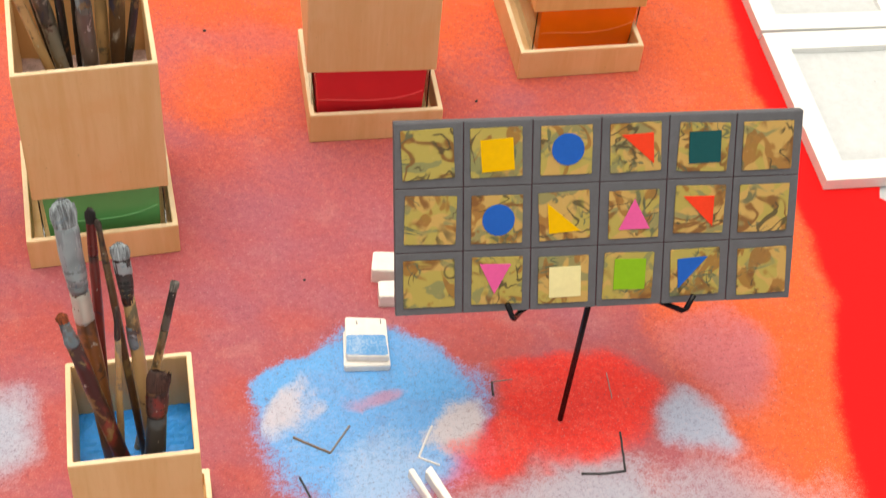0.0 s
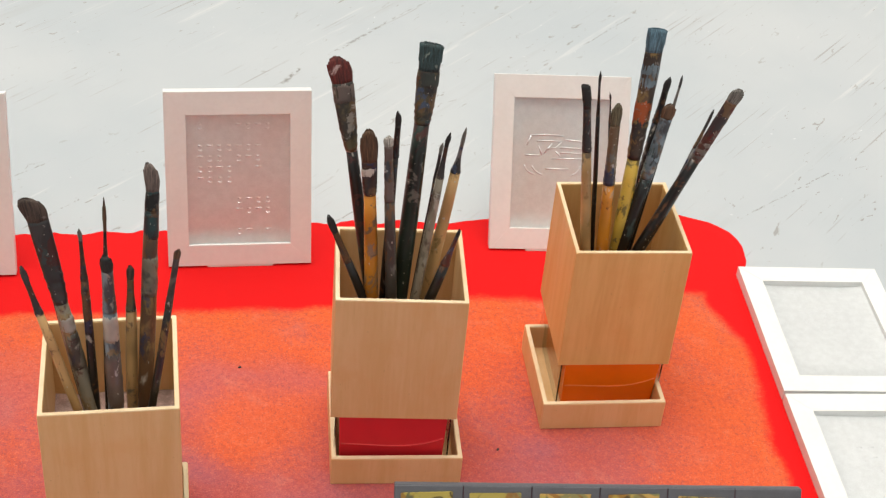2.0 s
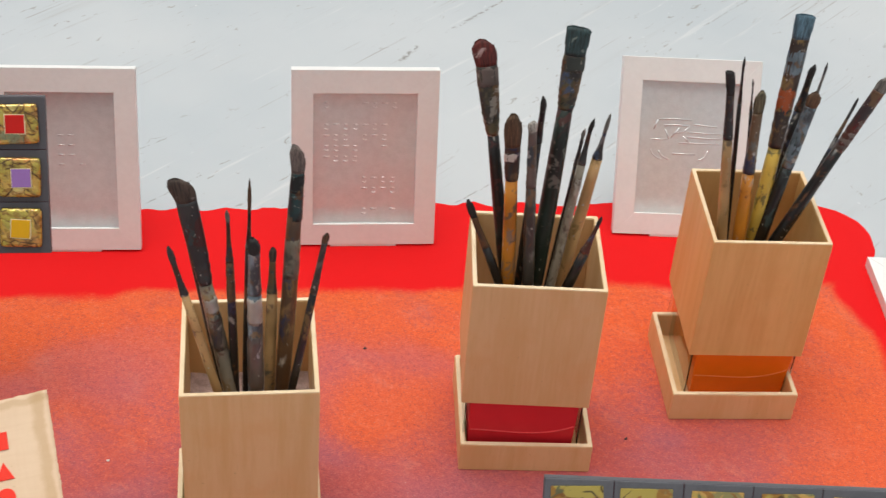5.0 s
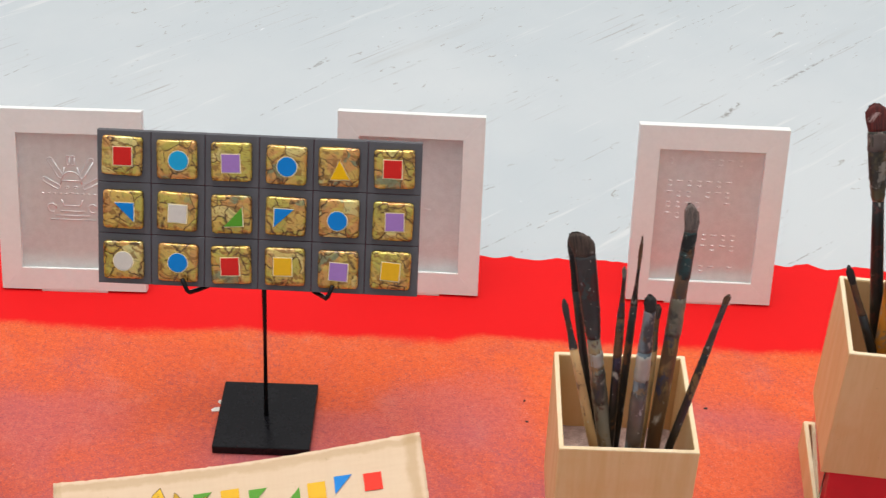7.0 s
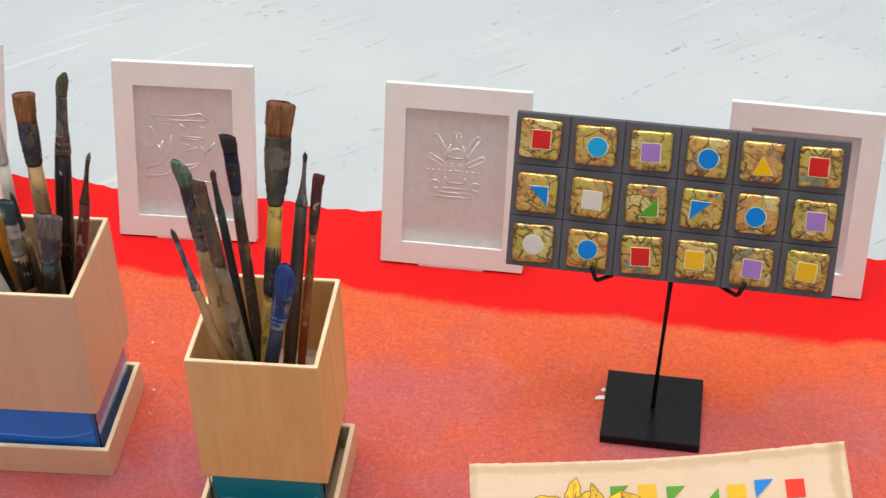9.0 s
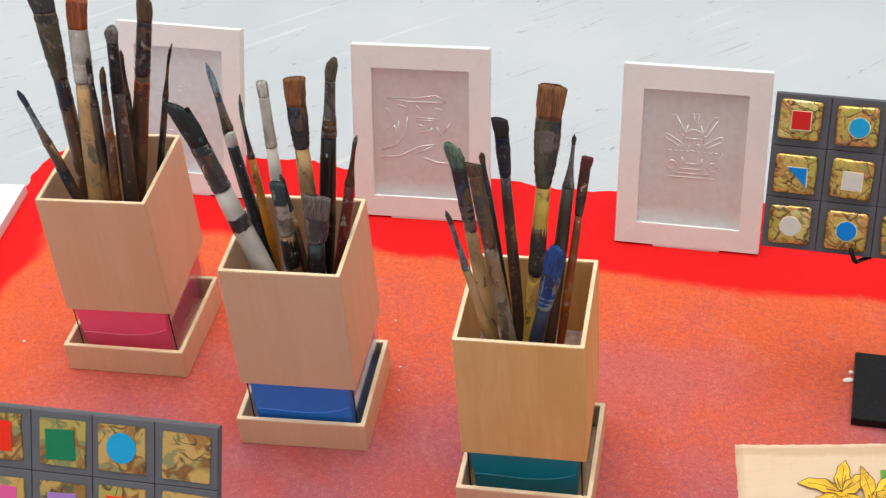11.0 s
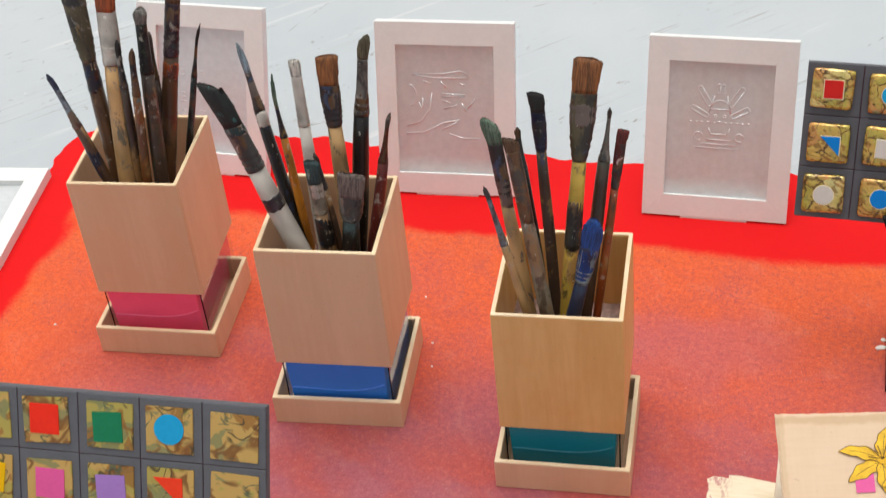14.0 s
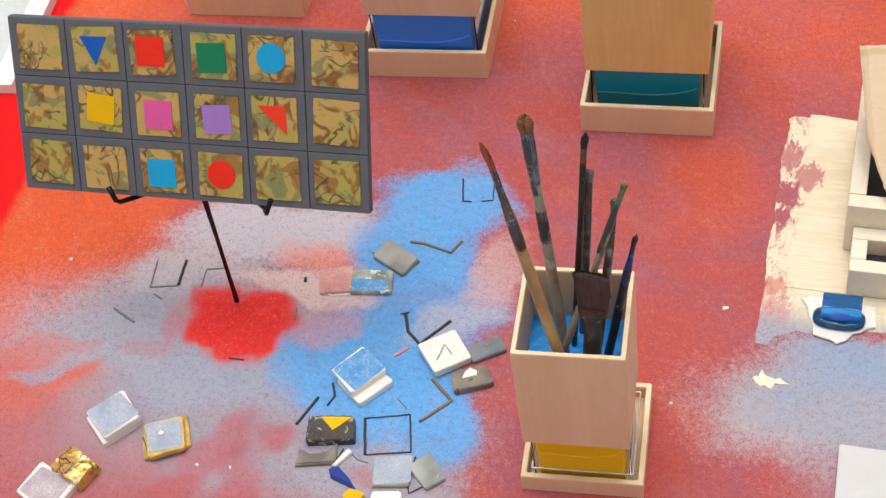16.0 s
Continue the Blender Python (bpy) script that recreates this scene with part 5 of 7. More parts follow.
        ring = [bm.verts.new(p) for p in ((x0 - w0, y0, a0), (x0 + w0, y0, a0), (xm - w0 * 0.9, ym, b0), (xm + w0 * 0.9, ym, b0), (x1 - w0 * 0.6, y1, z2 + top), (x1 + w0 * 0.6, y1, z2 + top * 0.99),
                                          (x0, y0 + w0 * 0.7, a0), (xm, ym + w0 * 0.7, b0), (x1, y1 + w0 * 0.2, z2 + top))]
        for f in ((0, 1, 3, 2), (2, 3, 5, 4), (1, 6, 7, 3), (6, 0, 2, 7), (3, 7, 8, 5), (7, 2, 4, 8), (4, 5, 8)):
            bm.faces.new([ring[i] for i in f])
    for vv in bm.verts:
        q = max(0.0, (vv.co.z - z2) / hair)
        vv.co.x += bend * hair * q * q
        vv.co.z -= 0.35 * abs(bend) * hair * q * q
    part("bristles", bm, BRISTLE[c1], ob)
    return ob


brush('R', (0.4589, -0.0266, 0.3617), (0.5, -0.08, 0.076), 0.0184, 0.023, 0.0543, 0.0092, 'filbert', 'dred', 'olive', 'black', bend=-0.15, dabs=((0.024, 0.016, 'pinkgrey'),))
brush('R', (0.4778, -0.072, 0.3255), (0.491, -0.087, 0.076), 0.014, 0.0289, 0.0268, 0.0099, 'filbert', 'brown', 'umber', 'orange', dabs=((0.034, 0.007, 'white'),))
brush('R', (0.4924, -0.0722, 0.3186), (0.506, -0.1, 0.076), 0.0074, 0.009, 0.0451, 0.0082, 'filbert', 'white', 'pinkgrey', 'grey', dabs=((0.020, 0.020, 'bluegrey'),))
brush('R', (0.5011, -0.0628, 0.3345), (0.495, -0.07, 0.076), 0.0051, 0.0144, 0.0254, 0.0059, 'round', 'black', 'black', 'black')
brush('R', (0.5278, -0.0314, 0.3738), (0.503, -0.085, 0.076), 0.0182, 0.0227, 0.0413, 0.0124, 'flat', 'dteal', 'olive', 'dgreen', dabs=((0.024, 0.012, 'greygreen'),))
brush('R', (0.5402, -0.0399, 0.2906), (0.515, -0.063, 0.076), 0.003, 0.0108, 0.0217, 0.0043, 'round', 'grey', 'dgrey', 'black')
brush('R', (0.5422, -0.0526, 0.308), (0.51, -0.085, 0.076), 0.0038, 0.0127, 0.0254, 0.0068, 'round', 'black', 'dgrey', 'beige')
brush('R', (0.5554, -0.05, 0.3104), (0.522, -0.064, 0.076), 0.0035, 0.0173, 0.0216, 0.0086, 'round', 'grey', 'dgrey', 'tan')
brush('R', (0.4504, -0.0668, 0.2446), (0.519, -0.105, 0.076), 0.006, 0.017, 0.0255, 0.0068, 'filbert', 'black', 'brown', 'black')
brush('R', (0.5482, -0.0967, 0.2491), (0.497, -0.103, 0.076), 0.0034, 0.0077, 0.0257, 0.0077, 'round', 'black', 'rust', 'black')
brush('O', (0.6647, 0.0112, 0.311), (0.686, -0.029, 0.063), 0.0078, 0.023, 0.0367, 0.0083, 'flat', 'black', 'dgrey', 'tan')
brush('O', (0.6795, 0.0292, 0.3114), (0.701, 0.015, 0.063), 0.0023, 0.0139, 0.0277, 0.0037, 'round', 'black', 'black', 'black')
brush('O', (0.6925, 0.0112, 0.292), (0.692, -0.03, 0.063), 0.0102, 0.0209, 0.0512, 0.0102, 'filbert', 'olive', 'grey', 'orange')
brush('O', (0.6935, 0.0351, 0.2872), (0.718, 0.024, 0.063), 0.0014, 0.0094, 0.0189, 0.0028, 'round', 'dgrey', 'dgrey', 'black')
brush('O', (0.7223, 0.0291, 0.3505), (0.698, -0.03, 0.063), 0.0174, 0.0207, 0.0918, 0.0115, 'flat', 'tealblue', 'umber', 'yellow', dabs=((0.030, 0.022, 'bluegrey'), (0.062, 0.024, 'rust')))
brush('O', (0.7428, 0.038, 0.2994), (0.712, 0.01, 0.063), 0.0062, 0.0133, 0.0284, 0.0085, 'round', 'black', 'black', 'black')
brush('O', (0.7373, 0.0078, 0.292), (0.689, -0.029, 0.063), 0.0121, 0.0139, 0.0535, 0.0102, 'filbert', 'brown', 'bluegrey', 'black', dabs=((0.034, 0.030, 'bluegrey'),))
brush('O', (0.756, 0.0414, 0.2988), (0.713, 0.001, 0.063), 0.0024, 0.0119, 0.0238, 0.0038, 'round', 'dgrey', 'grey', 'black')
brush('O', (0.7926, 0.0048, 0.3071), (0.678, -0.029, 0.063), 0.0131, 0.0141, 0.0539, 0.0094, 'filbert', 'grey', 'dred', 'black', dabs=((0.026, 0.024, 'dred'), (0.054, 0.018, 'pinkgrey')))
brush('O', (0.7873, 0.0352, 0.2687), (0.693, -0.03, 0.063), 0.0029, 0.0121, 0.0242, 0.0039, 'round', 'black', 'dgrey', 'black')
brush('G', (0.2336, -0.1727, 0.2874), (0.286, -0.192, 0.069), 0.0046, 0.0173, 0.0231, 0.0062, 'filbert', 'dgrey', 'dgrey', 'tan')
brush('G', (0.238, -0.124, 0.305), (0.279, -0.165, 0.069), 0.0047, 0.0157, 0.0274, 0.0059, 'round', 'black', 'black', 'black')
brush('G', (0.2433, -0.1567, 0.3344), (0.287, -0.188, 0.069), 0.0165, 0.0215, 0.0640, 0.0099, 'filbert', 'umber', 'dgrey', 'beige', bend=-0.30, dabs=((0.098, 0.012, 'white'), (0.112, 0.030, 'beige')))
brush('G', (0.2735, -0.1641, 0.31), (0.277, -0.185, 0.069), 0.0031, 0.0096, 0.0306, 0.0057, 'round', 'grey', 'umber', 'black', dabs=((0.045, 0.030, 'dgrey'),))
brush('G', (0.2886, -0.1247, 0.3079), (0.281, -0.165, 0.069), 0.0027, 0.0273, 0.0273, 0.0055, 'round', 'brown', 'black', 'black')
brush('G', (0.2907, -0.1822, 0.3011), (0.29, -0.192, 0.069), 0.0092, 0.013, 0.0326, 0.01, 'round', 'black', 'bluegrey', 'bluegrey', dabs=((0.050, 0.022, 'white'), (0.082, 0.050, 'pinkgrey')))
brush('G', (0.3038, -0.1352, 0.2555), (0.298, -0.164, 0.069), 0.0056, 0.012, 0.024, 0.008, 'filbert', 'umber', 'olive', 'tan')
brush('G', (0.3231, -0.1147, 0.3301), (0.304, -0.179, 0.069), 0.0108, 0.0231, 0.0173, 0.0104, 'filbert', 'pinkgrey', 'dteal', 'brown', bend=-0.18, dabs=((0.024, 0.014, 'black'), (0.040, 0.018, 'dteal'), (0.072, 0.030, 'beige')))
brush('G', (0.3379, -0.1945, 0.3129), (0.3, -0.187, 0.069), 0.005, 0.0085, 0.0427, 0.0054, 'filbert', 'brown', 'grey', 'black')
brush('T', (-0.3446, -0.1264, 0.3174), (-0.305, -0.159, 0.062), 0.0137, 0.0241, 0.0422, 0.0096, 'filbert', 'greygreen', 'umber', 'tan', bend=-0.22, dabs=((0.050, 0.026, 'pinkgrey'),))
brush('T', (-0.3249, -0.1484, 0.3163), (-0.289, -0.164, 0.062), 0.0119, 0.0127, 0.0436, 0.0103, 'angled', 'brown', 'beige', 'beige', dabs=((0.024, 0.050, 'beige'),))
brush('T', (-0.3302, -0.1046, 0.2925), (-0.296, -0.147, 0.062), 0.0049, 0.009, 0.0245, 0.0065, 'filbert', 'brown', 'dgrey', 'dgreen')
brush('T', (-0.3418, -0.1647, 0.2824), (-0.294, -0.166, 0.062), 0.0041, 0.0122, 0.0407, 0.0065, 'round', 'dgrey', 'bluegrey', 'tan')
brush('T', (-0.3135, -0.1074, 0.3271), (-0.296, -0.139, 0.062), 0.0123, 0.0164, 0.0307, 0.0082, 'flat', 'black', 'navy', 'umber', dabs=((0.022, 0.024, 'navy'),))
brush('T', (-0.2792, -0.0866, 0.3464), (-0.295, -0.166, 0.062), 0.0214, 0.0278, 0.0516, 0.0111, 'flat', 'sienna', 'olive', 'yellow', dabs=((0.036, 0.018, 'pinkgrey'), (0.112, 0.040, 'dgreen')))
brush('T', (-0.2625, -0.0906, 0.3062), (-0.286, -0.14, 0.062), 0.0033, 0.009, 0.0328, 0.0098, 'round', 'umber', 'grey', 'umber')
brush('T', (-0.2526, -0.0962, 0.2921), (-0.278, -0.135, 0.062), 0.009, 0.0123, 0.0368, 0.0061, 'flat', 'dred', 'dred', 'rust')
brush('T', (-0.2633, -0.1516, 0.252), (-0.302, -0.168, 0.062), 0.0162, 0.0303, 0.0283, 0.0105, 'filbert', 'blue', 'bluegrey', 'navy', dabs=((0.026, 0.034, 'blue'),))
brush('U', (-0.5665, -0.1136, 0.328), (-0.475, -0.135, 0.074), 0.019, 0.0475, 0.0388, 0.0155, 'angled', 'teal', 'grey', 'white', dabs=((0.048, 0.008, 'dteal'), (0.112, 0.012, 'purple')))
brush('U', (-0.5673, -0.0455, 0.3144), (-0.502, -0.114, 0.074), 0.0062, 0.0265, 0.0309, 0.0097, 'round', 'bluegrey', 'umber', 'black', dabs=((0.034, 0.014, 'pinkgrey'), (0.060, 0.012, 'white')))
brush('U', (-0.5354, -0.0694, 0.3037), (-0.51, -0.096, 0.074), 0.0036, 0.0311, 0.0266, 0.0067, 'round', 'greygreen', 'dgrey', 'orange')
brush('U', (-0.5103, -0.0733, 0.3192), (-0.494, -0.117, 0.074), 0.0104, 0.0139, 0.0413, 0.0096, 'flat', 'white', 'white', 'white')
brush('U', (-0.493, -0.115, 0.2553), (-0.478, -0.135, 0.074), 0.0131, 0.0209, 0.0261, 0.0122, 'flat', 'dteal', 'beige', 'umber', dabs=((0.022, 0.012, 'white'), (0.052, 0.026, 'black')))
brush('U', (-0.492, -0.106, 0.256), (-0.466, -0.125, 0.074), 0.0044, 0.011, 0.0219, 0.0061, 'round', 'umber', 'dgrey', 'brown')
brush('U', (-0.4864, -0.068, 0.3229), (-0.473, -0.11, 0.074), 0.0183, 0.0262, 0.034, 0.0122, 'flat', 'sienna', 'purple', 'tan', dabs=((0.030, 0.018, 'purple'),))
brush('U', (-0.4618, -0.1135, 0.2448), (-0.476, -0.134, 0.074), 0.0229, 0.022, 0.0198, 0.0141, 'flat', 'pinkgrey', 'grey', 'black')
brush('U', (-0.4568, -0.0573, 0.3369), (-0.483, -0.094, 0.074), 0.0103, 0.0223, 0.0472, 0.0129, 'filbert', 'olive', 'grey', 'black', bend=0.15, dabs=((0.052, 0.014, 'brown'),))
brush('U', (-0.4369, -0.078, 0.2798), (-0.474, -0.108, 0.074), 0.0039, 0.014, 0.0307, 0.0088, 'round', 'umber', 'dred', 'dred')
brush('P', (-0.7245, -0.01, 0.357), (-0.704, -0.052, 0.07), 0.0240, 0.0285, 0.0578, 0.0125, 'filbert', 'dgrey', 'olive', 'brown', bend=-0.20, dabs=((0.030, 0.010, 'dgrey'), (0.086, 0.030, 'navy')))
brush('P', (-0.695, -0.008, 0.344), (-0.697, -0.067, 0.07), 0.0192, 0.0288, 0.0455, 0.0163, 'flat', 'rust', 'white', 'tan', dabs=((0.032, 0.034, 'white'),))
brush('P', (-0.685, -0.027, 0.297), (-0.686, -0.062, 0.07), 0.0053, 0.0144, 0.0288, 0.0077, 'round', 'black', 'dgrey', 'umber')
brush('P', (-0.669, -0.035, 0.295), (-0.68, -0.066, 0.07), 0.0062, 0.0143, 0.0286, 0.0076, 'round', 'brown', 'dgrey', 'sienna')
brush('P', (-0.664, -0.015, 0.322), (-0.666, -0.064, 0.07), 0.0114, 0.0143, 0.0428, 0.0119, 'fluffy', 'grey', 'black', 'umber')
brush('P', (-0.666, -0.005, 0.293), (-0.67, -0.037, 0.07), 0.0048, 0.0145, 0.0291, 0.0077, 'round', 'umber', 'umber', 'umber')
brush('P', (-0.638, 0.008, 0.342), (-0.685, -0.04, 0.07), 0.0161, 0.0261, 0.0475, 0.0133, 'filbert', 'brown', 'purple', 'brown', dabs=((0.030, 0.022, 'purple'), (0.080, 0.014, 'rust')))
brush('P', (-0.626, 0.009, 0.296), (-0.678, -0.014, 0.07), 0.0029, 0.0241, 0.0289, 0.0058, 'round', 'black', 'black', 'black')
brush('P', (-0.742, -0.052, 0.276), (-0.677, -0.065, 0.07), 0.0068, 0.0171, 0.0366, 0.0088, 'filbert', 'navy', 'bluegrey', 'brown', dabs=((0.018, 0.018, 'bluegrey'), (0.075, 0.030, 'navy')))
brush('B', (0.271, -0.462, 0.324), (0.28, -0.489, 0.077), 0.0138, 0.0185, 0.0426, 0.0102, 'filbert', 'paleblue', 'paleblue', 'sienna', dabs=((0.018, 0.040, 'paleblue'), (0.062, 0.022, 'white')))
brush('B', (0.284, -0.453, 0.306), (0.274, -0.472, 0.077), 0.0058, 0.0111, 0.0204, 0.0054, 'filbert', 'black', 'crimson', 'crimson')
brush('B', (0.287, -0.458, 0.303), (0.298, -0.485, 0.077), 0.0035, 0.0087, 0.0204, 0.0041, 'round', 'umber', 'umber', 'brown')
brush('B', (0.296, -0.468, 0.294), (0.303, -0.488, 0.077), 0.0105, 0.0116, 0.0247, 0.007, 'filbert', 'paleblue', 'dgrey', 'tan', dabs=((0.012, 0.010, 'paleblue'), (0.026, 0.018, 'black'), (0.060, 0.016, 'bluegrey')))
brush('B', (0.291, -0.478, 0.257), (0.279, -0.494, 0.077), 0.0036, 0.009, 0.0149, 0.0036, 'round', 'umber', 'dgrey', 'tan')
brush('B', (0.323, -0.459, 0.249), (0.282, -0.478, 0.077), 0.0049, 0.0076, 0.0275, 0.0049, 'flat', 'grey', 'umber', 'tan')
brush('B', (0.263, -0.487, 0.267), (0.296, -0.504, 0.077), 0.0065, 0.0074, 0.0147, 0.0082, 'filbert', 'rust', 'bluegrey', 'crimson', dabs=((0.008, 0.016, 'bluegrey'),))
brush('B', (0.309, -0.489, 0.215), (0.294, -0.504, 0.077), 0.0136, 0.0185, 0.017, 0.0111, 'angled', 'maroon', 'maroon', 'dgrey', dabs=((0.020, 0.016, 'crimson'),))
brush('Y', (-0.315, -0.527, 0.326), (-0.269, -0.538, 0.077), 0.0046, 0.0219, 0.0395, 0.0067, 'filbert', 'rust', 'bluegrey', 'tan', dabs=((0.024, 0.060, 'bluegrey'),))
brush('Y', (-0.3, -0.496, 0.316), (-0.281, -0.516, 0.077), 0.0094, 0.011, 0.0344, 0.0063, 'fluffy', 'sienna', 'bluegrey', 'beige', dabs=((0.012, 0.046, 'bluegrey'), (0.070, 0.026, 'grey')))
brush('Y', (-0.267, -0.493, 0.305), (-0.284, -0.508, 0.077), 0.0044, 0.0126, 0.0251, 0.0038, 'filbert', 'black', 'black', 'black')
brush('Y', (-0.266, -0.492, 0.274), (-0.281, -0.494, 0.077), 0.0052, 0.0097, 0.0258, 0.0052, 'flat', 'grey', 'bluegrey', 'grey')
brush('Y', (-0.242, -0.51, 0.285), (-0.3, -0.532, 0.077), 0.0038, 0.0047, 0.0314, 0.0044, 'flat', 'green', 'greygreen', 'beige', dabs=((0.016, 0.040, 'greygreen'),))
brush('Y', (-0.252, -0.491, 0.251), (-0.27, -0.507, 0.077), 0.0046, 0.0099, 0.0263, 0.0053, 'filbert', 'greygreen', 'grey', 'grey')
brush('Y', (-0.239, -0.5, 0.232), (-0.265, -0.521, 0.077), 0.0033, 0.0106, 0.0199, 0.0053, 'round', 'maroon', 'navy', 'navy', dabs=((0.012, 0.030, 'blue'),))
brush('Y', (-0.259, -0.527, 0.226), (-0.266, -0.538, 0.077), 0.0216, 0.0311, 0.0098, 0.0105, 'flat', 'maroon', 'umber', 'dgrey')



# ---- centre: papyrus on trays ----
PAP = Matrix(((0.98357, -0.1791, -0.0227), (0.15027, 0.88177, -0.4471), (0.10006, 0.43635, 0.8942))).to_4x4()
PAP.translation = (-0.1277, -0.1894, 0.1100)


PAP_W, PAP_H = 0.2708, 0.122


def papyrus_mat():
    """Smooth beige sheet with faint fibres both ways and a brown worn band along its edges."""
    m, nt, bs = mat_new("papyrus")
    a = noise_tex(nt, coords(nt, scale=(0.10, 1, 1)), 300, 4, 0.6)
    b = noise_tex(nt, coords(nt, scale=(1, 0.10, 1)), 300, 4, 0.6)
    c = noise_tex(nt, coords(nt), 24, 4, 0.6)
    f = maths(nt, "MULTIPLY_ADD", a, 0.35, maths(nt, "MULTIPLY_ADD", b, 0.25, maths(nt, "MULTIPLY", c, 0.4)))
    col = mix(nt, span(nt, f, 0.34, 0.66), (0.715, 0.545, 0.385), (0.675, 0.500, 0.34))
    sep = nt.nodes.new("ShaderNodeSeparateXYZ")
    nt.links.new(nt.nodes.new("ShaderNodeTexCoord").outputs["Object"], sep.inputs[0])
    arch = maths(nt, "SINE", maths(nt, "MULTIPLY", sep.outputs[0], math.pi / PAP_W))
    top = maths(nt, "MULTIPLY_ADD", arch, -0.0045, maths(nt, "MULTIPLY", sep.outputs[1], -1.0))
    right = maths(nt, "SUBTRACT", PAP_W, sep.outputs[0])
    wobble = maths(nt, "MULTIPLY", maths(nt, "SUBTRACT", noise_tex(nt, coords(nt), 60, 4, 0.6), 0.5), 0.009)
    for inward, lo, hi, amount in ((top, 0.0035, 0.0075, 0.40), (right, 0.0060, 0.0115, 0.48), (sep.outputs[0], 0.0015, 0.0050, 0.25)):
        d = maths(nt, "ADD", inward, wobble)
        band = maths(nt, "MULTIPLY", span(nt, d, lo * 0.4, lo), span(nt, d, hi * 1.35, hi * 0.8))
        col = mix(nt, maths(nt, "MULTIPLY", band, amount), col, (0.44, 0.265, 0.110))
    specks = noise_tex(nt, coords(nt), 150, 3, 0.6)
    col = mix(nt, span(nt, specks, 0.68, 0.74, 0.0, 0.35), col, (0.42, 0.29, 0.16))
    nt.links.new(col, bs.inputs["Base Color"])
    bs.inputs["Roughness"].default_value = 0.7
    bump(nt, bs, f, 0.14, 0.0006)
    return m


PAPYRUS = papyrus_mat()


def pap_z(x, y):
    """Gentle curl of the sheet."""
    return 0.0022 * noise.noise((x * 9, y * 9, 2.0))


def papyrus_sheet():
    ob = thing("papyrus_sheet", PAP, "cream papyrus sheet painted with yellow lilies and coloured shapes", "papyrus sheet")
    bm = bmesh.new()
    W, H, nx, ny = PAP_W, PAP_H, 90, 44
    rows = []
    for j in range(ny + 1):
        row = []
        for i in range(nx + 1):
            s, t = i / nx, j / ny
            x, y = s * W, -t * H
            fray = 0.0009 * noise.noise((s * 60, t * 60, 4)) + 0.0005 * noise.noise((s * 200, t * 200, 9))
            if i in (0, nx):
                x += fray
            if j == 0:
                y += fray * 0.7
            y -= 0.0045 * math.sin(s * math.pi) * (1 - t) ** 5
            if j == ny:
                y += fray * 2.5
            if s < 0.09 and t > 0.6:
                x += (t - 0.6) * 0.03 * (1 - s / 0.09)
            row.append(bm.verts.new((x, y, pap_z(x, y))))
        rows.append(row)
    for a, b in zip(rows, rows[1:]):
        for i in range(nx):
            f = bm.faces.new((b[i], b[i + 1], a[i + 1], a[i]))
            f.smooth = True
    sheet = part("sheet", bm, PAPYRUS, ob)
    thick = sheet.modifiers.new("thickness", "SOLIDIFY")
    thick.thickness, thick.offset = 0.0005, -1.0

    def stamp(name, pts, x, y, colour, lift=0.0):
        z = pap_z(x, y) + 0.0003 + lift
        part(name, prism([(px + x, py + y) for px, py in pts], z, z + 0.0007), PAINT[colour], ob)

    for shape, x, y, colour in (
            ("sq", 0.2320, -0.033, "bright_red"), ("tl", 0.2105, -0.032, "azure"), ("sq", 0.1906, -0.0343, "gold"), ("br", 0.1716, -0.036, "green"), ("tl", 0.1480, -0.033, "green"),
            ("sq", 0.1277, -0.0305, "gold"), ("tl", 0.1079, -0.0305, "green"), ("up", 0.2335, -0.0555, "bright_red"), ("up", 0.2129, -0.0550, "azure"), ("sq", 0.1921, -0.054, "gold"),
            ("ci", 0.1718, -0.0545, "azure"), ("ci", 0.1534, -0.0548, "navy"), ("ci", 0.2327, -0.075, "bright_red"), ("tl", 0.2120, -0.074, "green"), ("up", 0.1972, -0.075, "green"),
            ("sq", 0.1734, -0.074, "azure"), ("sq", 0.0451, -0.0790, "teal"), ("sq", 0.0588, -0.056, "pink"), ("sq", 0.2330, -0.094, "gold"), ("ci", 0.2120, -0.094, "vermilion")):
        stamp("printed_shape", outline(shape, 0.0132), x, y, colour)

    def petal(cx, cy, angle, length, width, curl):
        """A broad petal along a curved midrib, ending in a point; returns its outline and its midrib."""
        left, right, rib = [], [], []
        n = 12
        x, y, a = cx, cy, radians(angle)
        for k in range(n + 1):
            q = k / n
            half = 0.88 * width / 2 * math.sin(math.pi * min(1.0, 0.10 + 0.90 * q)) ** 0.85 * (1 + 0.14 * math.sin(q * 17 + angle))
            left.append((x - half * math.sin(a), y + half * math.cos(a)))
            right.append((x + half * math.sin(a), y - half * math.cos(a)))
            rib.append((x, y))
            x, y, a = x + length / n * math.cos(a), y + length / n * math.sin(a), a + radians(curl) / n * (0.4 + 1.2 * q)
        return left + right[::-1], rib

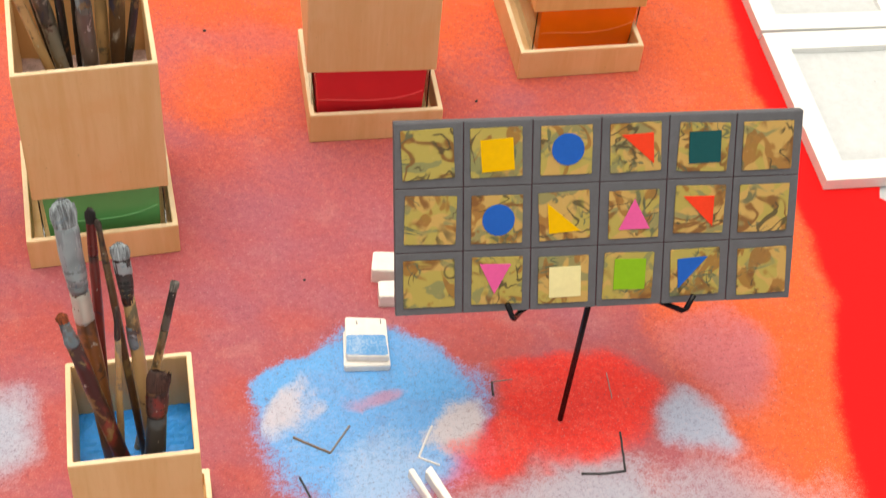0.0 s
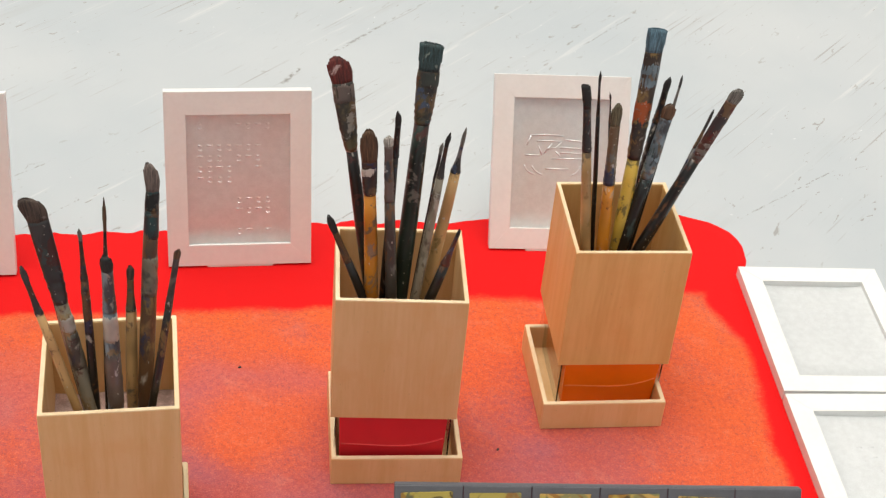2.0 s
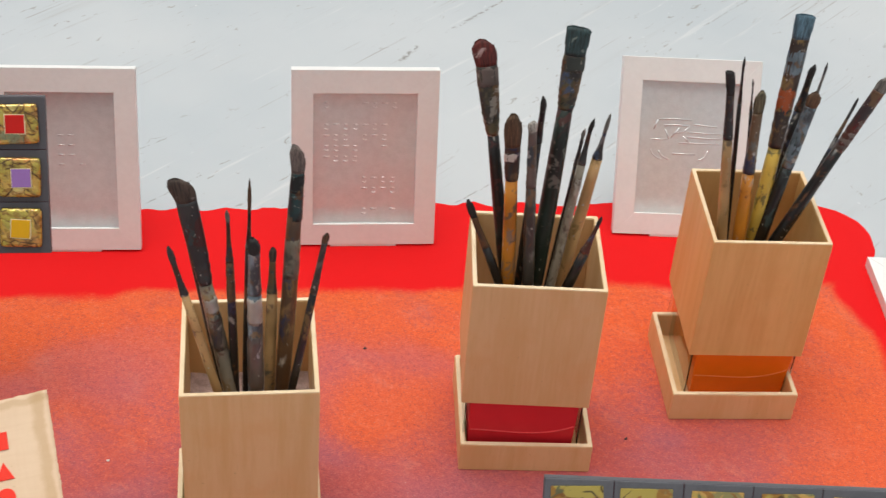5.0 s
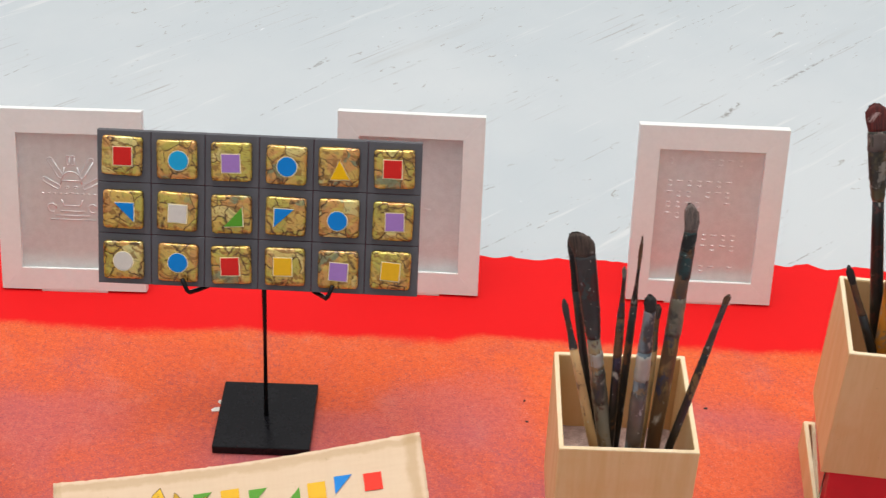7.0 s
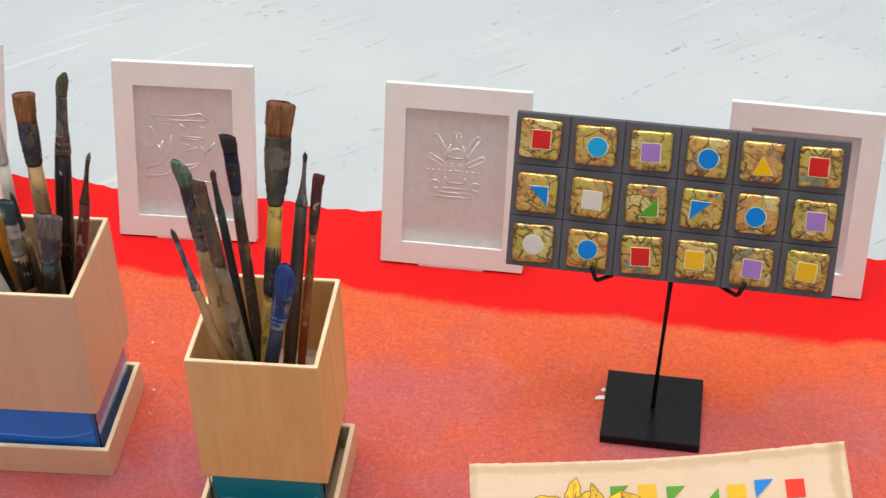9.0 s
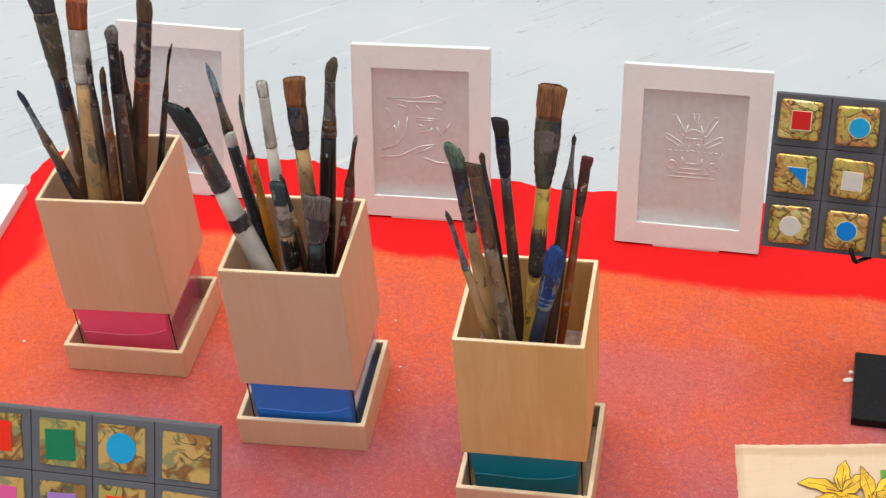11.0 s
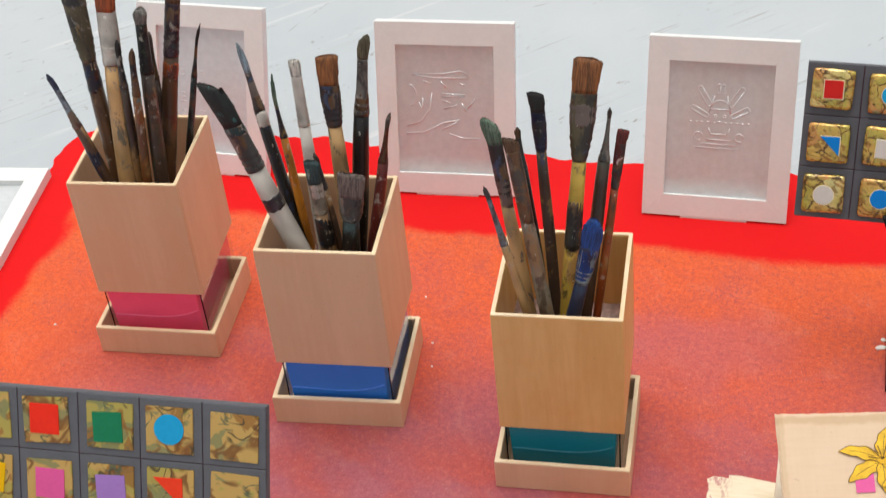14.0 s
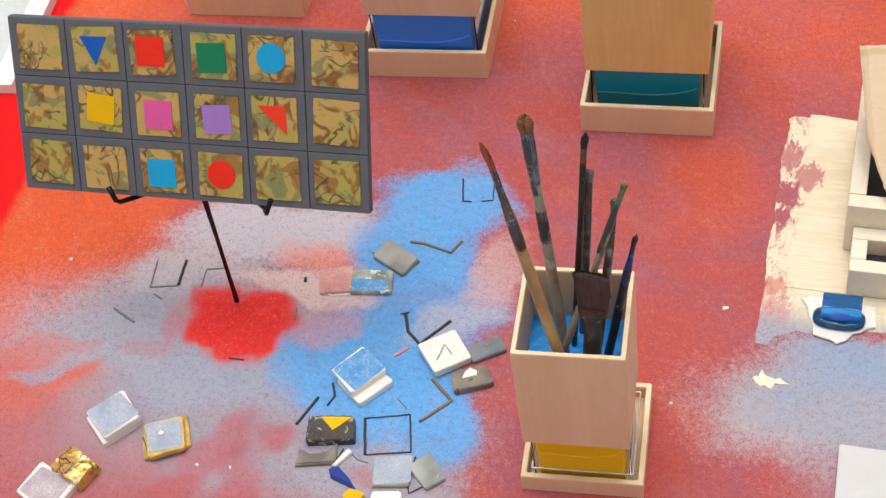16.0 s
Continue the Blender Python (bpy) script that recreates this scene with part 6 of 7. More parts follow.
    LILIES = (  # centre, then angle, length, width and curl of each petal
        (0.0730, -0.0393, ((205, 0.030, 0.0125, 18), (268, 0.026, 0.012, 10), (320, 0.026, 0.012, -20), (152, 0.032, 0.0105, 42), (83, 0.024, 0.0125, -14), (28, 0.024, 0.012, 20))),
        (0.0945, -0.0520, ((250, 0.026, 0.012, 14), (300, 0.026, 0.012, -14), (190, 0.026, 0.012, 20), (98, 0.032, 0.0115, 12), (66, 0.030, 0.0110, -30), (40, 0.026, 0.012, 30))),
        (0.1255, -0.0530, ((215, 0.030, 0.013, -20), (285, 0.028, 0.012, 18), (152, 0.034, 0.0115, 24), (110, 0.030, 0.0125, 46), (22, 0.032, 0.0100, -34), (330, 0.026, 0.012, 10))))
    for n, (cx, cy, petals) in enumerate(LILIES):
        for k, (ang, length, width, curl) in enumerate(petals):
            z = pap_z(cx, cy) + 0.0008 + 0.0002 * k + 0.0008 * n
            pts, rib = petal(cx, cy, ang, length, width, curl)
            pet = part("petal", prism(pts, z, z + 0.0003), PETAL, ob, "yellow painted petal" if k == 0 and n == 0 else "")
            part("petal_outline", tube([(px, py, z + 0.0003) for px, py in pts], 0.00024, 4), INK, pet)
            part("petal_rib", tube([(px, py, z + 0.0003) for px, py in rib[2:10]], 0.00018, 4), INK, pet)
        z = pap_z(cx, cy) + 0.0021 + 0.0008 * n
        heart = [(cx + 0.0042 * math.cos(q * math.tau / 10), cy + 0.0034 * math.sin(q * math.tau / 10)) for q in range(10)]
        part("flower_heart", prism(heart, z, z + 0.0002), PAINT["gold"], ob)
        for k, ang in enumerate((40, 72, 104, 136, 165)):
            a = radians(ang + 6 * n)
            far = 0.0105 + 0.002 * (k % 2)
            part("stamen", tube([(cx, cy, z + 0.0003), (cx + far * math.cos(a), cy + far * math.sin(a), z + 0.0003)], 0.00026, 4), INK, ob)


PETAL = plain_mat("painted_petal_yellow", (0.76, 0.43, 0.010), 0.6, 0, 0.40, 130, 0.1)
INK = plain_mat("brown_ink", (0.12, 0.055, 0.02), 0.7)
papyrus_sheet()


def open_tray(x0, x1, y0, y1, h, wall, label, lining):
    ob = thing("open_tray", pose((x0 + x1) / 2, (y0 + y1) / 2, 0.0016), label, "tray", "cream trays")
    w, d = (x1 - x0) / 2, (y1 - y0) / 2
    part("tray_front", box(-w, w, -d, -d + wall, 0, h, 0.0012, 2), CREAM, ob)
    part("tray_back", box(-w, w, d - wall, d, 0, h, 0.0012, 2), CREAM, ob)
    for s in (-1, 1):
        a, b = sorted((s * w, s * (w - wall)))
        part("tray_side", box(a, b, -d + wall + 0.0003, d - wall - 0.0003, 0, h, 0.0012, 2), CREAM, ob)
    part("lining", box(-w + wall, w - wall, -d + wall, d - wall, 0, 0.012), lining, ob, "dark lining")
    return ob


open_tray(-0.1225, 0.1325, -0.2980, -0.1680, 0.050, 0.0125, "cream wooden tray with a dark lining under the papyrus", DARK_INSIDE)
open_tray(-0.1165, 0.1285, -0.3410, -0.2985, 0.0285, 0.0115, "shallow cream wooden tray with an orange stick inside", DARK_INSIDE)


def paper_prop():
    ob = thing("paper_prop", pose(0.0, -0.215, 0.0138), "plain cream wooden block propping up the papyrus", "block")
    bm = bmesh.new()
    pts = [(-0.08, -0.012), (0.09, -0.006), (0.09, 0.016), (-0.08, 0.012)]
    bm = prism(pts, 0, 0.080)
    for vv in bm.verts:
        if vv.co.z > 0.05:
            p = vv.co + Vector((0.0, -0.215, 0.0138))
            q = p - Vector((-0.1277, -0.1894, 0.1100))
            vv.co.z -= (q.x * -0.0227 + q.y * -0.4471 + q.z * 0.8942) / 0.8942 + 0.003
    part("block", bm, CREAM, ob)


paper_prop()


ob = new("orange_stick", mesh_of("orange_stick", box(-0.095, 0.100, -0.004, 0.004, 0, 0.009, 0.001, 2), PAINT["vermilion"]))
ob.matrix_basis = pose(0.005, -0.3150, 0.0138)
tagged(ob, "orange painted stick lying in the shallow tray", "stick")


def torn_strip():
    """A papyrus strip under the tray in two plies, torn along its side and sprayed over at its end."""
    m, nt, bs = mat_new("sprayed_papyrus")
    v = coords(nt, True)
    sep = nt.nodes.new("ShaderNodeSeparateXYZ")
    nt.links.new(v, sep.inputs[0])
    f = maths(nt, "MULTIPLY_ADD", noise_tex(nt, coords(nt, True, (0.1, 1, 1)), 420, 3, 0.6), 0.6, maths(nt, "MULTIPLY", noise_tex(nt, v, 30, 3), 0.4))
    col = mix(nt, span(nt, f, 0.36, 0.64), (0.80, 0.72, 0.56), (0.72, 0.62, 0.44))
    n = noise_tex(nt, coords(nt, True, (1.8, 0.7, 1), 0.15), 105, 5, 0.8, 0.6)
    g = noise_tex(nt, v, 620, 2, 0.7)
    near = span(nt, sep.outputs[0], -0.152, -0.170)

    def smear(x, y, rx, ry, colour, amount):
        nonlocal col
        dx = maths(nt, "MULTIPLY", maths(nt, "SUBTRACT", sep.outputs[0], x), 1 / rx)
        dy = maths(nt, "MULTIPLY", maths(nt, "SUBTRACT", sep.outputs[1], y), 1 / ry)
        d = maths(nt, "MULTIPLY_ADD", dx, dx, maths(nt, "MULTIPLY", dy, dy))
        d = maths(nt, "MULTIPLY_ADD", n, -5.0, maths(nt, "MULTIPLY_ADD", g, -0.8, d))
        col = mix(nt, span(nt, d, -1.75, -2.35, 0.0, amount), col, colour)

    smear(-0.171, -0.205, 0.011, 0.018, (0.46, 0.14, 0.17), 0.85)
    smear(-0.155, -0.226, 0.013, 0.016, (0.46, 0.14, 0.16), 0.8)
    smear(-0.170, -0.248, 0.012, 0.016, (0.36, 0.065, 0.10), 0.95)
    smear(-0.172, -0.272, 0.009, 0.012, (0.36, 0.065, 0.10), 0.95)
    smear(-0.170, -0.340, 0.014, 0.010, (0.58, 0.19, 0.15), 0.75)
    smear(-0.167, -0.368, 0.014, 0.026, (0.58, 0.26, 0.23), 0.75)
    pinks = maths(nt, "MULTIPLY", span(nt, maths(nt, "MULTIPLY_ADD", g, 0.15, n), 0.60, 0.66), near)
    col = mix(nt, maths(nt, "MULTIPLY", pinks, 0.7), col, (0.45, 0.12, 0.14))
    low = span(nt, maths(nt, "MULTIPLY_ADD", g, 0.03, maths(nt, "MULTIPLY_ADD", n, 0.03, sep.outputs[1])), -0.322, -0.352)
    col = mix(nt, low, col, mix(nt, span(nt, g, 0.40, 0.62), (0.38, 0.385, 0.45), (0.30, 0.27, 0.34)))
    nt.links.new(col, bs.inputs["Base Color"])
    bs.inputs["Roughness"].default_value = 0.75
    bump(nt, bs, f, 0.3, 0.0006)

    def torn_edge(x, y0, y1, rough, seed):
        out = []
        for k in range(91):
            q = k / 90
            out.append((x + rough * (1.6 * noise.noise((q * 7, seed, 0)) + 0.8 * noise.noise((q * 37, seed, 2))), y0 + (y1 - y0) * q))
        return out

    ob = thing("papyrus_strip", pose(0, 0, 0), "torn cream papyrus strip with pink paint along its edge", "papyrus strip")
    lower = torn_edge(-0.1765, -0.1630, -0.3950, 0.0014, 0.3) + [(-0.168, -0.396), (-0.163, -0.387), (-0.155, -0.384), (-0.148, -0.379), (-0.140, -0.381), (-0.128, -0.374), (-0.10, -0.372), (-0.02, -0.368), (-0.02, -0.1600), (-0.150, -0.1600), (-0.172, -0.1590)]
    part("lower_ply", prism(lower, 0.0, 0.0003), m, ob)
    upper = torn_edge(-0.1600, -0.1565, -0.3400, 0.0008, 4.1) + [(-0.02, -0.340), (-0.02, -0.1585), (-0.125, -0.1590), (-0.150, -0.1560)]
    part("upper_ply", prism(upper, 0.0003, 0.0010), m, ob)


torn_strip()


# ---- tile rubble ----
def film_mat(name, colour, under):
    """Spray mist on a tile: fine drops of paint over what lies beneath."""
    m, nt, bs = mat_new(name)
    v = coords(nt, True)
    mist = noise_tex(nt, v, 640, 3, 0.75)
    drift = noise_tex(nt, v, 70, 3, 0.6)
    cover = maths(nt, "MULTIPLY_ADD", mist, 0.8, maths(nt, "MULTIPLY", drift, 0.5))
    col = mix(nt, span(nt, cover, 0.42, 0.72), under, colour)
    col = mix(nt, span(nt, drift, 0.52, 0.70, 0.0, 0.3), col, tuple(0.6 * c for c in colour))
    nt.links.new(col, bs.inputs["Base Color"])
    bs.inputs["Roughness"].default_value = 0.6
    bump(nt, bs, mist, 0.3, 0.0006)
    return m


CHINA = plain_mat("white_china", (0.80, 0.78, 0.74), 0.3, 0, 0.06, 200, 0.1)
GREY_TILE = stained("grey_tile", (0.34, 0.34, 0.32), (0.20, 0.19, 0.18), 0.4, 0.5, 0, 70)
SLATE_TILE = stained("slate_tile", (0.20, 0.225, 0.25), (0.30, 0.32, 0.34), 0.4, 0.5, 0, 90)
BROWN_TILE = stained("brownish_tile", (0.25, 0.215, 0.18), (0.10, 0.075, 0.055), 0.5, 0.5, 0, 90)
DARK_TILE = stained("charred_tile", (0.045, 0.034, 0.028), (0.36, 0.34, 0.32), 0.9, 0.4, 0, 150)
PALE_TILE = stained("pale_green_tile", (0.42, 0.45, 0.42), (0.30, 0.36, 0.42), 0.5, 0.4, 0, 80)
GLASSY_TILE = stained("glassy_tile", (0.40, 0.46, 0.42), (0.74, 0.80, 0.74), 0.9, 0.15, 0, 130)
INK_LINE = plain_mat("dark_paint_ridge", (0.03, 0.03, 0.035), 0.5)
WHITE_LINE = plain_mat("white_paint_ridge", (0.75, 0.74, 0.73), 0.5)
GREY_LINE = plain_mat("grey_paint_ridge", (0.22, 0.20, 0.19), 0.5)
BROWN_LINE = plain_mat("brown_paint_ridge", (0.19, 0.13, 0.095), 0.6)
FOIL = plain_mat("gold_foil", (0.60, 0.42, 0.13), 0.28, 0.6, 0.45, 90, 0.7)
TERRA = plain_mat("pinkish_clay", (0.55, 0.30, 0.27), 0.7)
LAVENDER_FILM = film_mat("lavender_spray_film", (0.34, 0.39, 0.50), (0.52, 0.54, 0.58))
BLUE_FILM = film_mat("blue_spray_film", (0.075, 0.31, 0.66), (0.36, 0.52, 0.72))
MAUVE_FILM = film_mat("mauve_spray_film", (0.42, 0.33, 0.38), (0.62, 0.56, 0.56))
PINK_FILM = film_mat("pink_spray_film", (0.60, 0.25, 0.23), (0.64, 0.42, 0.40))
rubble_rng = random.Random(23)


def tile_shape(w, d, h, lift=0.0, wear=0.0008, bevel=0.0006):
    """A square tile with knocked corners and slightly uneven sides."""
    rng = rubble_rng
    pts = []
    skew = [(rng.uniform(-1, 1) * wear * 1.6, rng.uniform(-1, 1) * wear * 1.6) for _ in range(4)]
    for k, (x, y) in enumerate(rounded(w, d, min(0.0022, 0.2 * min(w, d)), 5)):
        sx, sy = skew[k // 5]
        pts.append((x + sx + rng.uniform(-1, 1) * wear * 0.25, y + sy + rng.uniform(-1, 1) * wear * 0.25))
    return prism(pts, lift, lift + h, min(bevel, 0.3 * h))


def slab(x, y, turn, w, d, h, material, label, z=0.0, tilt=0.0, name="loose_tile", group="loose tiles"):
    ob = new(name, mesh_of(name, tile_shape(w, d, h), material))
    ob.matrix_basis = pose(x, y, z, tilt, 0, turn)
    return tagged(ob, label, "tile", group)


def sprayed_tile(x, y, turn, w, d, h, film, z=0.0, label="white tile with sprayed paint over its face", tilt=0.0, rim=None, share=1.0, inset=0.0020):
    """A tile whose face took the spray, with its rim left bare; share: how far back from its front edge the paint reaches."""
    ob = thing("loose_tile", pose(x, y, z, tilt, 0, turn), label, "tile", "loose tiles")
    part("tile_body", tile_shape(w, d, h), rim or CHINA, ob)
    deep = (d - inset) * share
    skin = part("paint_film", tile_shape(w - inset, deep, 0.0004, h - 0.0002, 0.0007, 0.0001), film, ob, "sprayed paint film")
    skin.matrix_basis = pose(0, -(d - inset - deep) / 2, 0)
    return ob


def ridge(points, material, width=0.0016, label="thin dark paint ridge around a lifted tile", z=0.0004):
    """A hardened line of paint, uneven in its run."""
    run = []
    for (x0, y0), (x1, y1) in zip(points, points[1:]):
        n = max(2, int(math.hypot(x1 - x0, y1 - y0) / 0.004))
        for k in range(n):
            x, y = x0 + (x1 - x0) * k / n, y0 + (y1 - y0) * k / n
            run.append((x + 0.0005 * noise.noise((x * 300, y * 300, 1)) * (k > 0), y + 0.0005 * noise.noise((x * 300, y * 300, 6)) * (k > 0), z))
    run.append((*points[-1], z))
    ob = new("paint_ridge", mesh_of("paint_ridge", tube(run, width / 2, 6), material))
    tagged(ob, label, "paint ridge", "paint ridges")


def flake(x, y, turn, outline_points, h, material, label, z=0.0, name="shard", category="shard"):
    ob = new(name, mesh_of(name, prism(outline_points, 0, h, 0.25 * h), material))
    ob.matrix_basis = pose(x, y, z, 0, 0, turn)
    return tagged(ob, label, category, "shards")


# rubble round the grey board with red squares
slab(-0.4510, -0.4795, -36, 0.030, 0.029, 0.0055, CHINA, "white tile under a blue sprayed tile")
sprayed_tile(-0.4555, -0.4745, -37, 0.029, 0.031, 0.006, BLUE_FILM, 0.0057, "white tile with blue spray on its face, on another tile")
slab(-0.3970, -0.4460, 37, 0.030, 0.0285, 0.007, CHINA, "plain white square tile leaning on a grey tile", 0.002, 3)
ridge([(-0.4005, -0.4555), (-0.3985, -0.4405), (-0.3905, -0.4485)], GREY_LINE, 0.0007, "faint grey pencil mark on a white tile", 0.0096)
slab(-0.3730, -0.4640, 30, 0.028, 0.0185, 0.006, BROWN_TILE, "brownish grey tile with a white spot")
flake(-0.3745, -0.4605, 20, [(-0.006, -0.004), (0.005, -0.003), (0.0055, 0.001), (0.001, 0.0045), (-0.003, 0.002)], 0.0006, CHINA, "white splash on a brownish grey tile", 0.0060, "paint_splash", "paint splash")
slab(-0.3690, -0.4350, 36, 0.029, 0.0150, 0.004, SLATE_TILE, "slate grey tile fragment beside a white tile")
slab(-0.6285, -0.5460, -37, 0.031, 0.031, 0.005, CHINA, "white tile under a sprayed tile")
sprayed_tile(-0.6270, -0.5440, -39, 0.030, 0.031, 0.006, LAVENDER_FILM, 0.0052, "white-edged tile sprayed lavender, lying on another")
slab(-0.5835, -0.5520, 29, 0.0345, 0.030, 0.003, FOIL, "gold-edged glass tile base")
sprayed_tile(-0.5825, -0.5535, 27, 0.0285, 0.0290, 0.004, LAVENDER_FILM, 0.0032, "small clear tile with gold edges and a white highlight dot", 0.0, FOIL, 1.0, 0.0042)
# the highlight on the tile's face is a small white piece
flake(-0.5855, -0.5520, 0, [(-0.002, -0.0016), (0.0016, -0.0018), (0.0020, 0.0012), (-0.0012, 0.0020)], 0.0008, CHINA, "white dot as a highlight on a gold-edged tile", 0.0074, "paint_drop", "paint drop")
ridge([(-0.5995, -0.5560), (-0.5885, -0.5705), (-0.5665, -0.5580), (-0.5780, -0.5365)], BROWN_LINE, 0.0010, "thin brown line round a glass tile", 0.0040)
slab(-0.4620, -0.5245, 10, 0.034, 0.0215, 0.007, DARK_TILE, "charred dark tile with a yellow triangle")
flake(-0.4605, -0.5190, 8, [(-0.0115, 0.0030), (-0.0005, -0.0085), (0.0125, 0.0035)], 0.001, PAINT["yellow"], "bright yellow triangular inlay on a charred tile", 0.0071, "yellow_inlay", "inlay")
flake(-0.4670, -0.5480, 14, [(-0.015, -0.0065), (0.0145, -0.0065), (0.0150, 0.0100), (0.0060, 0.0030), (-0.0045, 0.0022), (-0.0125, 0.0075)], 0.004, BROWN_TILE, "brownish grey hollowed strip of a broken tile")
sprayed_tile(-0.4095, -0.5490, 12, 0.0275, 0.0250, 0.003, LAVENDER_FILM, 0.0, "tile sprayed pale blue beside a grey tile", 0.0, GREY_TILE, 1.0, 0.0014)
slab(-0.3845, -0.5460, -46, 0.0250, 0.0190, 0.004, PALE_TILE, "pale grey-green tile with a dark edge")
ridge([(-0.3965, -0.5340), (-0.3985, -0.5480), (-0.3935, -0.5640), (-0.3720, -0.5470)], INK_LINE, 0.0013)
slab(-0.4605, -0.3590, -27, 0.0330, 0.0200, 0.004, GREY_TILE, "grey tile fragment half sprayed blue")
ridge([(-0.4810, -0.3560), (-0.4600, -0.3660), (-0.4515, -0.3755), (-0.4415, -0.3585)], BROWN_LINE, 0.0020, "brownish angled paint ridge")
sprayed_tile(-0.4730, -0.3860, 8, 0.0325, 0.0235, 0.004, BLUE_FILM, 0.0, "glassy tile sprayed blue with a pale edge", 0.0, GLASSY_TILE, 0.55, 0.0050)
sprayed_tile(-0.5015, -0.3880, 14, 0.026, 0.026, 0.002, PINK_FILM, 0.0, "pink sprayed tile with a white edge", 0.0, TERRA, 1.0, 0.0012)
sprayed_tile(-0.6540, -0.6100, -19, 0.036, 0.030, 0.006, MAUVE_FILM, 0.0, "white-rimmed tile sprayed mauve beside gold foil", 0.0, None, 1.0, 0.0050)


def foil_fold():
    """Crumpled gold foil folded into a small block."""
    bm = bmesh.new()
    bmesh.ops.create_cube(bm, size=1.0, matrix=Matrix.Translation((0, 0, 0.0065)) @ Matrix.Diagonal((0.028, 0.021, 0.013, 1)))
    bmesh.ops.subdivide_edges(bm, edges=bm.edges[:], cuts=4, use_grid_fill=True)
    for vv in bm.verts:
        if vv.co.z > 0.001:
            vv.co += 0.0022 * Vector(noise.noise_vector(vv.co * 120))
            vv.co.z -= 0.16 * abs(vv.co.x)
        vv.co.z = max(0.0, vv.co.z)
    ob = new("gold_foil_fold", mesh_of("gold_foil_fold", bm, GOLD))
    ob.matrix_basis = pose(-0.6380, -0.5915, 0.0, 0, 0, -22)
    tagged(ob, "folded block of crumpled gold foil beside a tile", "foil", "shards")


foil_fold()
slab(-0.4070, -0.5740, 12, 0.022, 0.014, 0.006, CHINA, "small plain white tile fragment")
slab(-0.4300, -0.5750, -20, 0.013, 0.009, 0.005, PAINT["yellow"], "small bright yellow tile fragment")
flake(-0.4420, -0.5615, -30, [(-0.0135, -0.002), (-0.008, -0.0055), (0.004, -0.0025), (0.0145, -0.0010), (0.0025, 0.0025), (-0.0095, 0.0040)], 0.004, PAINT["navy"], "dark blue pointed glass shard")
slab(-0.4480, -0.5450, 58, 0.0175, 0.0045, 0.003, CHINA, "thin narrow white tile shard", 0.0, 0, "shard", "shards")
flake(-0.4320, -0.4465, 48, [(-0.0070, -0.0008), (-0.002, -0.0014), (0.0060, -0.0010), (0.0072, 0.0006), (0.001, 0.0012), (-0.0060, 0.0011)], 0.0012, PINK_FILM, "thin narrow pinkish tile shard")
ridge([(-0.4500, -0.5370), (-0.4535, -0.5540), (-0.4430, -0.5600)], INK_LINE, 0.0011)
ridge([(-0.4445, -0.5390), (-0.4370, -0.5440), (-0.4290, -0.5450)], GREY_LINE, 0.0009)
ridge([(-0.4420, -0.5090), (-0.4100, -0.5000)], INK_LINE, 0.0012)
ridge([(-0.4100, -0.5000), (-0.4010, -0.5310), (-0.4330, -0.5390)], INK_LINE, 0.0013)
ridge([(-0.4330, -0.5390), (-0.4420, -0.5090)], INK_LINE, 0.0021)
ridge([(-0.4540, -0.3400), (-0.4430, -0.3400), (-0.4190, -0.3460), (-0.4130, -0.3330)], BROWN_LINE, 0.0026, "dark brown angled paint ridge")
ridge([(-0.4420, -0.4120), (-0.4360, -0.4090)], INK_LINE, 0.0014)
ridge([(-0.4380, -0.4120), (-0.4320, -0.4270), (-0.4200, -0.4370), (-0.4020, -0.4120)], INK_LINE, 0.0026)
ridge([(-0.6550, -0.3910), (-0.6510, -0.4180), (-0.6280, -0.4130)], GREY_LINE, 0.0014)
ridge([(-0.6285, -0.4125), (-0.6310, -0.3870)], INK_LINE, 0.0026)
ridge([(-0.6720, -0.4430), (-0.6500, -0.4540)], GREY_LINE, 0.0022)
ridge([(-0.6450, -0.4240), (-0.6370, -0.4280)], GREY_LINE, 0.0012)
ridge([(-0.4910, -0.5230), (-0.4820, -0.4970)], INK_LINE, 0.0024)
ridge([(-0.4750, -0.4830), (-0.4700, -0.4940), (-0.4730, -0.5030)], INK_LINE, 0.0018)
ridge([(-0.6090, -0.4110), (-0.6110, -0.3930), (-0.5970, -0.3900)], GREY_LINE, 0.0013)
ridge([(-0.5250, -0.4200), (-0.5230, -0.4310)], GREY_LINE, 0.0018)
ridge([(-0.5620, -0.4740), (-0.5500, -0.4740)], INK_LINE, 0.0015)
ridge([(-0.5275, -0.3890), (-0.5265, -0.3930)], INK_LINE, 0.0026)
ridge([(-0.4020, -0.4670), (-0.3830, -0.4830), (-0.4020, -0.5050)], BROWN_LINE, 0.0028, "brownish grey angled paint ridge")
ridge([(-0.4230, -0.4880), (-0.4140, -0.4950)], GREY_LINE, 0.0008)
ridge([(-0.5180, -0.3810), (-0.5060, -0.4010), (-0.5010, -0.4030), (-0.4870, -0.3990)], WHITE_LINE, 0.0018, "white paint ridge round a pink tile")
ridge([(-0.4290, -0.2670), (-0.4230, -0.2910)], INK_LINE, 0.0013)
ridge([(-0.4235, -0.2910), (-0.4160, -0.2910)], INK_LINE, 0.0013)
ridge([(-0.4080, -0.2890), (-0.3990, -0.2870), (-0.4030, -0.2620)], INK_LINE, 0.0010)
# rubble round the grey board with blue discs
slab(0.4590, -0.3350, -8, 0.033, 0.034, 0.006, CHINA, "white tile under a sprayed white tile")
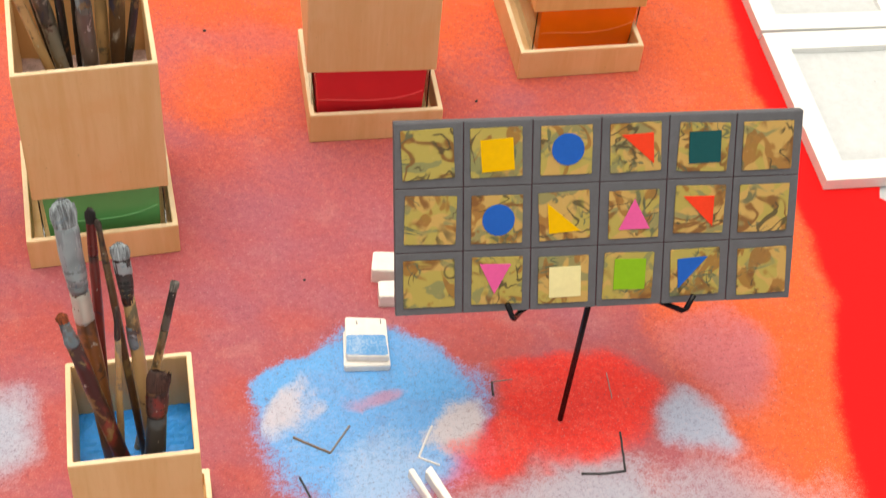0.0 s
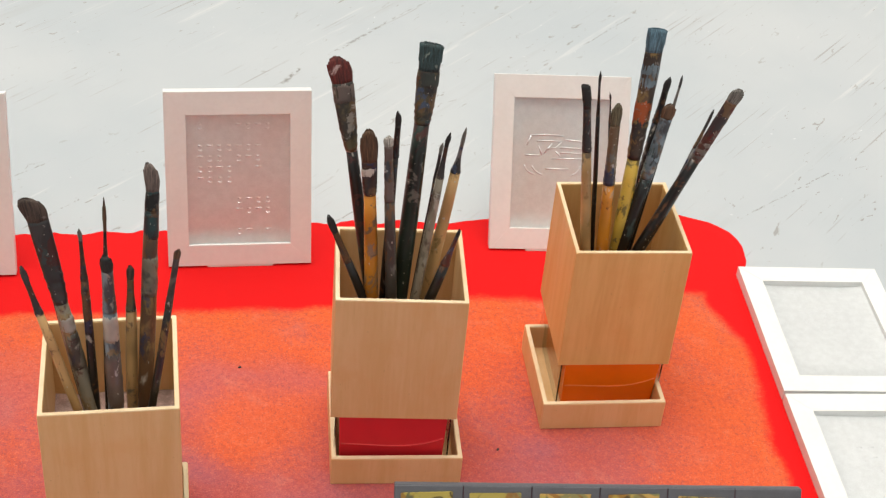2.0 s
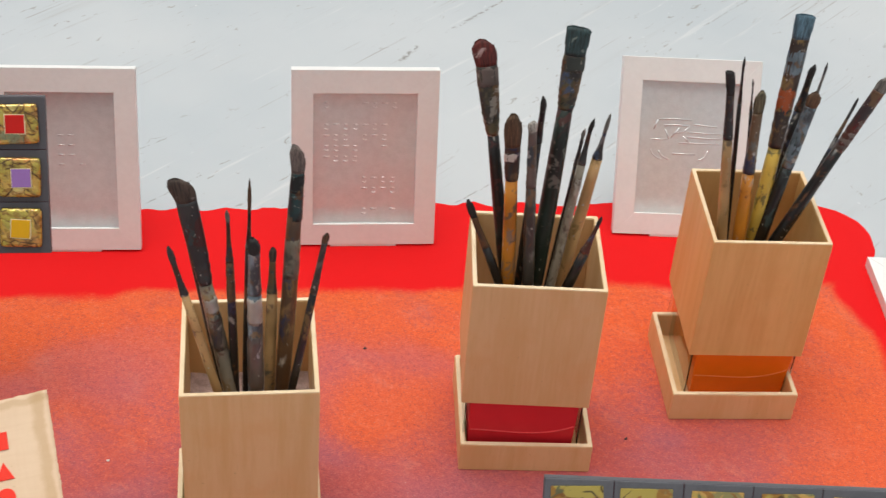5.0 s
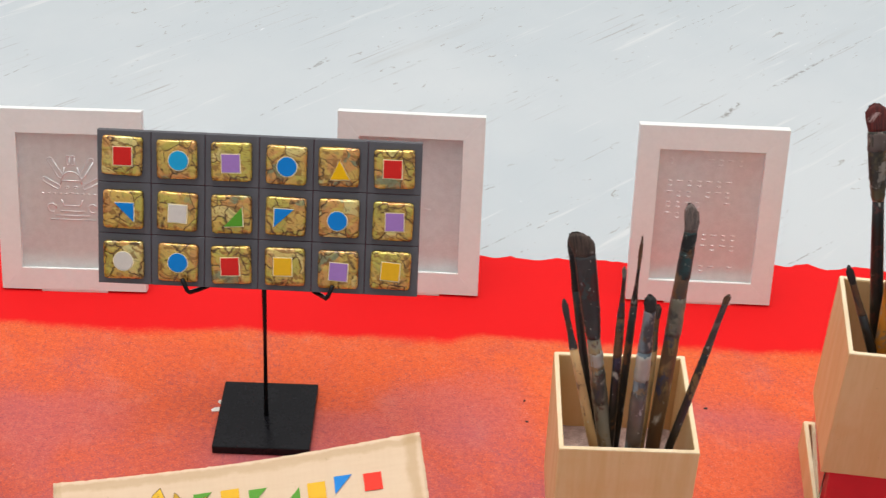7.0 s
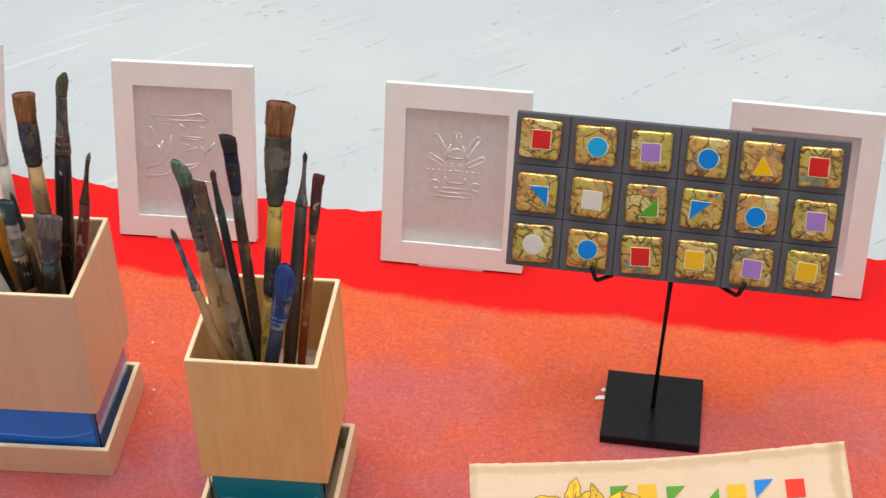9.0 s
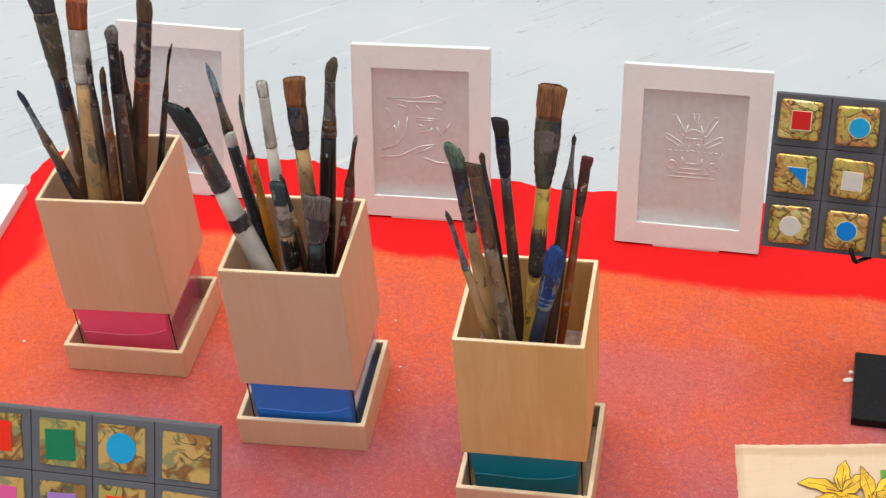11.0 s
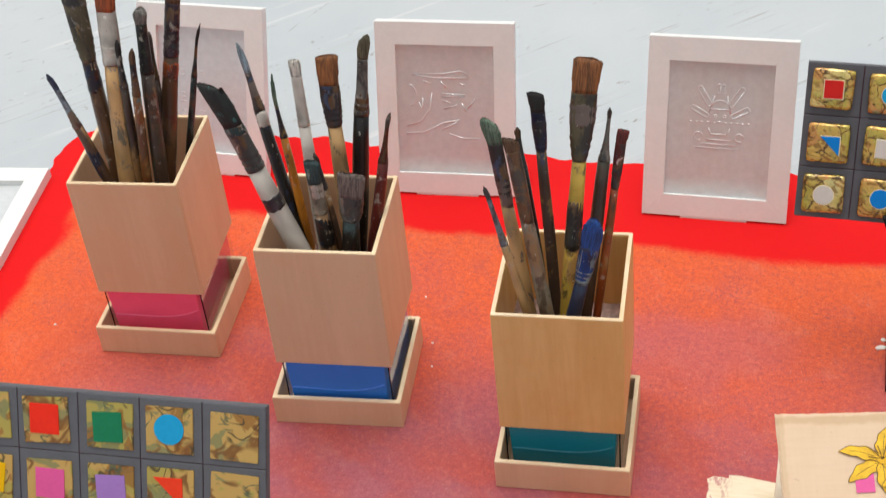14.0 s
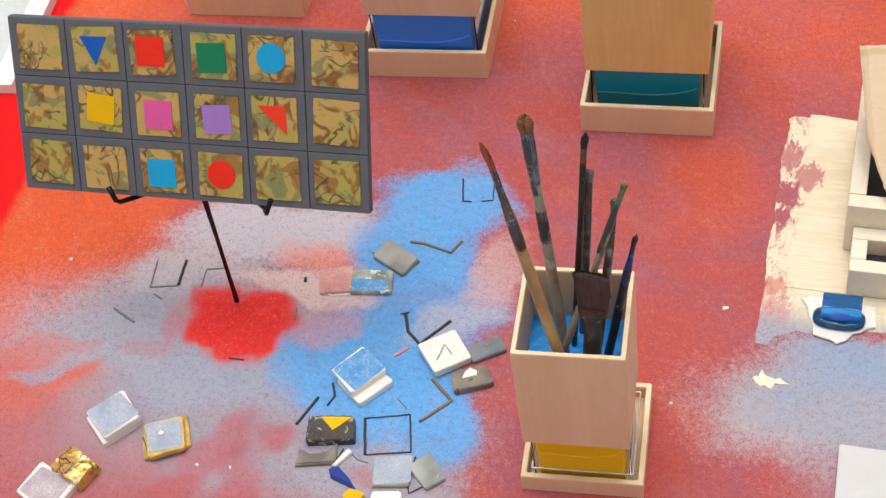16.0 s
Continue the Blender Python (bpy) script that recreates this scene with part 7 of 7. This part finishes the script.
sprayed_tile(0.4605, -0.3305, -9, 0.032, 0.036, 0.006, BLUE_FILM, 0.0062, "white tile with blue spray, stacked on another", 0.0, None, 0.52)
ridge([(0.4560, -0.3180), (0.4560, -0.3145)], GREY_LINE, 0.0008, "short grey tick on a white tile", 0.0125)
ridge([(0.4730, -0.3200), (0.4735, -0.3165)], GREY_LINE, 0.0008, "short grey tick on a white tile", 0.0125)
slab(0.4940, -0.2640, -10, 0.032, 0.020, 0.014, CHINA, "thick white tile behind the grey board")
slab(0.4940, -0.2890, -8, 0.032, 0.016, 0.012, CHINA, "thick white tile in front of another")
slab(0.4740, -0.4600, -72, 0.030, 0.0042, 0.009, CHINA, "white tile slab on its edge")
slab(0.4855, -0.4600, -70, 0.030, 0.0042, 0.009, CHINA, "white tile slab on its edge")
ridge([(0.3960, -0.4000), (0.4190, -0.4170)], BROWN_LINE, 0.0020, "brownish paint ridge around a lifted tile")
ridge([(0.4190, -0.4170), (0.4360, -0.3970)], GREY_LINE, 0.0016)
ridge([(0.4930, -0.4070), (0.4780, -0.4310), (0.4910, -0.4400)], WHITE_LINE, 0.0017, "white paint ridge around a lifted tile")
ridge([(0.3950, -0.4330), (0.3995, -0.4500)], INK_LINE, 0.0016)
ridge([(0.5420, -0.3890), (0.5440, -0.3770)], INK_LINE, 0.0016)
ridge([(0.5440, -0.3770), (0.5590, -0.3770)], GREY_LINE, 0.0008)
ridge([(0.6290, -0.3830), (0.6260, -0.4060)], GREY_LINE, 0.0008)
ridge([(0.5860, -0.4640), (0.6000, -0.4665), (0.6170, -0.4670)], INK_LINE, 0.0020)
ridge([(0.6170, -0.4670), (0.6230, -0.4350)], INK_LINE, 0.0016)
# centre odds and ends
def cobalt_lump():
    ob = thing("glass_lump", pose(-0.1190, -0.3665, 0.0016), "cobalt blue glass lump on a clear melted puddle", "glass lump")
    pts = [(-0.029, 0.017), (-0.0255, 0.0165), (-0.022, 0.020), (-0.014, 0.019), (-0.010, 0.021), (0.010, 0.020), (0.017, 0.0165), (0.0245, 0.016), (0.0255, 0.008), (0.0265, -0.002), (0.020, -0.0045), (0.0165, -0.0085), (0.011, -0.0105), (0.0065, -0.0175), (0.000, -0.0215), (-0.004, -0.0185), (-0.0105, -0.0175), (-0.017, -0.0155), (-0.0175, -0.008), (-0.0215, 0.001), (-0.0225, 0.008)]
    part("puddle", prism(pts, 0, 0.0010, 0.0004), CHINA, ob, "whitish melted rim")
    part("glass_foot", loft([(0.0010, 0.0180, 0.0095, 0), (0.0022, 0.0190, 0.0105, 0), (0.0045, 0.0185, 0.0098, 0), (0.0062, 0.0150, 0.0070, 0)], 28, 2.6), BLUE_GLASS, ob)
    part("glass_block", box(-0.0130, 0.0150, -0.0045, 0.009, 0.0045, 0.0205, 0.0008, 2), BLUE_GLASS, ob, "upright cobalt block")
    part("inner_block", box(-0.005, 0.007, -0.0062, -0.0044, 0.008, 0.0150, 0.0007, 2), BLUE_GLASS, ob)


cobalt_lump()
slab(-0.055, -0.530, 1, 0.105, 0.110, 0.006, plain_mat("pale_grey_card", (0.60, 0.60, 0.61), 0.6, 0, 0.04), "pale grey flat card on the sprayed ground", 0.0, 0, "grey_card", "cards")
flake(-0.1605, -0.4275, 0, [(-0.0135, 0.0015), (-0.0105, 0.0035), (-0.0095, 0.0022), (-0.0075, 0.0095), (-0.0045, 0.0045), (-0.001, 0.0038), (0.0025, 0.0025), (0.0060, 0.0040), (0.0095, 0.0010), (0.0135, -0.0005), (0.0060, -0.0015), (0.0030, -0.0012), (0.0010, -0.0065), (-0.0020, -0.0060), (-0.0040, -0.0040), (-0.0070, -0.0055), (-0.0105, -0.0030)], 0.0009, CREAM, "jagged torn cream papyrus scrap on the sprayed ground", name="papyrus_scrap", category="papyrus scrap")
DARK_SPECK = plain_mat("dark_speck", (0.035, 0.020, 0.025), 0.7)
SPECKS = ((-0.201, -0.367, 30, 0.005, 1), (-0.437, -0.0415, 0, 0.0022, 1), (-0.801, -0.071, 20, 0.003, 1), (-0.0460, 0.0120, 20, 0.0095, 1), (-0.0440, 0.0225, 80, 0.0050, 1), (-0.247, -0.462, 15, 0.003, 1),
          (0.388, 0.038, 10, 0.0032, 0), (0.604, -0.085, 40, 0.0030, 0), (0.228, 0.012, 0, 0.0026, 0), (0.226, 0.039, 70, 0.0022, 0), (0.427, -0.260, 20, 0.0024, 0),
          (0.169, -0.091, 0, 0.0026, 1), (-0.459, 0.019, 30, 0.0022, 1), (-0.729, -0.401, 50, 0.0030, 1), (-0.552, -0.569, 10, 0.0026, 1), (-0.527, -0.567, 120, 0.0024, 1), (-0.227, -0.458, 0, 0.0022, 1), (-0.430, -0.071, 0, 0.0022, 1))
for x, y, turn, s, pale in SPECKS:
    bm = prism([(s * (0.5 + 0.3 * noise.noise((k * 1.7, x * 90, 0))) * math.cos(k * 0.9), s * 0.55 * (0.6 + 0.4 * noise.noise((k * 2.3, y * 90, 5))) * math.sin(k * 0.9)) for k in range(7)], 0, 0.0010)
    ob = new("chip", mesh_of("chip", bm, CHINA if pale else DARK_SPECK))
    ob.matrix_basis = pose(x, y, 0.0, 0, 0, turn)
    tagged(ob, "small pale torn flake on the sprayed ground" if pale else "tiny dark paint crumb on the sprayed ground", "flake", "flakes")
